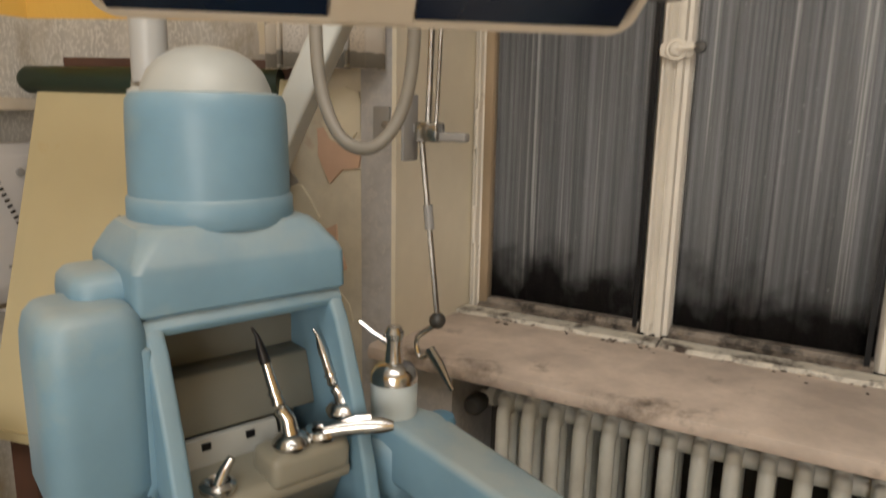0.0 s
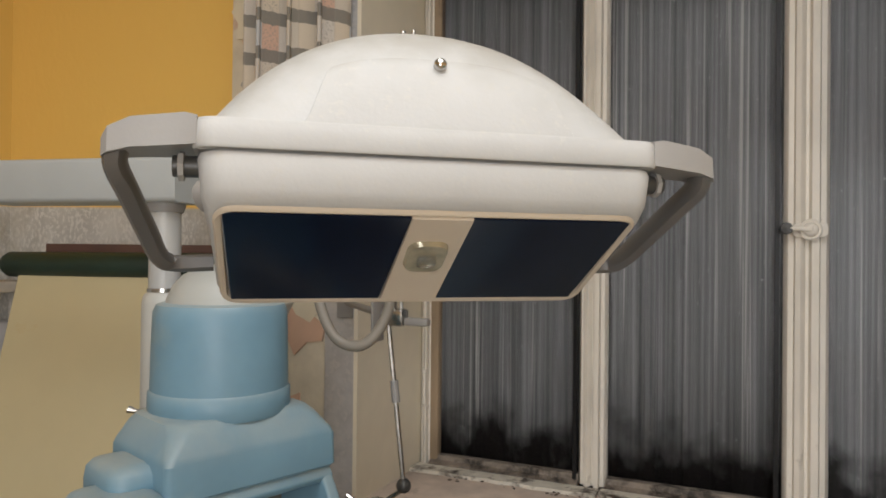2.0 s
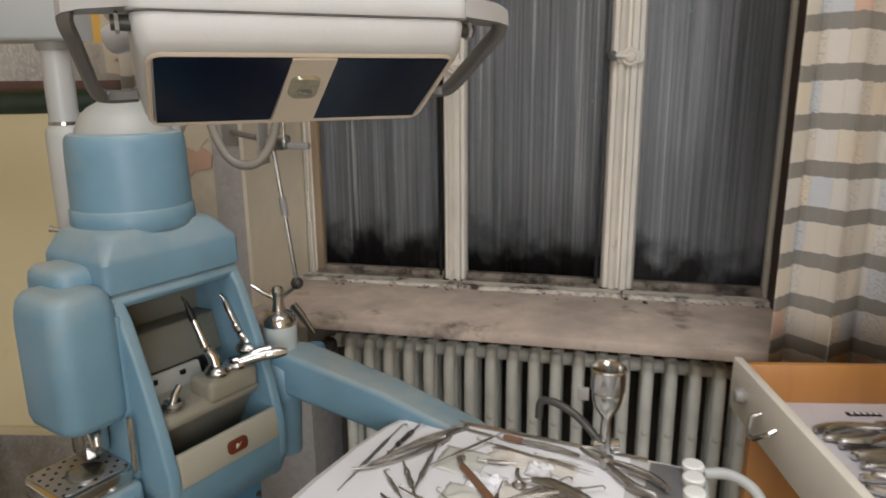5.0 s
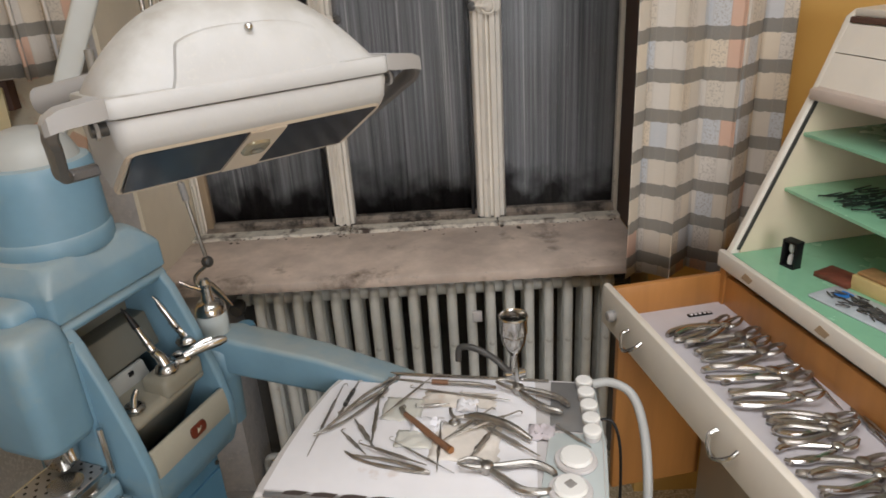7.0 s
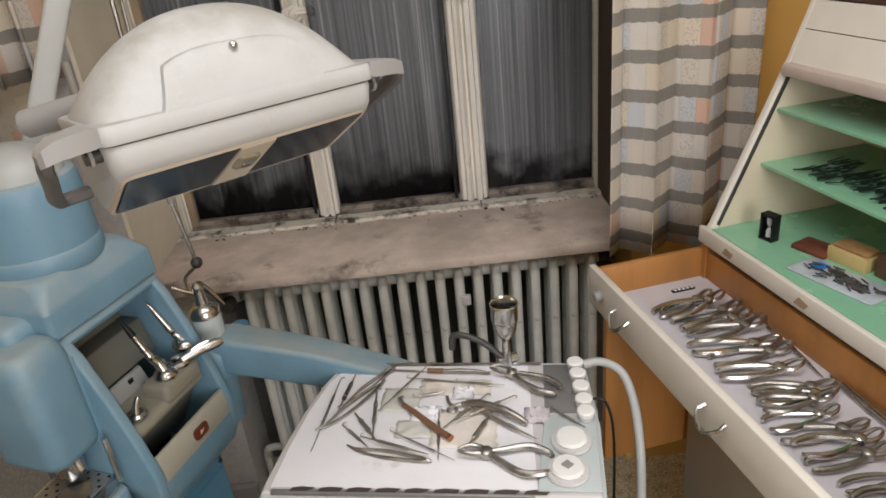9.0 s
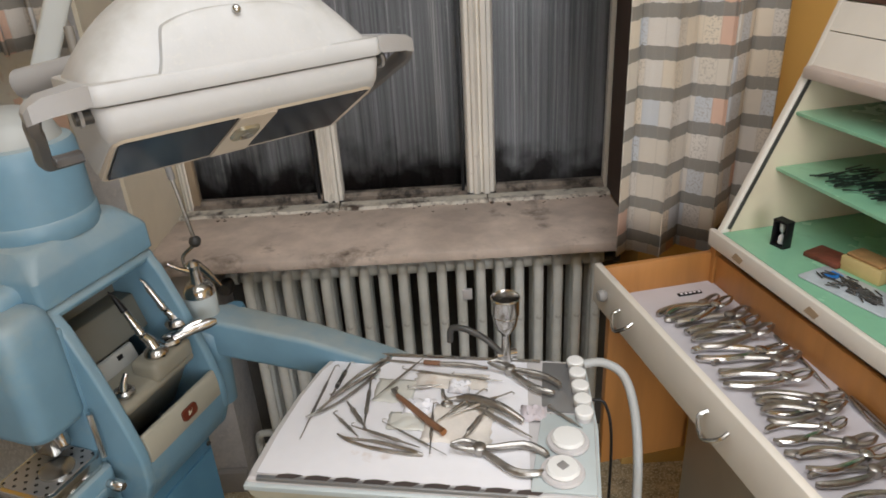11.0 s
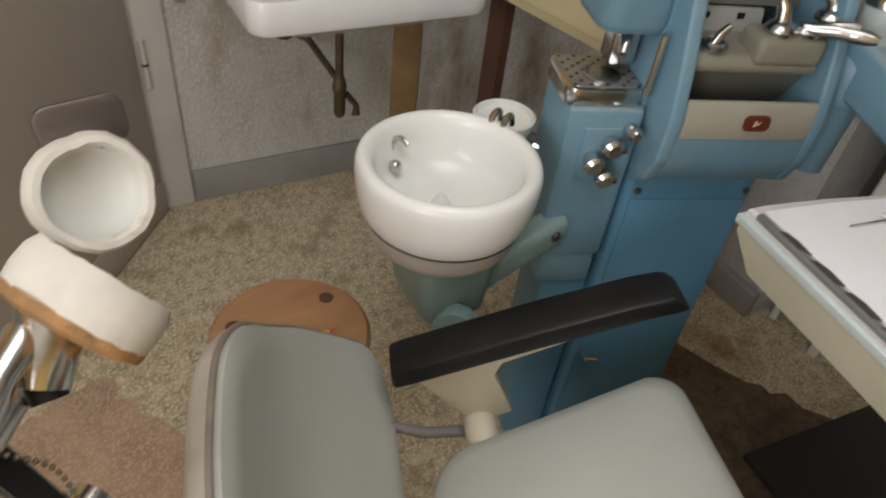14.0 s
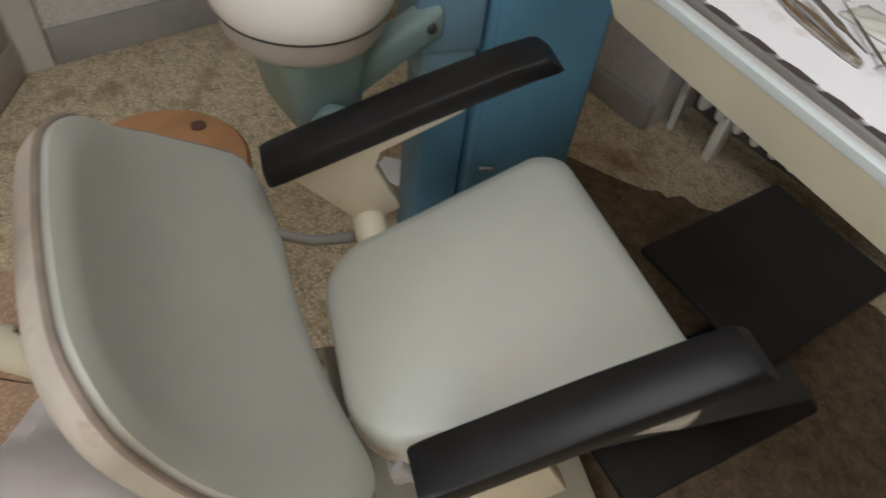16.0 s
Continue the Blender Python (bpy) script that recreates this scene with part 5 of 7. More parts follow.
for sx in (-1, 1):
    # armrest: long bevelled black grip, cream bracket and pivot
    ox, oy, oz = (0.215, 0.115, -0.05) if sx > 0 else (-0.25, 0.012, 0.018)
    AM = pose(ox, oy, 0.595 + oy * 0.3 + oz, 21.5)
    g = [(-0.033, 0.0), (0.033, 0.0), (0.036, 0.008), (0.0335, 0.024), (0.031, 0.029), (0.026, 0.0315), (0.0, 0.0325), (-0.026, 0.0315), (-0.031, 0.029), (-0.0335, 0.024), (-0.036, 0.008)]
    rings = []
    for y, k, dz in ((-0.026, 0.84, 0.003), (-0.022, 0.96, 0.0), (0.0, 1.0, 0.0), (0.20, 1.0, 0.004), (0.36, 0.98, 0.002), (0.402, 0.96, -0.002), (0.410, 0.88, -0.001)):
        y = y * (0.90 if sx > 0 else 1.0)
        rings.append([(x * k, y - 0.020 * (z / 0.033) * (1 if y > 0.3 else -0.3), 0.002 + z * k + dz) for x, z in g])
    ar = part("armrest", loft(rings), BLACK, ch, "glossy black grip", smooth=32, m=AM)
    part("arm_bracket", prism([(0.0, 0.0), (0.30, 0.004), (0.26, -0.014), (0.135, -0.026), (0.118, -0.05), (0.125, -0.15), (0.06, -0.155), (0.02, -0.05)], -0.018, 0.018, "x", 0.004), CHAIRCREAM, ch, "cream metal bracket", m=AM)
    pv = part("pivot", tube([(ox + sx * 0.005, oy + 0.12, 0.478 + oy * 0.3 + oz), (ox - sx * 0.05, oy + 0.12, 0.478 + oy * 0.3 + oz), (ox - sx * 0.085, oy + 0.122, 0.476 + oy * 0.3 + oz)], [0.027, 0.026, 0.020], 18), CHAIRCREAM, ch)
    part("pivot_collar", tube([(ox - sx * 0.082, oy + 0.122, 0.476 + oy * 0.3 + oz), (ox - sx * 0.095, oy + 0.122, 0.476 + oy * 0.3 + oz)], 0.021, 18), CHROME, ch)
    part("link_bar", tube([(ox - sx * 0.005, oy + 0.11, 0.455), (ox - sx * 0.015, oy + 0.03, 0.47), (ox - sx * 0.04, oy - 0.03, 0.53)], [0.010, 0.009, 0.008], 10), GREYPL, ch)
part("seat_hinge", box(-0.06, 0.06, -0.01, 0.05, 0.40, 0.44, 0.006), CHROME, ch)
part("column", lathe([(0, 0.03), (0.15, 0.03), (0.16, 0.05), (0.09, 0.09), (0.075, 0.12), (0.075, 0.36), (0.10, 0.40), (0, 0.40)], 32, m=pose(0, 0.18, 0)), GREYIN, ch)
part("base_plate", prism(rrect(0.46, 0.62, 0.08, 5, 0, 0.20), 0.0, 0.035, "z", 0.008), CREAM, ch)
foot = part("footplate", box(-0.185, 0.185, -0.245, 0.245, 0.125, 0.145, 0.006), FOOTBLACK, ch, "black rubber foot plate", m=CM.inverted() @ pose(-0.005, 1.10, 0, 0, 0, -5))
part("foot_arm", box(-0.06, 0.06, 0.36, 1.00, 0.105, 0.124, 0.01), DARKPL, ch)
mat_ob = single("floor_mat", box(-0.16, 0.11, -0.26, 0.26, 0.001, 0.02, 0.004), FOOTBLACK, pose(0.125, 0.74, 0, 0, 0, -10.5), "dark rubber mat on the floor beside the chair", "floor mat")

# headrest: stalk, chrome arm, knuckles and two dished pads
HM = CM.inverted()


def facing(p, n):
    """A pose at p whose z axis points along n."""
    return Matrix.Translation(p) @ Vector(n).to_track_quat("Z", "Y").to_matrix().to_4x4()


part("stalk", tube([(-0.150, -0.245, 0.745), (-0.170, -0.285, 0.782), (-0.180, -0.318, 0.825), (-0.184, -0.330, 0.845)], [0.022, 0.018, 0.016, 0.018], 14), CREAM, ch, "cream stalk", m=HM)
part("lower_knuckle", tube([(-0.205, -0.310, 0.862), (-0.165, -0.345, 0.862)], 0.020, 20), CHROME, ch, m=HM)
p0, p1 = Vector((-0.186, -0.335, 0.862)), Vector((-0.200, -0.366, 0.968))
part("chrome_arm", prism(rrect(0.036, 0.024, 0.005, 3), 0, (p1 - p0).length, "z"), CHROME, ch, m=HM @ facing(p0, p1 - p0))
part("arm_inlay", prism(rrect(0.027, 0.0275, 0.003, 3), 0.008, (p1 - p0).length - 0.012, "z"), BLACK, ch, m=HM @ facing(p0, p1 - p0))
part("release_handle", tube(arc_pts([(-0.176, -0.398, 0.975), (-0.158, -0.402, 0.945), (-0.150, -0.385, 0.895), (-0.160, -0.350, 0.862)], 6), 0.0075, 10), CHROME, ch, m=HM)
part("upper_knuckle", tube([(-0.235, -0.345, 0.975), (-0.185, -0.372, 0.975), (-0.172, -0.378, 0.975)], [0.020, 0.020, 0.015], 20), CHROME, ch, m=HM)
part("clamp_plate", prism(rrect(0.050, 0.026, 0.010, 4), 0, 0.008, "z", 0.003), CHROME, ch, m=HM @ facing((-0.178, -0.375, 0.988), (0.45, -0.1, 0.85)))
part("clamp_bolt", lathe([(0, 0), (0.015, 0), (0.015, 0.006), (0.009, 0.008), (0.008, 0.004), (0, 0.004)], 18, m=None), CHROME, ch, m=HM @ facing((-0.178, -0.366, 0.975), (0.75, 0.15, 0.6)))
part("upper_link", tube([(-0.205, -0.358, 0.985), (-0.232, -0.338, 1.000), (-0.262, -0.318, 1.005)], [0.015, 0.012, 0.016], 16), CHROME, ch, m=HM)
part("pad_mount", tube([(-0.240, -0.318, 0.970), (-0.272, -0.300, 1.005), (-0.290, -0.300, 1.020)], [0.020, 0.026, 0.020], 18), CHROME, ch, m=HM)
part("mount_socket", tube([(-0.232, -0.315, 0.962), (-0.242, -0.316, 0.972)], [0.014, 0.015], 16), BLACK, ch, m=HM)
part("pad_link", tube(arc_pts([(-0.285, -0.315, 0.99), (-0.37, -0.325, 0.955), (-0.46, -0.29, 0.945), (-0.492, -0.262, 0.966)], 4), 0.010, 12), CHROME, ch, m=HM)
part("pad_bracket", prism(rrect(0.085, 0.05, 0.015, 4), 0, 0.012, "z", 0.004), mat("grey_bracket", (0.16, 0.14, 0.13), 0.35, 0.6, bump=0.05), ch, m=HM @ facing((-0.505, -0.247, 1.035), (0.95, 0.2, 0.3)))
for p, nrm, r in (((-0.283, -0.268, 1.010), (-0.314, 0.514, 0.34), 0.060), ((-0.452, -0.252, 0.988), (1.0, 0.27, 0.56), 0.057)):
    fm = HM @ facing(p, nrm)
    rings = []
    rnd = random.Random(int(r * 1000))
    wob = [0.0012 * math.sin(k * math.pi / 6 + r * 100) + 0.0008 * math.sin(k * math.pi / 3 + 1) + rnd.uniform(-0.0008, 0.0008) for k in range(36)]
    for rr, z in ((1.0, -0.022), (1.04, -0.008), (1.03, 0.008), (0.95, 0.018), (0.84, 0.018), (0.76, 0.008)):
        rings.append([((r * rr + wob[k] * (1 if rr > 0.9 else 0.4)) * math.cos(2 * math.pi * k / 36), (r * rr + wob[k]) * math.sin(2 * math.pi * k / 36), z + wob[(k * 7) % 36] * 0.8) for k in range(36)])
    part("pad_cover", loft(rings, caps=False), PADCLOTH, ch, "soiled white pad cover", m=fm)
    part("pad_dish", lathe([(r * 0.775, 0.009), (r * 0.70, -0.002), (r * 0.5, -0.009), (r * 0.25, -0.012), (0.0, -0.013)], 36), mat("white_pad_vinyl", (0.62, 0.61, 0.56), 0.5, var=0.05, bump=0.08) if "white_pad_vinyl" not in bpy.data.materials else bpy.data.materials["white_pad_vinyl"], ch, "smooth white dished pad", m=fm)
    part("pad_back", lathe([(r * 1.0, -0.021), (r * 0.97, -0.030), (r * 0.80, -0.034), (r * 0.45, -0.034), (0, -0.034)], 36), RUSTY, ch, "rust-stained back of the pad", m=fm)
for pts in (((-0.192, -0.345, 0.965), (-0.196, -0.325, 0.93), (-0.190, -0.318, 0.89), (-0.180, -0.322, 0.86)), ((-0.165, -0.262, 0.790), (-0.152, -0.262, 0.765), (-0.148, -0.262, 0.735), (-0.146, -0.262, 0.70))):
    chain_pts = arc_pts(pts, 5)
    for p in chain_pts:
        own = bmesh.new()
        bmesh.ops.create_icosphere(own, subdivisions=1, radius=0.0028)
        bmesh.ops.translate(own, vec=p, verts=own.verts)
        part("chain_bead", own, mat("tarnished_chain", (0.20, 0.16, 0.10), 0.4, 0.9, bump=0) if "tarnished_chain" not in bpy.data.materials else bpy.data.materials["tarnished_chain"], ch, m=HM)
part("chain_toggle", tube([(-0.146, -0.262, 0.70), (-0.145, -0.262, 0.672)], [0.002, 0.007], 8), BLACK, ch, m=HM)
part("side_plate", prism(rrect(0.03, 0.08, 0.006, 3), 0, 0.006, "z", 0.002), mat("pinkish_plate", (0.46, 0.30, 0.25), 0.5, bump=0.1), ch, m=HM @ facing((-0.17, -0.245, 0.76), (0.4, -0.6, 0.2)))


# ---- sink ----
sk = thing("washbasin", pose(WX, 0.42, 0), "white ceramic washbasin on the wall, stained inside", "washbasin")


def basin_ring(w, d0, d1, r, z):
    return [(x, y, z) for x, y in rrect(d1 - d0, w, r, 6, (d0 + d1) / 2, 0)]


part("basin", loft([basin_ring(0.44, 0.03, 0.40, 0.09, 0.700), basin_ring(0.54, 0.0, 0.46, 0.08, 0.735), basin_ring(0.605, 0.0, 0.505, 0.05, 0.757), basin_ring(0.612, 0.0, 0.51, 0.05, 0.77), basin_ring(0.612, 0.0, 0.51, 0.05, 0.825), basin_ring(0.602, 0.004, 0.505, 0.046, 0.834),
                    basin_ring(0.50, 0.13, 0.475, 0.09, 0.832), basin_ring(0.48, 0.14, 0.468, 0.09, 0.822), basin_ring(0.40, 0.16, 0.43, 0.09, 0.745), basin_ring(0.20, 0.20, 0.36, 0.07, 0.722)]), SINKWHITE, sk)
part("ledge", box(0.0, 0.028, -0.305, 0.305, 0.826, 0.865, 0.008), SINKWHITE, sk)
part("overflow", prism(rrect(0.05, 0.018, 0.008, 3), 0, 0.002, "z"), BLACK, sk, m=pose(0.150, 0.0, 0.806, 0, 62, 90) @ pose(0, 0, 0.012))
part("drain", lathe([(0, 0.7235), (0.03, 0.7235), (0.032, 0.727), (0.026, 0.728), (0, 0.7255)], 20, m=pose(0.27, 0, 0)), CHROME, sk)
part("stain", prism([(0.20 + 0.07 * math.cos(a) * (1 + 0.3 * math.sin(3 * a)), 0.02 + 0.10 * math.sin(a)) for a in [k * 0.5236 for k in range(12)]], 0.7245, 0.7252, "z"), mat("lime_stain", (0.34, 0.30, 0.27), 0.6, var=0.4, scale=30, bump=0.2), sk)
part("plug_tap", tube([(0.075, -0.01, 0.834), (0.075, -0.01, 0.865), (0.10, -0.015, 0.875), (0.12, -0.03, 0.872)], [0.014, 0.012, 0.010, 0.007], 10), CHROME, sk)
part("plug_chain", tube([(0.075, 0.02, 0.836), (0.075, 0.02, 0.86)], 0.012, 10), CHROME, sk)
trap = thing("drain_trap", pose(WX, 0.44, 0), "tarnished metal drain trap below the washbasin", "drain trap")
part("downpipe", tube([(0.24, -0.02, 0.70), (0.24, -0.02, 0.50)], 0.012, 12), mat("tarnished_brass", (0.16, 0.12, 0.085), 0.5, 0.7, var=0.4, scale=15, bump=0.15), trap)
part("trap_cup", lathe([(0, 0.37), (0.012, 0.37), (0.017, 0.38), (0.017, 0.45), (0.021, 0.455), (0.021, 0.47), (0.013, 0.50), (0, 0.50)], 16, m=pose(0.24, -0.02, 0)), bpy.data.materials["tarnished_brass"], trap)
part("wall_pipe", tube([(0.0, -0.10, 0.55), (0.10, -0.06, 0.55), (0.24, -0.02, 0.48)], 0.010, 10), bpy.data.materials["tarnished_brass"], trap)
part("rosette", lathe([(0, 0), (0.038, 0), (0.034, 0.01), (0.016, 0.016), (0, 0.016)], 18, m=pose(0.0, -0.10, 0.55, 0, 90)), bpy.data.materials["tarnished_brass"], trap)
part("stop_tap", tube([(0.24, 0.0, 0.44), (0.245, 0.03, 0.40), (0.245, 0.03, 0.37)], [0.010, 0.009, 0.013], 10), bpy.data.materials["tarnished_brass"], trap)
tb = single("towel_hook", tube([(WX + 0.0, 0.055, 0.74), (WX + 0.05, 0.05, 0.72), (WX + 0.085, 0.045, 0.69)], [0.009, 0.010, 0.014], 10), CHROME, None, "small chrome hook on the wall beside the basin", "hook")
wb = single("wall_board", box(WX, WX + 0.012, 0.70, 0.80, 0.16, 0.62, 0.004), mat("bare_wood_strip", (0.42, 0.27, 0.14), 0.6, var=0.25, scale=9, bump=0.15), None, "bare wooden board fixed to the wall under the basin", "board")

# wall mixer above the basin, soap and towel dispensers
mx = thing("wall_tap", pose(WX, 0.40, 1.20), "chrome wall tap with a long spout above the basin", "tap")
part("valve_body", tube([(0.02, -0.09, 0.0), (0.05, 0.0, 0.0), (0.02, 0.09, 0.0)], [0.02, 0.028, 0.02], 14), CHROME, mx)
part("spout", tube(arc_pts([(0.05, 0.0, 0.0), (0.14, 0.06, -0.03), (0.24, 0.12, -0.085)], 5), 0.011, 12), CHROME, mx)
part("aerator", tube([(0.235, 0.117, -0.083), (0.252, 0.127, -0.105)], 0.015, 12), CHROME, mx)
part("handwheel", lathe([(0, 0), (0.03, 0), (0.034, 0.012), (0.03, 0.028), (0, 0.03)], 12, m=pose(0.05, -0.02, 0.02)), CHROME, mx)
so = thing("soap_dispenser", pose(WX, 0.69, 0.99), "grey wall soap dispenser with a blue-labelled bottle", "soap dispenser")
part("back_plate", box(0.0, 0.02, -0.055, 0.055, 0.0, 0.30, 0.004), PLASTWHITE, so)
part("bottle", box(0.02, 0.075, -0.035, 0.038, 0.01, 0.17, 0.010), mat("pale_bottle", (0.42, 0.50, 0.55), 0.35, bump=0.02), so)
part("label", box(0.0752, 0.077, -0.012, 0.036, 0.02, 0.14, 0.001), BLUELABEL, so, "blue label")
part("label_strip", box(0.0772, 0.078, -0.008, 0.034, 0.112, 0.126), PAPER, so)
part("pump", box(0.02, 0.10, -0.045, 0.04, 0.175, 0.235, 0.012), mat("cream_pump", (0.62, 0.58, 0.50), 0.5, bump=0.1), so)
part("lever", tube([(0.03, -0.05, 0.27), (0.10, -0.03, 0.265), (0.12, 0.05, 0.262)], 0.006, 8), GREYPL, so)
to = thing("towel_dispenser", pose(WX, 1.0, 0.975), "white metal paper towel dispenser with a key slot", "towel dispenser")
part("case", prism([(0, 0.0), (0.09, 0.0), (0.115, 0.05), (0.118, 0.37), (0.09, 0.40), (0, 0.40)], -0.125, 0.125, "y", 0.006), PLASTWHITE, to)
part("throat", prism([(0.02, -0.012), (0.085, -0.012), (0.09, 0.0), (0.02, 0.0)], -0.10, 0.11, "y"), mat("brown_throat", (0.22, 0.17, 0.12), 0.7, bump=0.1), to)
part("towel", prism([(0.03, -0.03), (0.07, -0.03), (0.072, -0.005), (0.03, -0.005)], -0.01, 0.09, "y"), PAPER, to, "hanging paper towel")
part("sight_slot", box(0.1185, 0.120, -0.085, -0.062, 0.07, 0.16, 0.001), DARKPL, to)
for k in range(16):
    t = k / 15
    part("hatch_mark", box(0.1185, 0.1198, -0.002, 0.010, 0.0, 0.006), BLACK, to, m=pose(0, -0.045 + 0.085 * t, 0.345 - 0.215 * t, 20))
part("marking_bar", box(0.1185, 0.1195, -0.02, 0.10, 0.095, 0.103), GREYPL, to)
part("lock", lathe([(0, 0), (0.011, 0), (0.010, 0.004), (0, 0.005)], 14, m=pose(0.1185, 0.03, 0.33, 0, 90)), GREYPL, to)
shf = single("wall_shelf", box(WX, WX + 0.14, 0.70, 1.12, 1.455, 1.485, 0.005), mat("chipped_shelf_paint", (0.56, 0.50, 0.42), 0.6, var=0.15, scale=12, bump=0.25, stain=(0.28, 0.18, 0.12), stain_scale=10), None, "chipped narrow shelf board on the wall", "shelf")


# ---- yellowed board leaning in the corner, with its stand and a green roll ----
TL, TR, BL, BR = Vector((-1.600, 1.095, 1.53)), Vector((-1.02, 1.352, 1.53)), Vector((-1.43, 0.81, 0.75)), Vector((-0.87, 1.03, 0.685))
nb = (TR - TL).cross(BL - TL).normalized()
nb = nb if nb.y < 0 else -nb
bd = thing("leaning_board", pose(0, 0, 0), "large yellowed panel leaning on a brown wooden stand", "board")
part("panel", loft([[TL, TR, BR, BL], [p + nb * 0.02 for p in (TL, TR, BR, BL)]]), BOARD, bd)
part("lip", loft([[BL + nb * 0.001, BR + nb * 0.001, BR + nb * 0.03, BL + nb * 0.03], [p + Vector((0, 0, 0.022)) for p in (BL + nb * 0.001, BR + nb * 0.001, BR + nb * 0.03, BL + nb * 0.03)]]), BOARD, bd)
w = (BR - BL).normalized()
for s in (0.03, 0.50):
    b = BL + w * s
    part("stand_leg", loft([[b + w * dx - nb * 0.01 + Vector((0, dy, z)) for dx, dy in ((0, 0), (0.055, 0), (0.055, 0.03), (0, 0.03))] for z in (0.0 - b.z, 0.02)]), WOODRED, bd)
part("stand_rail", loft([[TL + Vector((0.05, 0.02, z)), TR + Vector((0, 0.02, z)), TR + Vector((0, 0.055, z)), TL + Vector((0.05, 0.055, z))] for z in (-0.06, 0.055)]), WOODRED, bd)
gr = single("roll", tube([TL + Vector((-0.03, -0.03, 0.0)), TL + Vector((-0.02, -0.028, 0.0)), TL.lerp(TR, 0.5) + Vector((0, -0.025, 0)), TR + Vector((-0.02, -0.025, 0))], [0.026, 0.033, 0.034, 0.034], 18), GREENROLL, None, "dark green vinyl roll along the top of the board", "roll")


# ---- curtain ----
def curtain(x0, x1, y0, z0, z1, folds, name):
    n = 150
    bm = bmesh.new()
    uv = bm.loops.layers.uv.new("cloth")
    rnd = random.Random(3)
    ph = [rnd.uniform(-0.5, 0.5) for _ in range(12)]
    zs = [z0 + (z1 - z0) * k / 10 for k in range(11)]
    grid, us = [], []
    for z in zs:
        row = []
        for i in range(n + 1):
            t = i / n
            a = t * folds * 2 * math.pi + ph[int(t * 11)] * 0.3
            row.append(bm.verts.new((x0 + (x1 - x0) * t + 0.012 * math.sin(2 * a), y0 + 0.055 * t + 0.042 * math.sin(a) * (1.0 - 0.12 * (z - z0)), z + 0.004 * math.sin(a * 0.5))))
        grid.append(row)
    length = [0.0]
    for i in range(n):
        length.append(length[-1] + (grid[0][i + 1].co - grid[0][i].co).length)
    for r in range(10):
        for i in range(n):
            f = bm.faces.new((grid[r][i], grid[r][i + 1], grid[r + 1][i + 1], grid[r + 1][i]))
            for lp, (k, q) in zip(f.loops, ((i, r), (i + 1, r), (i + 1, r + 1), (i, r + 1))):
                lp[uv].uv = (length[k], zs[q])
    ob = single(name, bm, CLOTH, None, "checked cloth curtain in grey, cream and salmon, hanging in folds", "curtain", smooth=180)
    md = ob.modifiers.new("thick", "SOLIDIFY")
    md.thickness = 0.0015
    return ob


curtain(0.612, 0.99, 1.205, 0.945, 2.45, 2.6, "curtain")
curtain(-1.04, -0.785, 1.285, 1.56, 2.45, 3.2, "curtain")
rodc = thing("curtain_rail", pose(0, 0, 0), "plain curtain rail over the window", "curtain rail")
part("rail", cyl((-1.10, 1.24, 2.46), (1.4, 1.24, 2.46), 0.012, 10), CABWHITE, rodc)
for x in (-0.85, 1.3):
    part("bracket", box(x - 0.01, x + 0.01, 1.24, WY, 2.45, 2.47, 0.003), CABWHITE, rodc)


# ---- instrument cabinet with its open drawer ----
# local: x along the front away from the window, y out of the wall towards the room is negative
KM = pose(0.782, 1.002, 0, 0, 0, -79.6)
cb = thing("instrument_cabinet", KM, "cream dental instrument cabinet with sloped display top and mint shelves", "cabinet")
CL, CD = 1.05, 0.42
part("body", box(0.0, CL, 0.0, CD, 0.06, 0.965, 0.004), CABBEIGE, cb)
part("plinth", box(0.02, CL - 0.02, 0.03, CD, 0.0, 0.06), DARKPL, cb)
part("front_panel", box(0.03, 0.50, -0.018, 0.0, 0.10, 0.93, 0.004), CABBEIGE, cb)
part("front_panel", box(0.52, 1.02, -0.018, 0.0, 0.10, 0.93, 0.004), CABBEIGE, cb)
odoor = part("open_door", box(-0.022, 0.0, -0.25, 0.0, 0.44, 0.945, 0.003), WOODORANGE, cb, "orange-brown wooden door standing open")
part("top", box(0.0, CL, -0.006, CD, 1.065, 1.095, 0.006), CABWHITE, cb)
part("drawer_case", box(0.0, 0.02, 0.0, CD, 0.965, 1.065), WOODORANGE, cb)
part("drawer_case", box(CL - 0.02, CL, 0.0, CD, 0.965, 1.065), WOODORANGE, cb)
part("case_back", box(0.02, CL - 0.02, CD - 0.012, CD, 0.965, 1.065), WOODORANGE, cb)
part("front_trim", box(0.0, CL, -0.012, 0.004, 1.070, 1.112, 0.005), CABWHITE, cb)
for x in (0.10, 0.34, 0.62):
    part("chipped_patch", prism([(x, 1.082), (x + 0.03, 1.080), (x + 0.04, 1.094), (x + 0.012, 1.099)], -0.0132, -0.011, "y"), mat("bare_chipped_wood", (0.36, 0.26, 0.16), 0.7, bump=0.2) if "bare_chipped_wood" not in bpy.data.materials else bpy.data.materials["bare_chipped_wood"], cb)
side = [(0.0, 1.095), (0.013, 1.112), (0.18, 1.494), (0.226, 1.618), (0.245, 1.632), (CD, 1.640), (CD, 1.095)]
part("side_wall", prism(side, 0.0, 0.018, "x", 0.004), CABWHITE, cb)
part("side_wall", prism(side, CL - 0.018, CL, "x", 0.004), CABWHITE, cb)
groove = ((0.024, 1.114), (0.031, 1.112), (0.186, 1.470), (0.179, 1.472))
part("edge_groove", loft([[(x, y, z) for y, z in groove] for x in (0.016, 0.0228)]), DARKPL, cb, "black guide groove")
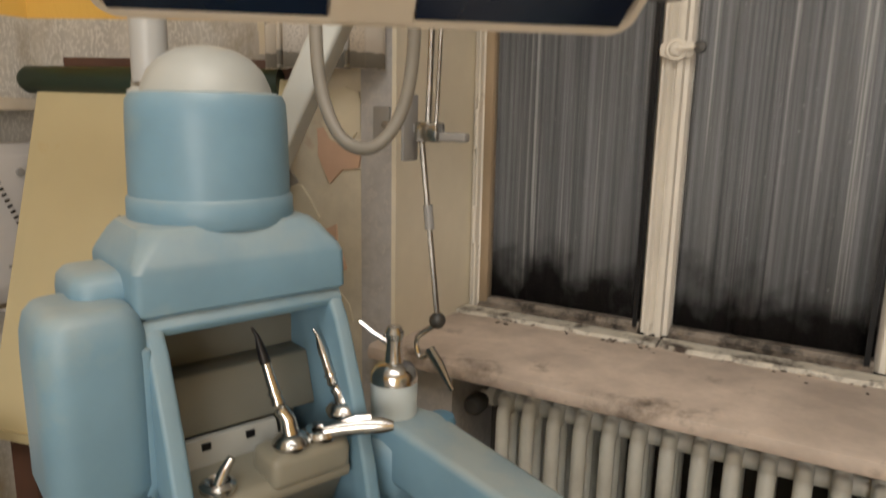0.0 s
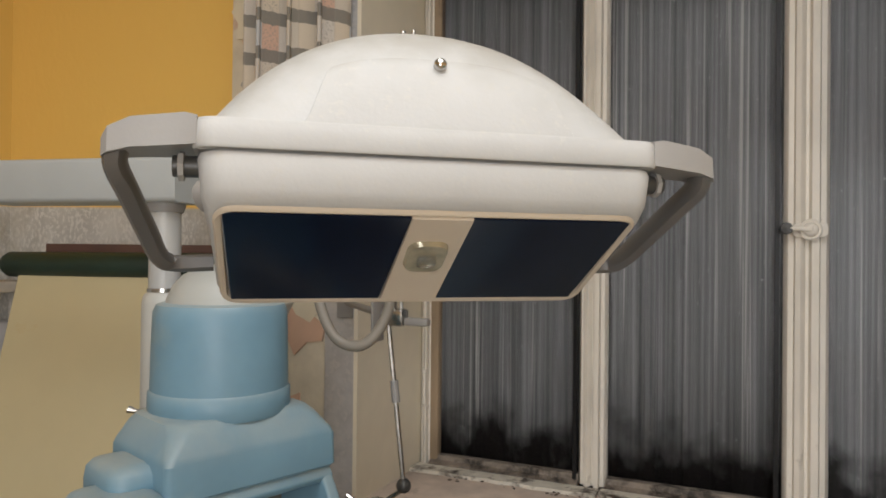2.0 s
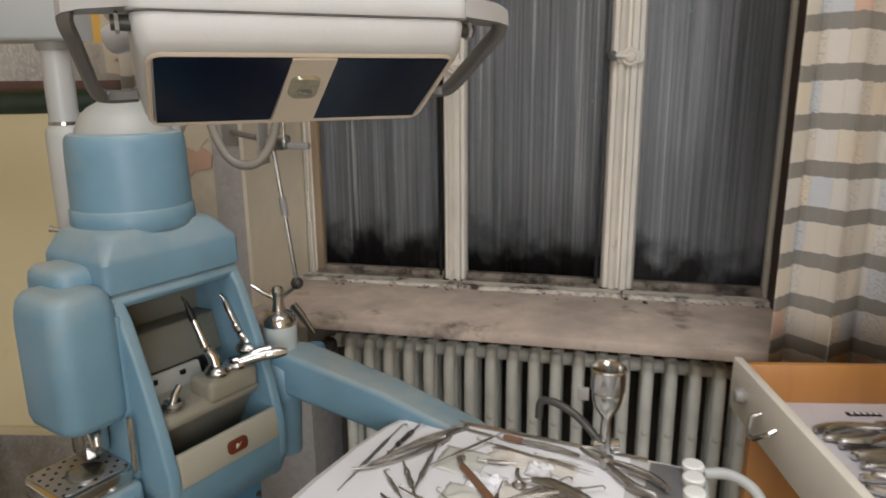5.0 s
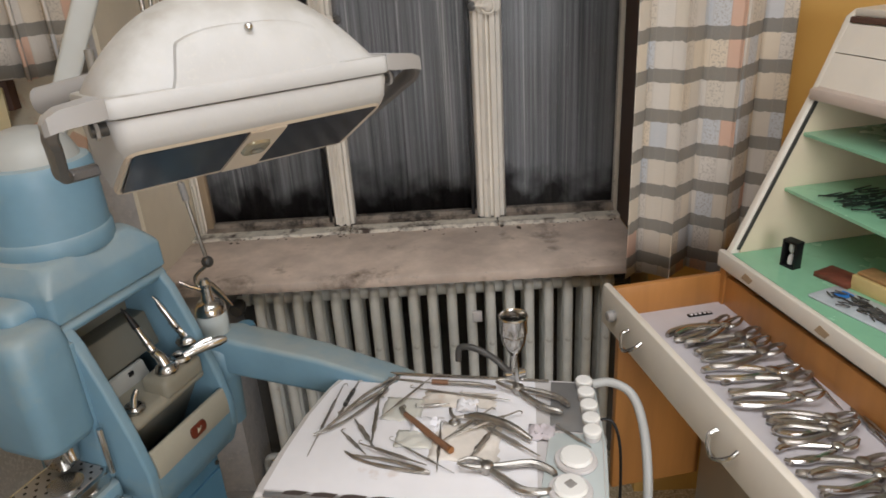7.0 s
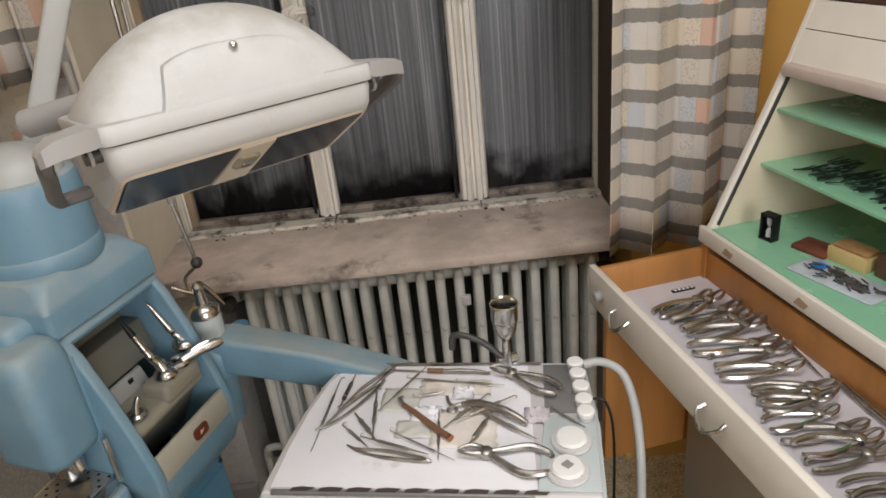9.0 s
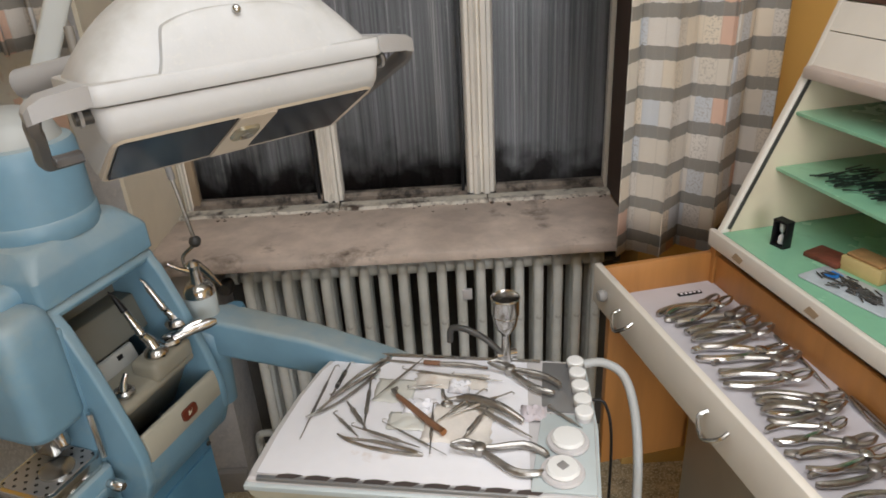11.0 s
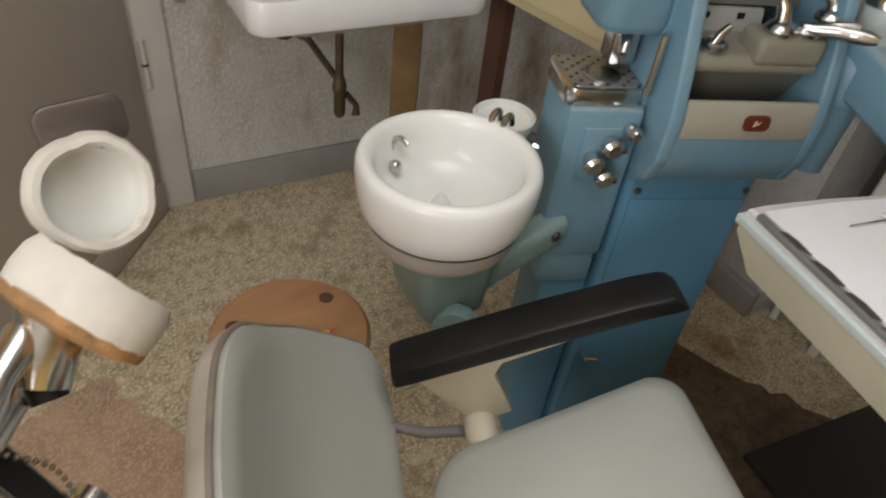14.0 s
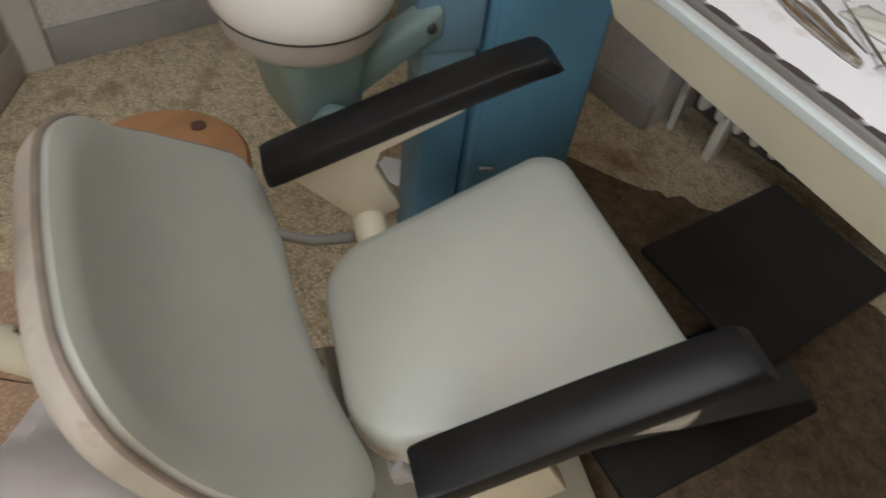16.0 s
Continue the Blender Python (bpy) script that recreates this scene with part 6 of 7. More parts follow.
part("back_wall", box(0.018, CL - 0.018, CD - 0.012, CD, 1.095, 1.63), mat("cream_inner_wall", (0.74, 0.64, 0.48), 0.5, var=0.06, bump=0.04), cb)
part("inner_side", prism([(0.03, 1.105), (CD - 0.012, 1.105), (CD - 0.012, 1.46), (0.178, 1.46)], 0.018, 0.021, "x"), bpy.data.materials["cream_inner_wall"], cb)
part("floor_glass", box(0.019, CL - 0.019, 0.012, CD - 0.012, 1.0955, 1.104), MINT, cb, "mint green base")
part("shelf", box(0.019, CL - 0.019, 0.125, CD - 0.012, 1.246, 1.254, 0.001), MINT, cb, "mint green shelf")
part("shelf", box(0.019, CL - 0.019, 0.152, CD - 0.012, 1.371, 1.379, 0.001), MINT, cb, "mint green shelf")
rollp = [(0.174, 1.478), (0.200, 1.548), (0.222, 1.606)]
for a, b in zip(rollp, rollp[1:]):
    for k in range(1):
        p, q = a, (a[0] + (b[0] - a[0]) * 0.97, a[1] + (b[1] - a[1]) * 0.97)
        part("roll_slat", loft([[(x, *p) for x in (0.018, CL - 0.018)] + [(x, *q) for x in (CL - 0.018, 0.018)], [(x, p[0] + 0.008, p[1] - 0.003) for x in (0.018, CL - 0.018)] + [(x, q[0] + 0.008, q[1] - 0.003) for x in (CL - 0.018, 0.018)]]), CABWHITE, cb)
part("roof", box(0.018, CL - 0.018, 0.232, CD, 1.618, 1.634, 0.003), CABWHITE, cb)
part("roof_strip", box(0.018, CL - 0.018, 0.222, 0.236, 1.606, 1.618, 0.002), WOODRED, cb)
part("roll_grip", box(0.018, CL - 0.018, 0.150, 0.185, 1.452, 1.478, 0.006), mat("pinkish_grip", (0.62, 0.52, 0.46), 0.45, bump=0.04), cb)
# drawer pulled out
dr = thing("drawer", KM, "shallow wooden drawer pulled open, full of dental forceps", "drawer")
DP = -0.275
part("front", box(-0.012, 0.80, DP - 0.018, DP, 0.955, 1.058, 0.005), CABWHITE, dr, "cream painted front")
part("bottom", box(0.0, 0.79, DP, 0.10, 0.962, 0.972), LINER, dr, "pale lined bottom")
part("side", box(-0.010, 0.006, DP, 0.10, 0.965, 1.048, 0.002), WOODORANGE, dr, "orange wood side")
part("side", box(0.78, 0.796, DP, 0.10, 0.965, 1.048, 0.002), WOODORANGE, dr)
part("back", box(0.006, 0.78, 0.005, 0.018, 0.972, 1.046, 0.002), WOODORANGE, dr)
for x in (0.165, 0.515):
    part("pull", tube(arc_pts([(x - 0.03, DP - 0.018, 1.015), (x - 0.03, DP - 0.035, 1.005), (x, DP - 0.045, 0.985), (x + 0.03, DP - 0.035, 1.005), (x + 0.03, DP - 0.018, 1.015)], 4), 0.004, 8), CHROME, dr, "chrome pull")
part("lock_knob", lathe([(0, 0), (0.012, 0), (0.015, 0.008), (0.011, 0.018), (0, 0.02)], 14, m=pose(0.06, DP - 0.018, 1.01, 90)), GREYPL, dr)
lb = thing("label_strip", KM @ pose(0.052, -0.075, 0.9725), "small black name strip with worn white marks", "label strip")
part("strip", box(-0.006, 0.006, -0.03, 0.03, 0, 0.003, 0.001), BLACK, lb)
for k in range(5):
    part("mark_bar", box(-0.003, 0.003, -0.024 + k * 0.011, -0.018 + k * 0.011, 0.003, 0.0034), PAPER, lb)


# ---- things on the instrument table ----
TM = pose(0.105, 0.592, 0, 0, 0, -9.5)
paper = single("paper_sheet", prism([(-0.288, -0.182), (0.19, -0.182), (0.172, 0.176), (-0.232, 0.179), (-0.260, 0.12), (-0.277, 0.03), (-0.286, -0.08)], 0.9446, 0.9458, "z"), PAPER, TM, "white paper sheet spread over the table top", "paper sheet")
random.seed(21)
for k in range(9):
    x = -0.25 + k * 0.052
    single("torn_edge", prism([(x, -0.192), (x + random.uniform(0.03, 0.045), -0.192), (x + 0.046, -0.183), (x + 0.02, -0.181), (x + 0.004, -0.184)], 0.9462, 0.9470, "z"), mat("torn_dark_tape", (0.07, 0.055, 0.05), 0.5, bump=0.1) if "torn_dark_tape" not in bpy.data.materials else bpy.data.materials["torn_dark_tape"], TM, "torn dark scrap along the edge of the paper", "scrap", "torn scraps of the edge")


def crumple(name, x, y, w, d, h, material, label, category, seed):
    """A creased scrap of paper or film."""
    rnd = random.Random(seed)
    bm = bmesh.new()
    n = 9
    grid = [[bm.verts.new((x + w * (i / n - 0.5) + rnd.uniform(-1, 1) * w * 0.03, y + d * (j / n - 0.5) + rnd.uniform(-1, 1) * d * 0.03, 0.9465 + h * rnd.random() * (0.3 if i in (0, n) or j in (0, n) else 1))) for i in range(n + 1)] for j in range(n + 1)]
    for j in range(n):
        for i in range(n):
            bm.faces.new((grid[j][i], grid[j][i + 1], grid[j + 1][i + 1], grid[j + 1][i]))
    ob = single(name, bm, material, TM, label, category, smooth=60)
    md = ob.modifiers.new("thick", "SOLIDIFY")
    md.thickness, md.offset = 0.0006, 0
    return ob


crumple("tissue", -0.03, 0.012, 0.06, 0.05, 0.014, PAPER, "crumpled white tissue among the instruments", "tissue", 1)
crumple("tissue", 0.04, 0.08, 0.045, 0.04, 0.012, PAPER, "crumpled white tissue among the instruments", "tissue", 2)
crumple("tissue", 0.05, -0.03, 0.13, 0.11, 0.005, TISSUE, "beige stained tissue spread under the instruments", "tissue", 3)
crumple("tissue", 0.02, 0.10, 0.15, 0.05, 0.004, TISSUE, "beige stained tissue spread under the instruments", "tissue", 4)
FILM = mat("yellowed_film", (0.66, 0.66, 0.61), 0.3, var=0.1, bump=0.15)
crumple("film_scrap", -0.09, 0.06, 0.08, 0.075, 0.003, FILM, "square of yellowed clear film", "film scrap", 5)
crumple("film_scrap", -0.048, -0.03, 0.075, 0.05, 0.005, FILM, "square of yellowed clear film", "film scrap", 6)
crumple("cotton_pad", 0.19, 0.01, 0.05, 0.045, 0.012, mat("lilac_pad", (0.60, 0.55, 0.58), 0.8, bump=0.2), "pale lilac cotton pad beside the instruments", "cotton pad", 7)

BROWN = mat("brown_handle", (0.20, 0.10, 0.055), 0.4, var=0.3, bump=0.08)


def probe(x0, y0, x1, y1, r=0.0028, lift=0.0, hook=True, material=None, label="slim steel dental probe lying on the paper"):
    """A slim double-ended hand instrument: knurled grip, tapered shanks and a bent working end."""
    a, b = Vector((x0, y0, 0.9475 + r + lift)), Vector((x1, y1, 0.9475 + r + lift))
    d = b - a
    side = Vector((-d.y, d.x, 0)).normalized()
    t = thing("probe", TM, label, "dental probe", "hand instruments")
    part("grip", tube([a + d * 0.25, a + d * 0.28, a + d * 0.70, a + d * 0.74], [r * 0.6, r, r, r * 0.6], 8), material or STEEL, t)
    part("shank", tube([a + d * 0.74, a + d * 0.9, b], [r * 0.55, r * 0.4, r * 0.3], 6), STEEL, t)
    end = [a + d * 0.25, a + d * 0.1, a + d * 0.02]
    if hook:
        end += [a + side * 0.006, a + side * 0.010 + d * 0.03]
    part("tip", tube(end, [r * 0.55, r * 0.45, r * 0.4, r * 0.35, r * 0.25][:len(end)], 6), STEEL, t)
    for k in (0.33, 0.36, 0.62, 0.65):
        part("ring", tube([a + d * k, a + d * (k + 0.012)], r * 1.18, 8), STEEL, t)


def tweezers(x0, y0, x1, y1, w=0.012, lift=0.0):
    """Two sprung blades joined at the back with bent points."""
    a, b = Vector((x0, y0, 0.950 + lift)), Vector((x1, y1, 0.950 + lift))
    d = b - a
    side = Vector((-d.y, d.x, 0)).normalized()
    t = thing("tweezers", TM, "steel dental tweezers with bent points", "tweezers", "hand instruments")
    for s in (-1, 1):
        pts = [b, b - d * 0.15 + side * s * w * 0.35, a + d * 0.45 + side * s * w * 0.6, a + d * 0.15 + side * s * w * 0.2, a + side * 0.008]
        part("blade", tube(arc_pts(pts, 4), [0.0036] * 9 + [0.0026] * 4 + [0.0016] * 4, 6), STEEL, t)
    part("joint", tube([b - d * 0.03, b + d * 0.02], [0.005, 0.003], 8), STEEL, t)


def forceps(m, scale=1.0, lift=0.0, label="chrome dental extraction forceps with curved beaks", spread=1.0, material=None):
    """Two curved handles crossing at a pivot, with short beaks; handles along -x, beaks at +x."""
    t = thing("forceps", m, label, "forceps", "dental forceps")
    q = scale
    for s in (-1, 1):
        pts = [(-0.098 * q, s * 0.010 * q * spread, 0.007), (-0.090 * q, s * 0.015 * q * spread, 0.0075), (-0.06 * q, s * 0.019 * q * spread, 0.008), (-0.02 * q, s * 0.010 * q, 0.009), (0.0, s * 0.002 * q, 0.010)]
        ap = arc_pts(pts, 4)
        n = len(ap)
        part("handle", tube(ap, [0.0038 * q + 0.0022 * q * math.sin(math.pi * min(1, k / (n - 1) * 1.1)) for k in range(n)], 8), material or STEEL, t)
        bp = arc_pts([(0.0, -s * 0.003 * q, 0.010), (0.015 * q, -s * 0.008 * q, 0.012), (0.03 * q, -s * 0.008 * q + 0.004, 0.015), (0.042 * q, -s * 0.002 * q + 0.010, 0.016)], 4)
        part("beak", tube(bp, [0.0055 * q - 0.0032 * q * k / (len(bp) - 1) for k in range(len(bp))], 8), material or STEEL, t)
    part("pivot", lathe([(0, 0.001), (0.009 * q, 0.001), (0.010 * q, 0.005), (0.010 * q, 0.016), (0.006 * q, 0.019), (0, 0.019)], 14), material or STEEL, t)
    return t


def lay(x0, y0, x1, y1, z, base):
    """Pose for a forceps whose handles start at the first point and beaks end at the second."""
    a = math.degrees(math.atan2(y1 - y0, x1 - x0))
    ln = math.hypot(x1 - x0, y1 - y0)
    f = 0.70
    return base @ pose(x0 + (x1 - x0) * f, y0 + (y1 - y0) * f, z, 0, 0, a), ln / 0.142


probe(-0.236, 0.135, -0.237, -0.097)
probe(-0.205, 0.146, -0.214, 0.020, 0.0042, material=DARKPL, label="dark-handled steel dental instrument")
tweezers(-0.212, 0.030, -0.125, 0.169, 0.014)
tweezers(-0.237, -0.045, -0.136, 0.116, 0.018, 0.004)
probe(-0.145, 0.088, -0.123, -0.065, 0.0040, 0.003)
probe(-0.178, 0.015, -0.117, -0.065, 0.0045, material=STEEL, hook=False)
probe(-0.196, -0.020, -0.129, -0.083, 0.0032)
tweezers(-0.172, -0.086, -0.005, -0.119, 0.014)
probe(-0.150, -0.060, -0.009, -0.108, 0.0030, 0.006)
probe(-0.096, -0.039, 0.042, -0.120, 0.0018, 0.004)
probe(-0.004, 0.020, 0.011, -0.120, 0.0030, 0.004)
probe(-0.038, 0.180, -0.129, 0.010, 0.0022, 0.008)
probe(-0.063, 0.061, 0.004, 0.078, 0.0032, 0.003)
probe(0.092, 0.071, 0.010, -0.035, 0.0034, 0.004)
probe(0.148, 0.060, 0.030, -0.022, 0.0034, 0.008)
probe(0.215, 0.025, 0.280, -0.031, 0.0030, 0.004)
probe(-0.19, 0.165, -0.02, 0.150, 0.0024)
probe(0.02, 0.112, 0.125, 0.098, 0.0026, 0.004)
probe(-0.09, 0.128, 0.06, 0.105, 0.0024, 0.003)
elev = thing("elevator", TM, "broad tarnished steel elevator with a fluted handle", "elevator", "hand instruments")
part("handle", tube(arc_pts([(0.04, 0.035, 0.957), (0.075, 0.028, 0.963), (0.13, 0.004, 0.964), (0.172, -0.022, 0.956)], 5), [0.004, 0.005, 0.006, 0.007, 0.008] + [0.0085] * 6 + [0.008, 0.0075, 0.007, 0.006, 0.005], 10), STEEL, elev)
part("hook", tube(arc_pts([(0.04, 0.035, 0.957), (0.022, 0.032, 0.955), (0.012, 0.045, 0.955), (0.008, 0.062, 0.953)], 4), 0.0035, 8), STEEL, elev)
part("ring", lathe([(0.008, -0.002), (0.012, 0.0), (0.008, 0.002), (0.006, 0.0), (0.008, -0.002)], 18, m=pose(0.022, 0.022, 0.952)), STEEL, elev)
probe(0.054, 0.029, 0.189, -0.065, 0.0042, 0.004, False)
bh = thing("scaler", TM, "scaler with a thick brown stained handle", "scaler", "hand instruments")
part("handle", tube([(-0.078, 0.032, 0.957), (-0.05, 0.006, 0.957), (0.0, -0.042, 0.957), (0.026, -0.062, 0.956)], [0.005, 0.0062, 0.0068, 0.0065], 10), BROWN, bh)
part("head", tube([(-0.078, 0.032, 0.957), (-0.09, 0.05, 0.957), (-0.084, 0.058, 0.956)], [0.004, 0.0055, 0.004], 8), STEEL, bh)
part("cap", tube([(0.024, -0.060, 0.956), (0.029, -0.065, 0.956)], 0.0068, 10), mat("copper_cap", (0.45, 0.22, 0.10), 0.3, 0.9, bump=0.03), bh)
m, s = lay(0.215, -0.128, 0.048, -0.094, 0.948, TM)
forceps(m, s, 0, "steel pliers with long bowed handles lying open", 1.5)
probe(0.104, 0.010, 0.060, -0.095, 0.0045, 0.006, False)
m, s = lay(0.236, 0.075, 0.098, 0.155, 0.950, TM)
forceps(m, s, 0, "tarnished brown extraction forceps lying under the funnel")
hp = thing("dental_handpiece", TM, "slim steel dental handpiece with a wooden section", "handpiece", "hand instruments")
part("body", tube([(-0.01, 0.150, 0.954), (0.03, 0.149, 0.954), (0.06, 0.147, 0.954), (0.092, 0.140, 0.954)], [0.004, 0.0055, 0.0045, 0.003], 10), STEEL, hp)
part("sleeve", tube([(-0.045, 0.151, 0.954), (-0.010, 0.150, 0.954)], 0.0055, 10), BROWN, hp)

# white pots along the end and the two lidded discs
for k, (x, y) in enumerate(((0.272, 0.160), (0.275, 0.122), (0.279, 0.080), (0.282, 0.038), (0.283, -0.002))):
    t = thing("pot", TM @ pose(x, y, 0.947 if y > 0.012 else 0.950), "small white plastic pot with a screw lid", "pot", "row of white pots")
    part("base", lathe([(0, 0), (0.014, 0), (0.0155, 0.003), (0.0155, 0.012), (0, 0.012)], 20), PLASTWHITE, t)
    part("lid", lathe([(0, 0.012), (0.017, 0.012), (0.0175, 0.014), (0.0172, 0.021), (0.015, 0.023), (0, 0.0235)], 20), PORCELAIN, t)
for x, y, sq in ((0.252, -0.068, False), (0.242, -0.143, True)):
    t = thing("round_jar", TM @ pose(x, y, 0.950), "flat round white jar lid let into the table end", "jar", "round jars")
    part("collar", lathe([(0, 0), (0.036, 0), (0.038, 0.004), (0.036, 0.008), (0, 0.008)], 36), PLASTWHITE, t)
    part("lid", lathe([(0, 0.008), (0.028, 0.008), (0.030, 0.012), (0.026, 0.017), (0.010, 0.018), (0, 0.018)], 12), PORCELAIN, t)
    if sq:
        part("square_mark", box(-0.008, 0.008, -0.008, 0.008, 0.018, 0.0195, 0.001, m=pose(0, 0, 0, 0, 0, 45)), GREYPL, t, "grey square boss")
wsh = single("washer", lathe([(0.003, 0.0), (0.008, 0.0), (0.008, 0.002), (0.003, 0.002), (0.003, 0.0)], 16), PLASTWHITE, TM @ pose(0.222, 0.008, 0.9475), "small white plastic ring on the table", "washer")
# chrome funnel on a stem with its black hose
fn = thing("funnel", TM @ pose(0.128, 0.178, 0), "chrome burner cup on a stem with a dark bent tube", "funnel")
part("stem", tube([(0, 0, 0.945), (0, 0, 1.02)], [0.012, 0.008], 14), CHROME, fn)
part("bulb", lathe([(0.008, 1.012), (0.011, 1.018), (0.018, 1.028), (0.0235, 1.040), (0.0262, 1.054), (0.0265, 1.062), (0.024, 1.064)], 28), CHROME, fn)
part("ring", lathe([(0.0255, 1.062), (0.029, 1.066), (0.029, 1.10), (0.031, 1.103), (0.029, 1.106), (0.027, 1.103), (0.027, 1.066)], 28), CHROME, fn)
part("clamp", tube([(-0.02, -0.01, 0.965), (0.02, 0.012, 0.962)], [0.008, 0.010], 12), CHROME, fn)
part("bent_tube", tube(arc_pts([(-0.008, -0.004, 0.968), (-0.04, -0.002, 1.0), (-0.075, 0.003, 1.018), (-0.105, 0.008, 1.022), (-0.118, 0.010, 1.012), (-0.120, 0.010, 0.985)], 5), 0.007, 10), mat("dark_tube", (0.055, 0.053, 0.05), 0.35, bump=0.03), fn)
hz = thing("suction_hose", TM, "pale grey hose looping down beside the table", "hose")
part("hose", tube(arc_pts([(0.285, 0.185, 0.940), (0.33, 0.188, 0.945), (0.372, 0.165, 0.93), (0.392, 0.11, 0.88), (0.398, 0.05, 0.78), (0.395, 0.02, 0.62), (0.385, 0.02, 0.40), (0.37, 0.03, 0.15), (0.36, 0.04, 0.012)], 7), 0.0095, 12), HOSEWHITE, hz)
hz2 = thing("cable", TM, "thin black cable hanging beside the table", "cable")
part("cable", tube(arc_pts([(0.29, 0.08, 0.93), (0.33, 0.08, 0.92), (0.345, 0.06, 0.80), (0.34, 0.05, 0.40), (0.33, 0.05, 0.01)], 7), 0.003, 8), BLACK, hz2)

# ---- forceps in the drawer ----
random.seed(9)
rows = ((0.139, -0.197, 0.110, -0.031), (0.160, -0.185, 0.135, -0.015), (0.192, -0.179, 0.175, 0.002), (0.222, -0.178, 0.214, 0.0), (0.255, -0.180, 0.262, 0.0),
        (0.285, -0.201, 0.331, -0.015), (0.335, -0.184, 0.357, -0.007), (0.383, -0.202, 0.424, -0.035), (0.438, -0.169, 0.490, -0.02), (0.462, -0.172, 0.508, -0.03), (0.492, -0.187, 0.521, -0.05),
        (0.534, -0.205, 0.548, -0.062), (0.565, -0.205, 0.597, -0.045), (0.607, -0.200, 0.630, -0.05), (0.640, -0.205, 0.654, -0.056), (0.695, -0.19, 0.705, -0.06), (0.735, -0.20, 0.745, -0.05))
for i, (x0, y0, x1, y1) in enumerate(rows):
    m, s = lay(x0, y0, x1, y1, 0.9735 + (0.007 if i % 3 == 1 else 0.0), KM)
    forceps(m @ pose(0, 0, 0, random.uniform(-4, 4), 0, 0), s, 0, "chrome dental extraction forceps with curved beaks", random.uniform(0.7, 1.25), CHROME if i % 2 else STEEL)
for x0, y0, x1, y1 in ((0.268, -0.006, 0.344, -0.012), (0.340, -0.008, 0.454, -0.022), (0.454, -0.005, 0.568, -0.02), (0.48, 0.0, 0.66, -0.012), (0.55, -0.014, 0.70, -0.02)):
    a, b = Vector((x0, y0, 0.979)), Vector((x1, y1, 0.979))
    t = thing("probe", KM, "slim steel dental probe at the back of the drawer", "dental probe", "hand instruments")
    part("grip", tube([a, a.lerp(b, 0.1), a.lerp(b, 0.6)], [0.003, 0.0045, 0.0042], 8), CHROME, t)
    part("shank", tube([a.lerp(b, 0.6), b], [0.003, 0.0012], 6), CHROME, t)

# ---- things in the cabinet ----
bx = thing("sand_timer", KM @ pose(0.118, 0.092, 1.104, 0, 0, 12), "small black-framed sand timer standing on the mint base", "sand timer")
part("frame_side", box(-0.018, -0.014, -0.012, 0.012, 0, 0.062, 0.001), BLACK, bx)
part("frame_side", box(0.014, 0.018, -0.012, 0.012, 0, 0.062, 0.001), BLACK, bx)
part("frame_back", box(-0.014, 0.014, 0.009, 0.012, 0.003, 0.059), BLACK, bx)
part("frame_end", box(-0.018, 0.018, -0.012, 0.012, -0.0, 0.004), BLACK, bx)
part("frame_end", box(-0.018, 0.018, -0.012, 0.012, 0.058, 0.063), BLACK, bx)
part("glass", lathe([(0.002, 0.006), (0.007, 0.007), (0.007, 0.022), (0.0015, 0.031), (0.007, 0.040), (0.007, 0.055), (0.002, 0.056)], 14), PLASTWHITE, bx, "white sand glass")
yb = thing("bur_box", KM @ pose(0.285, 0.172, 1.104, 0, 0, 10), "open pale yellow box of rusty burs", "box")
part("tray", box(-0.045, 0.045, -0.028, 0.028, 0, 0.032, 0.002), mat("pale_yellow_card", (0.60, 0.46, 0.20), 0.6, bump=0.08), yb)
part("contents", box(-0.040, 0.040, -0.023, 0.023, 0.032, 0.040, 0.004), RUSTY, yb)
br = single("tray_of_burs", box(-0.04, 0.04, -0.03, 0.03, 0, 0.012, 0.003), mat("red_brown_tray", (0.16, 0.045, 0.025), 0.6, var=0.4, scale=40, bump=0.4), KM @ pose(0.205, 0.145, 1.104, 0, 0, 15), "shallow red-brown tray of burs on the mint base", "tray")
bb = single("brown_box", box(-0.06, 0.06, -0.03, 0.03, 0, 0.05, 0.003), mat("brown_card", (0.14, 0.075, 0.04), 0.7, var=0.3, bump=0.15), KM @ pose(0.40, 0.20, 1.104, 0, 0, 4), "dark brown cardboard box on the mint base", "box")
bag = thing("plastic_bag", KM @ pose(0.335, 0.095, 1.105, 0, 0, 12), "clear plastic bag of dark burs lying flat", "plastic bag")
part("film", prism(rrect(0.19, 0.085, 0.008, 3), 0, 0.003, "z", 0.001), mat("cloudy_film", (0.50, 0.54, 0.58), 0.2, var=0.15, scale=30, bump=0.3, bscale=40), bag)
part("blue_tag", box(-0.07, -0.045, 0.0, 0.03, 0.0032, 0.005), BLUELABEL, bag)
random.seed(4)
bm = bmesh.new()
for k in range(70):
    x, y, a = random.gauss(0.0, 0.035), random.gauss(-0.002, 0.014), random.uniform(-0.7, 0.7)
    join(bm, tube([(x - 0.012 * math.cos(a), y - 0.012 * math.sin(a), 0.005 + 0.004 * random.random()), (x + 0.012 * math.cos(a), y + 0.012 * math.sin(a), 0.005 + 0.004 * random.random())], 0.0015, 5))
part("burs", bm, DARKPL, bag, "heap of dark burs")
bm = bmesh.new()
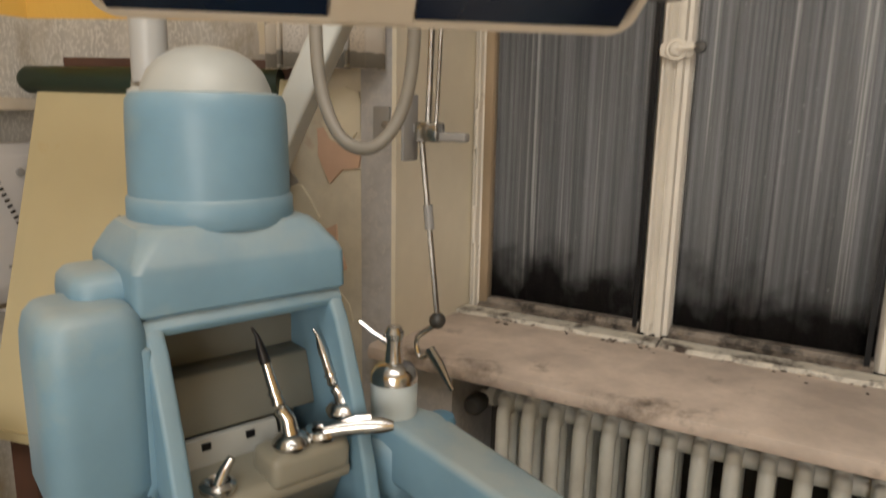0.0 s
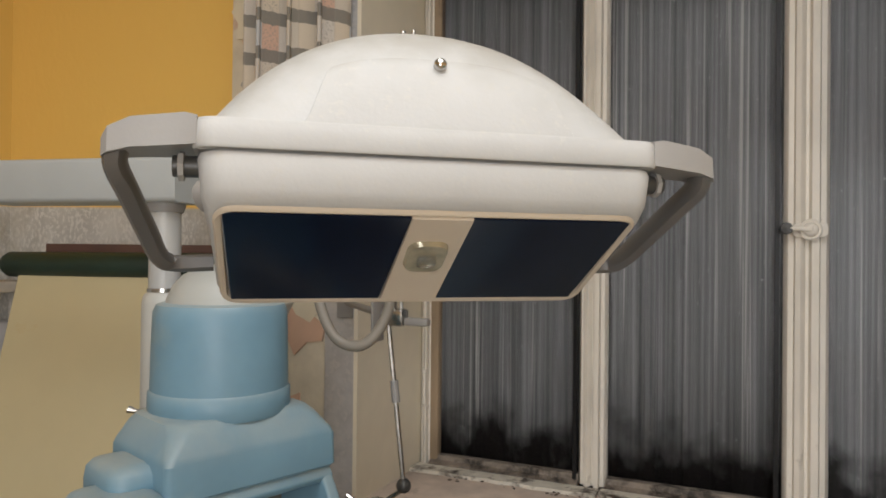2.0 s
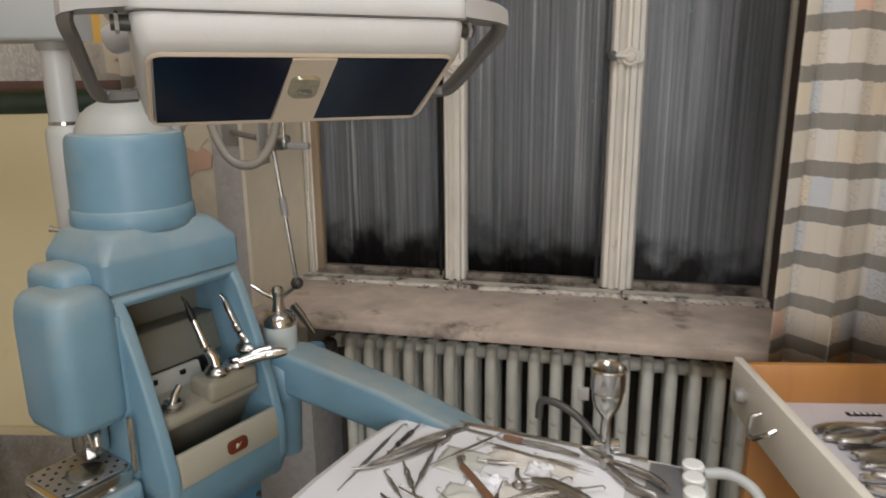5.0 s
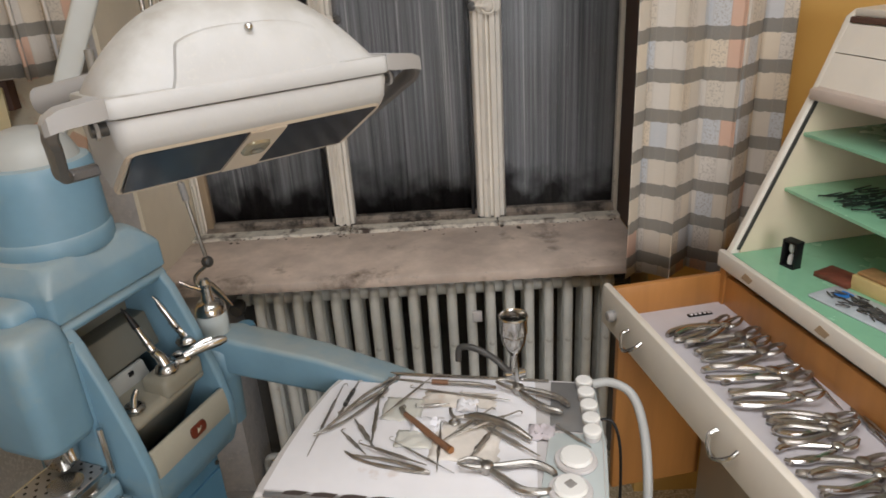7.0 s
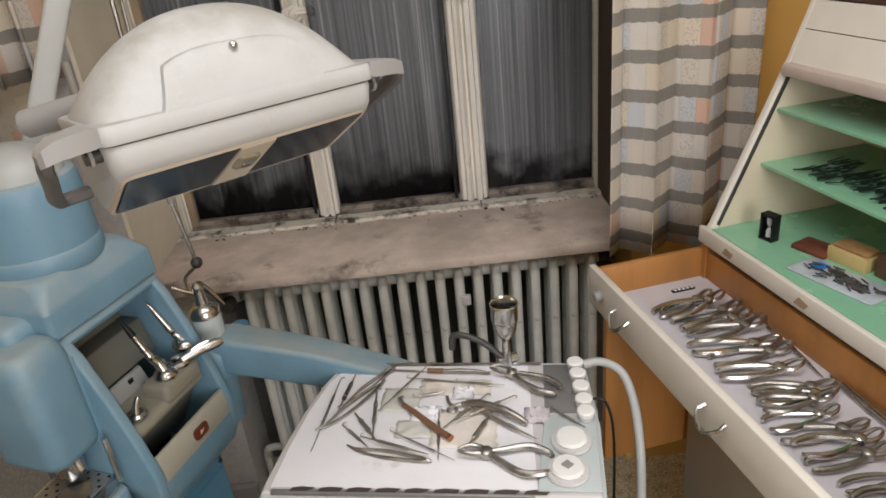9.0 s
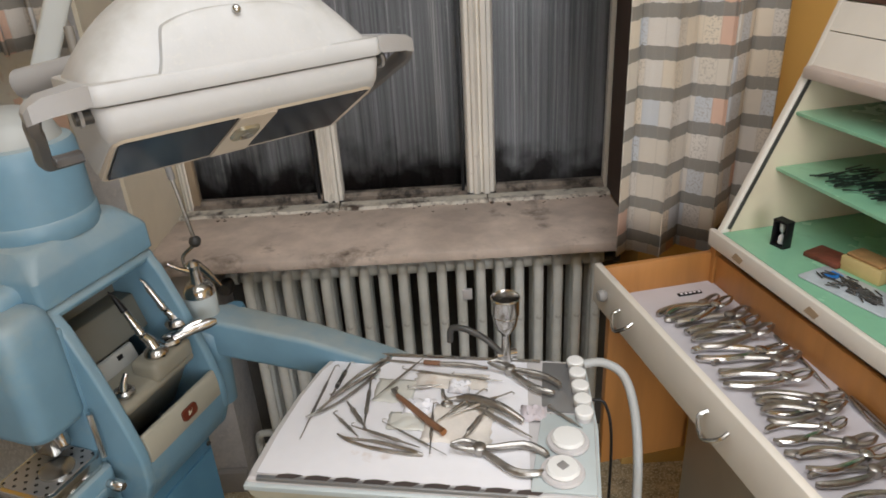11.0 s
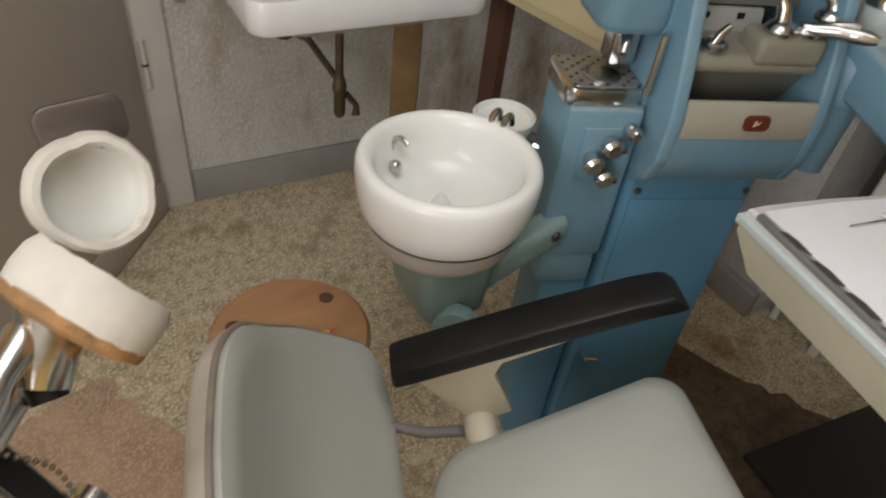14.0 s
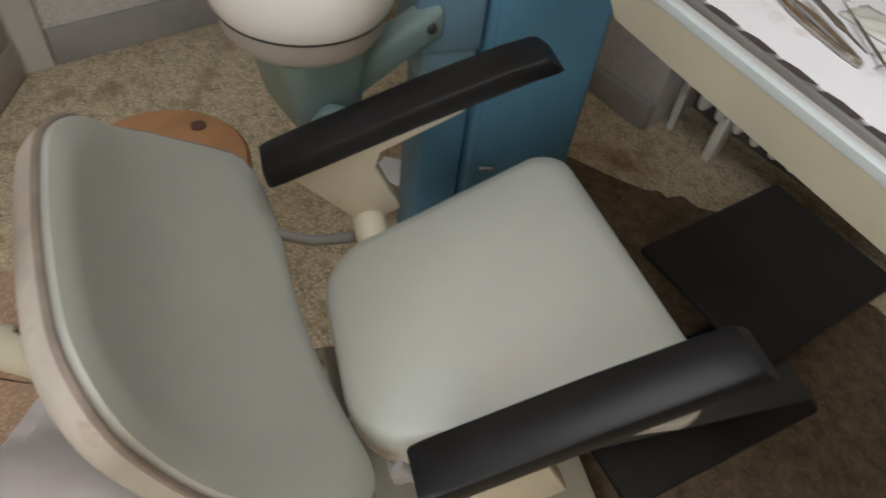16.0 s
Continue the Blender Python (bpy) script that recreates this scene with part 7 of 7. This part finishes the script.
for k in range(150):
    x, y, a = random.uniform(0.10, 0.46), random.uniform(0.145, 0.25), random.gauss(1.25, 0.35)
    z = 1.256 + 0.010 * random.random()
    join(bm, tube([(x, y, z), (x + 0.045 * math.cos(a) * 0.6, y + 0.045 * math.sin(a), z + 0.003)], [0.0022, 0.0012], 5))
single("burs", bm, mat("green_black_burs", (0.03, 0.045, 0.035), 0.35, 0.5, var=0.4, bump=0.05), KM, "heap of dark thin burs and files on the mint shelf", "dental burs", kind="stuff")

# ---- on the floor ----
single("paper_scrap", prism([(-0.07, -0.04), (0.06, -0.05), (0.08, 0.03), (-0.01, 0.05), (-0.06, 0.04)], 0.002, 0.004, "z"), PAPER, pose(-0.83, 0.62, 0, 0, 0, 30), "torn white paper lying on the floor", "paper scrap")
bm = bmesh.new()
rnd = random.Random(12)
n = 14
crease = [[rnd.random() for _ in range(n + 1)] for _ in range(n + 1)]
grid = [[bm.verts.new((0.40 * (i / n - 0.5) + 0.012 * crease[i][j], 0.27 * (j / n - 0.5) * (1 - 0.35 * i / n) + 0.010 * crease[j][i], 0.004 + 0.045 * abs(math.sin(2.1 * i / n + 3.2 * j / n)) * abs(math.sin(3.6 * i / n - 1.7 * j / n + 0.6)) + 0.010 * crease[i][j])) for i in range(n + 1)] for j in range(n + 1)]
for j in range(n):
    for i in range(n):
        bm.faces.new((grid[j][i], grid[j][i + 1], grid[j + 1][i + 1], grid[j + 1][i]))
bmesh.ops.solidify(bm, geom=bm.faces[:], thickness=0.0012)
single("cloth_scrap", bm, mat("pale_lilac_paper", (0.82, 0.79, 0.80), 0.5, var=0.08, scale=8, bump=0.2), pose(-0.45, -0.30, 0, 0, 0, 32), "crumpled pale sheet lying on the floor behind the chair", "sheet", smooth=35)
rust = single("rust_patch", prism([((0.40 + 0.03 * math.sin(11 * a) + random.uniform(-0.03, 0.03)) * math.cos(a) * (1 + 0.18 * math.sin(3 * a + 1)), (0.30 + random.uniform(-0.03, 0.03)) * math.sin(a) * (1 + 0.2 * math.cos(4 * a))) for a in [k * 0.0698 for k in range(90)]], 0.0005, 0.002, "z"),
              mat("rusty_floor_dirt", (0.40, 0.27, 0.18), 0.85, var=0.3, scale=8, bump=0.5, bscale=90, speck=(0.50, 0.36, 0.26), speck_scale=150, speck_at=0.5), pose(-0.72, -0.50, 0, 0, 0, 0), "rust-coloured dirt spread over the floor covering", "dirt patch", kind="structure")

chain = thing("chain", pose(-0.234, -0.28, 0), "thin dark metal chain hanging beside the backrest", "chain")
links = [(0.002 * math.sin(k * 1.7), 0.002 * math.cos(k * 2.3), 0.655 - k * 0.0135) for k in range(15)]
for k, (x, y, z) in enumerate(links[:-1]):
    part("link", lathe([(0, 0), (0.0035, 0.002), (0.0042, 0.006), (0.0035, 0.010), (0, 0.0125)], 8, m=pose(x, y, z - 0.0125)), STEEL, chain)
part("cord", tube([(0.0, 0.0, 0.70), (0.0, 0.0, 0.60), (0.0, 0.0, 0.47)], 0.0012, 6), DARKPL, chain)
part("end_piece", lathe([(0, 0.44), (0.006, 0.446), (0.009, 0.460), (0.003, 0.474), (0, 0.475)], 10), DARKPL, chain, "dark end piece")
# brown stain with the table's shade painted into its colour
stain_shade_ring = [((0.66 + 0.05 * math.sin(7 * a) + random.uniform(-0.02, 0.02)) * math.cos(a) * (1 + 0.12 * math.sin(3 * a)), (0.46 + random.uniform(-0.02, 0.02)) * math.sin(a) * (1 + 0.12 * math.cos(4 * a))) for a in [k * 0.0698 for k in range(90)]]
single("floor_stain_shade", prism(stain_shade_ring, 0.0004, 0.0016, "z"), mat("brown_shaded_floor", (0.125, 0.086, 0.050), 0.85, var=0.5, scale=30, bump=0.6, bscale=110, speck=(0.16, 0.12, 0.075), speck_scale=95, speck_at=0.57, stain=(0.05, 0.033, 0.02), stain_scale=3, stain_at=0.55),
       pose(0.06, 0.90, 0), "dark brown floor stain with the shade under the table painted in", "dirt patch", kind="structure")
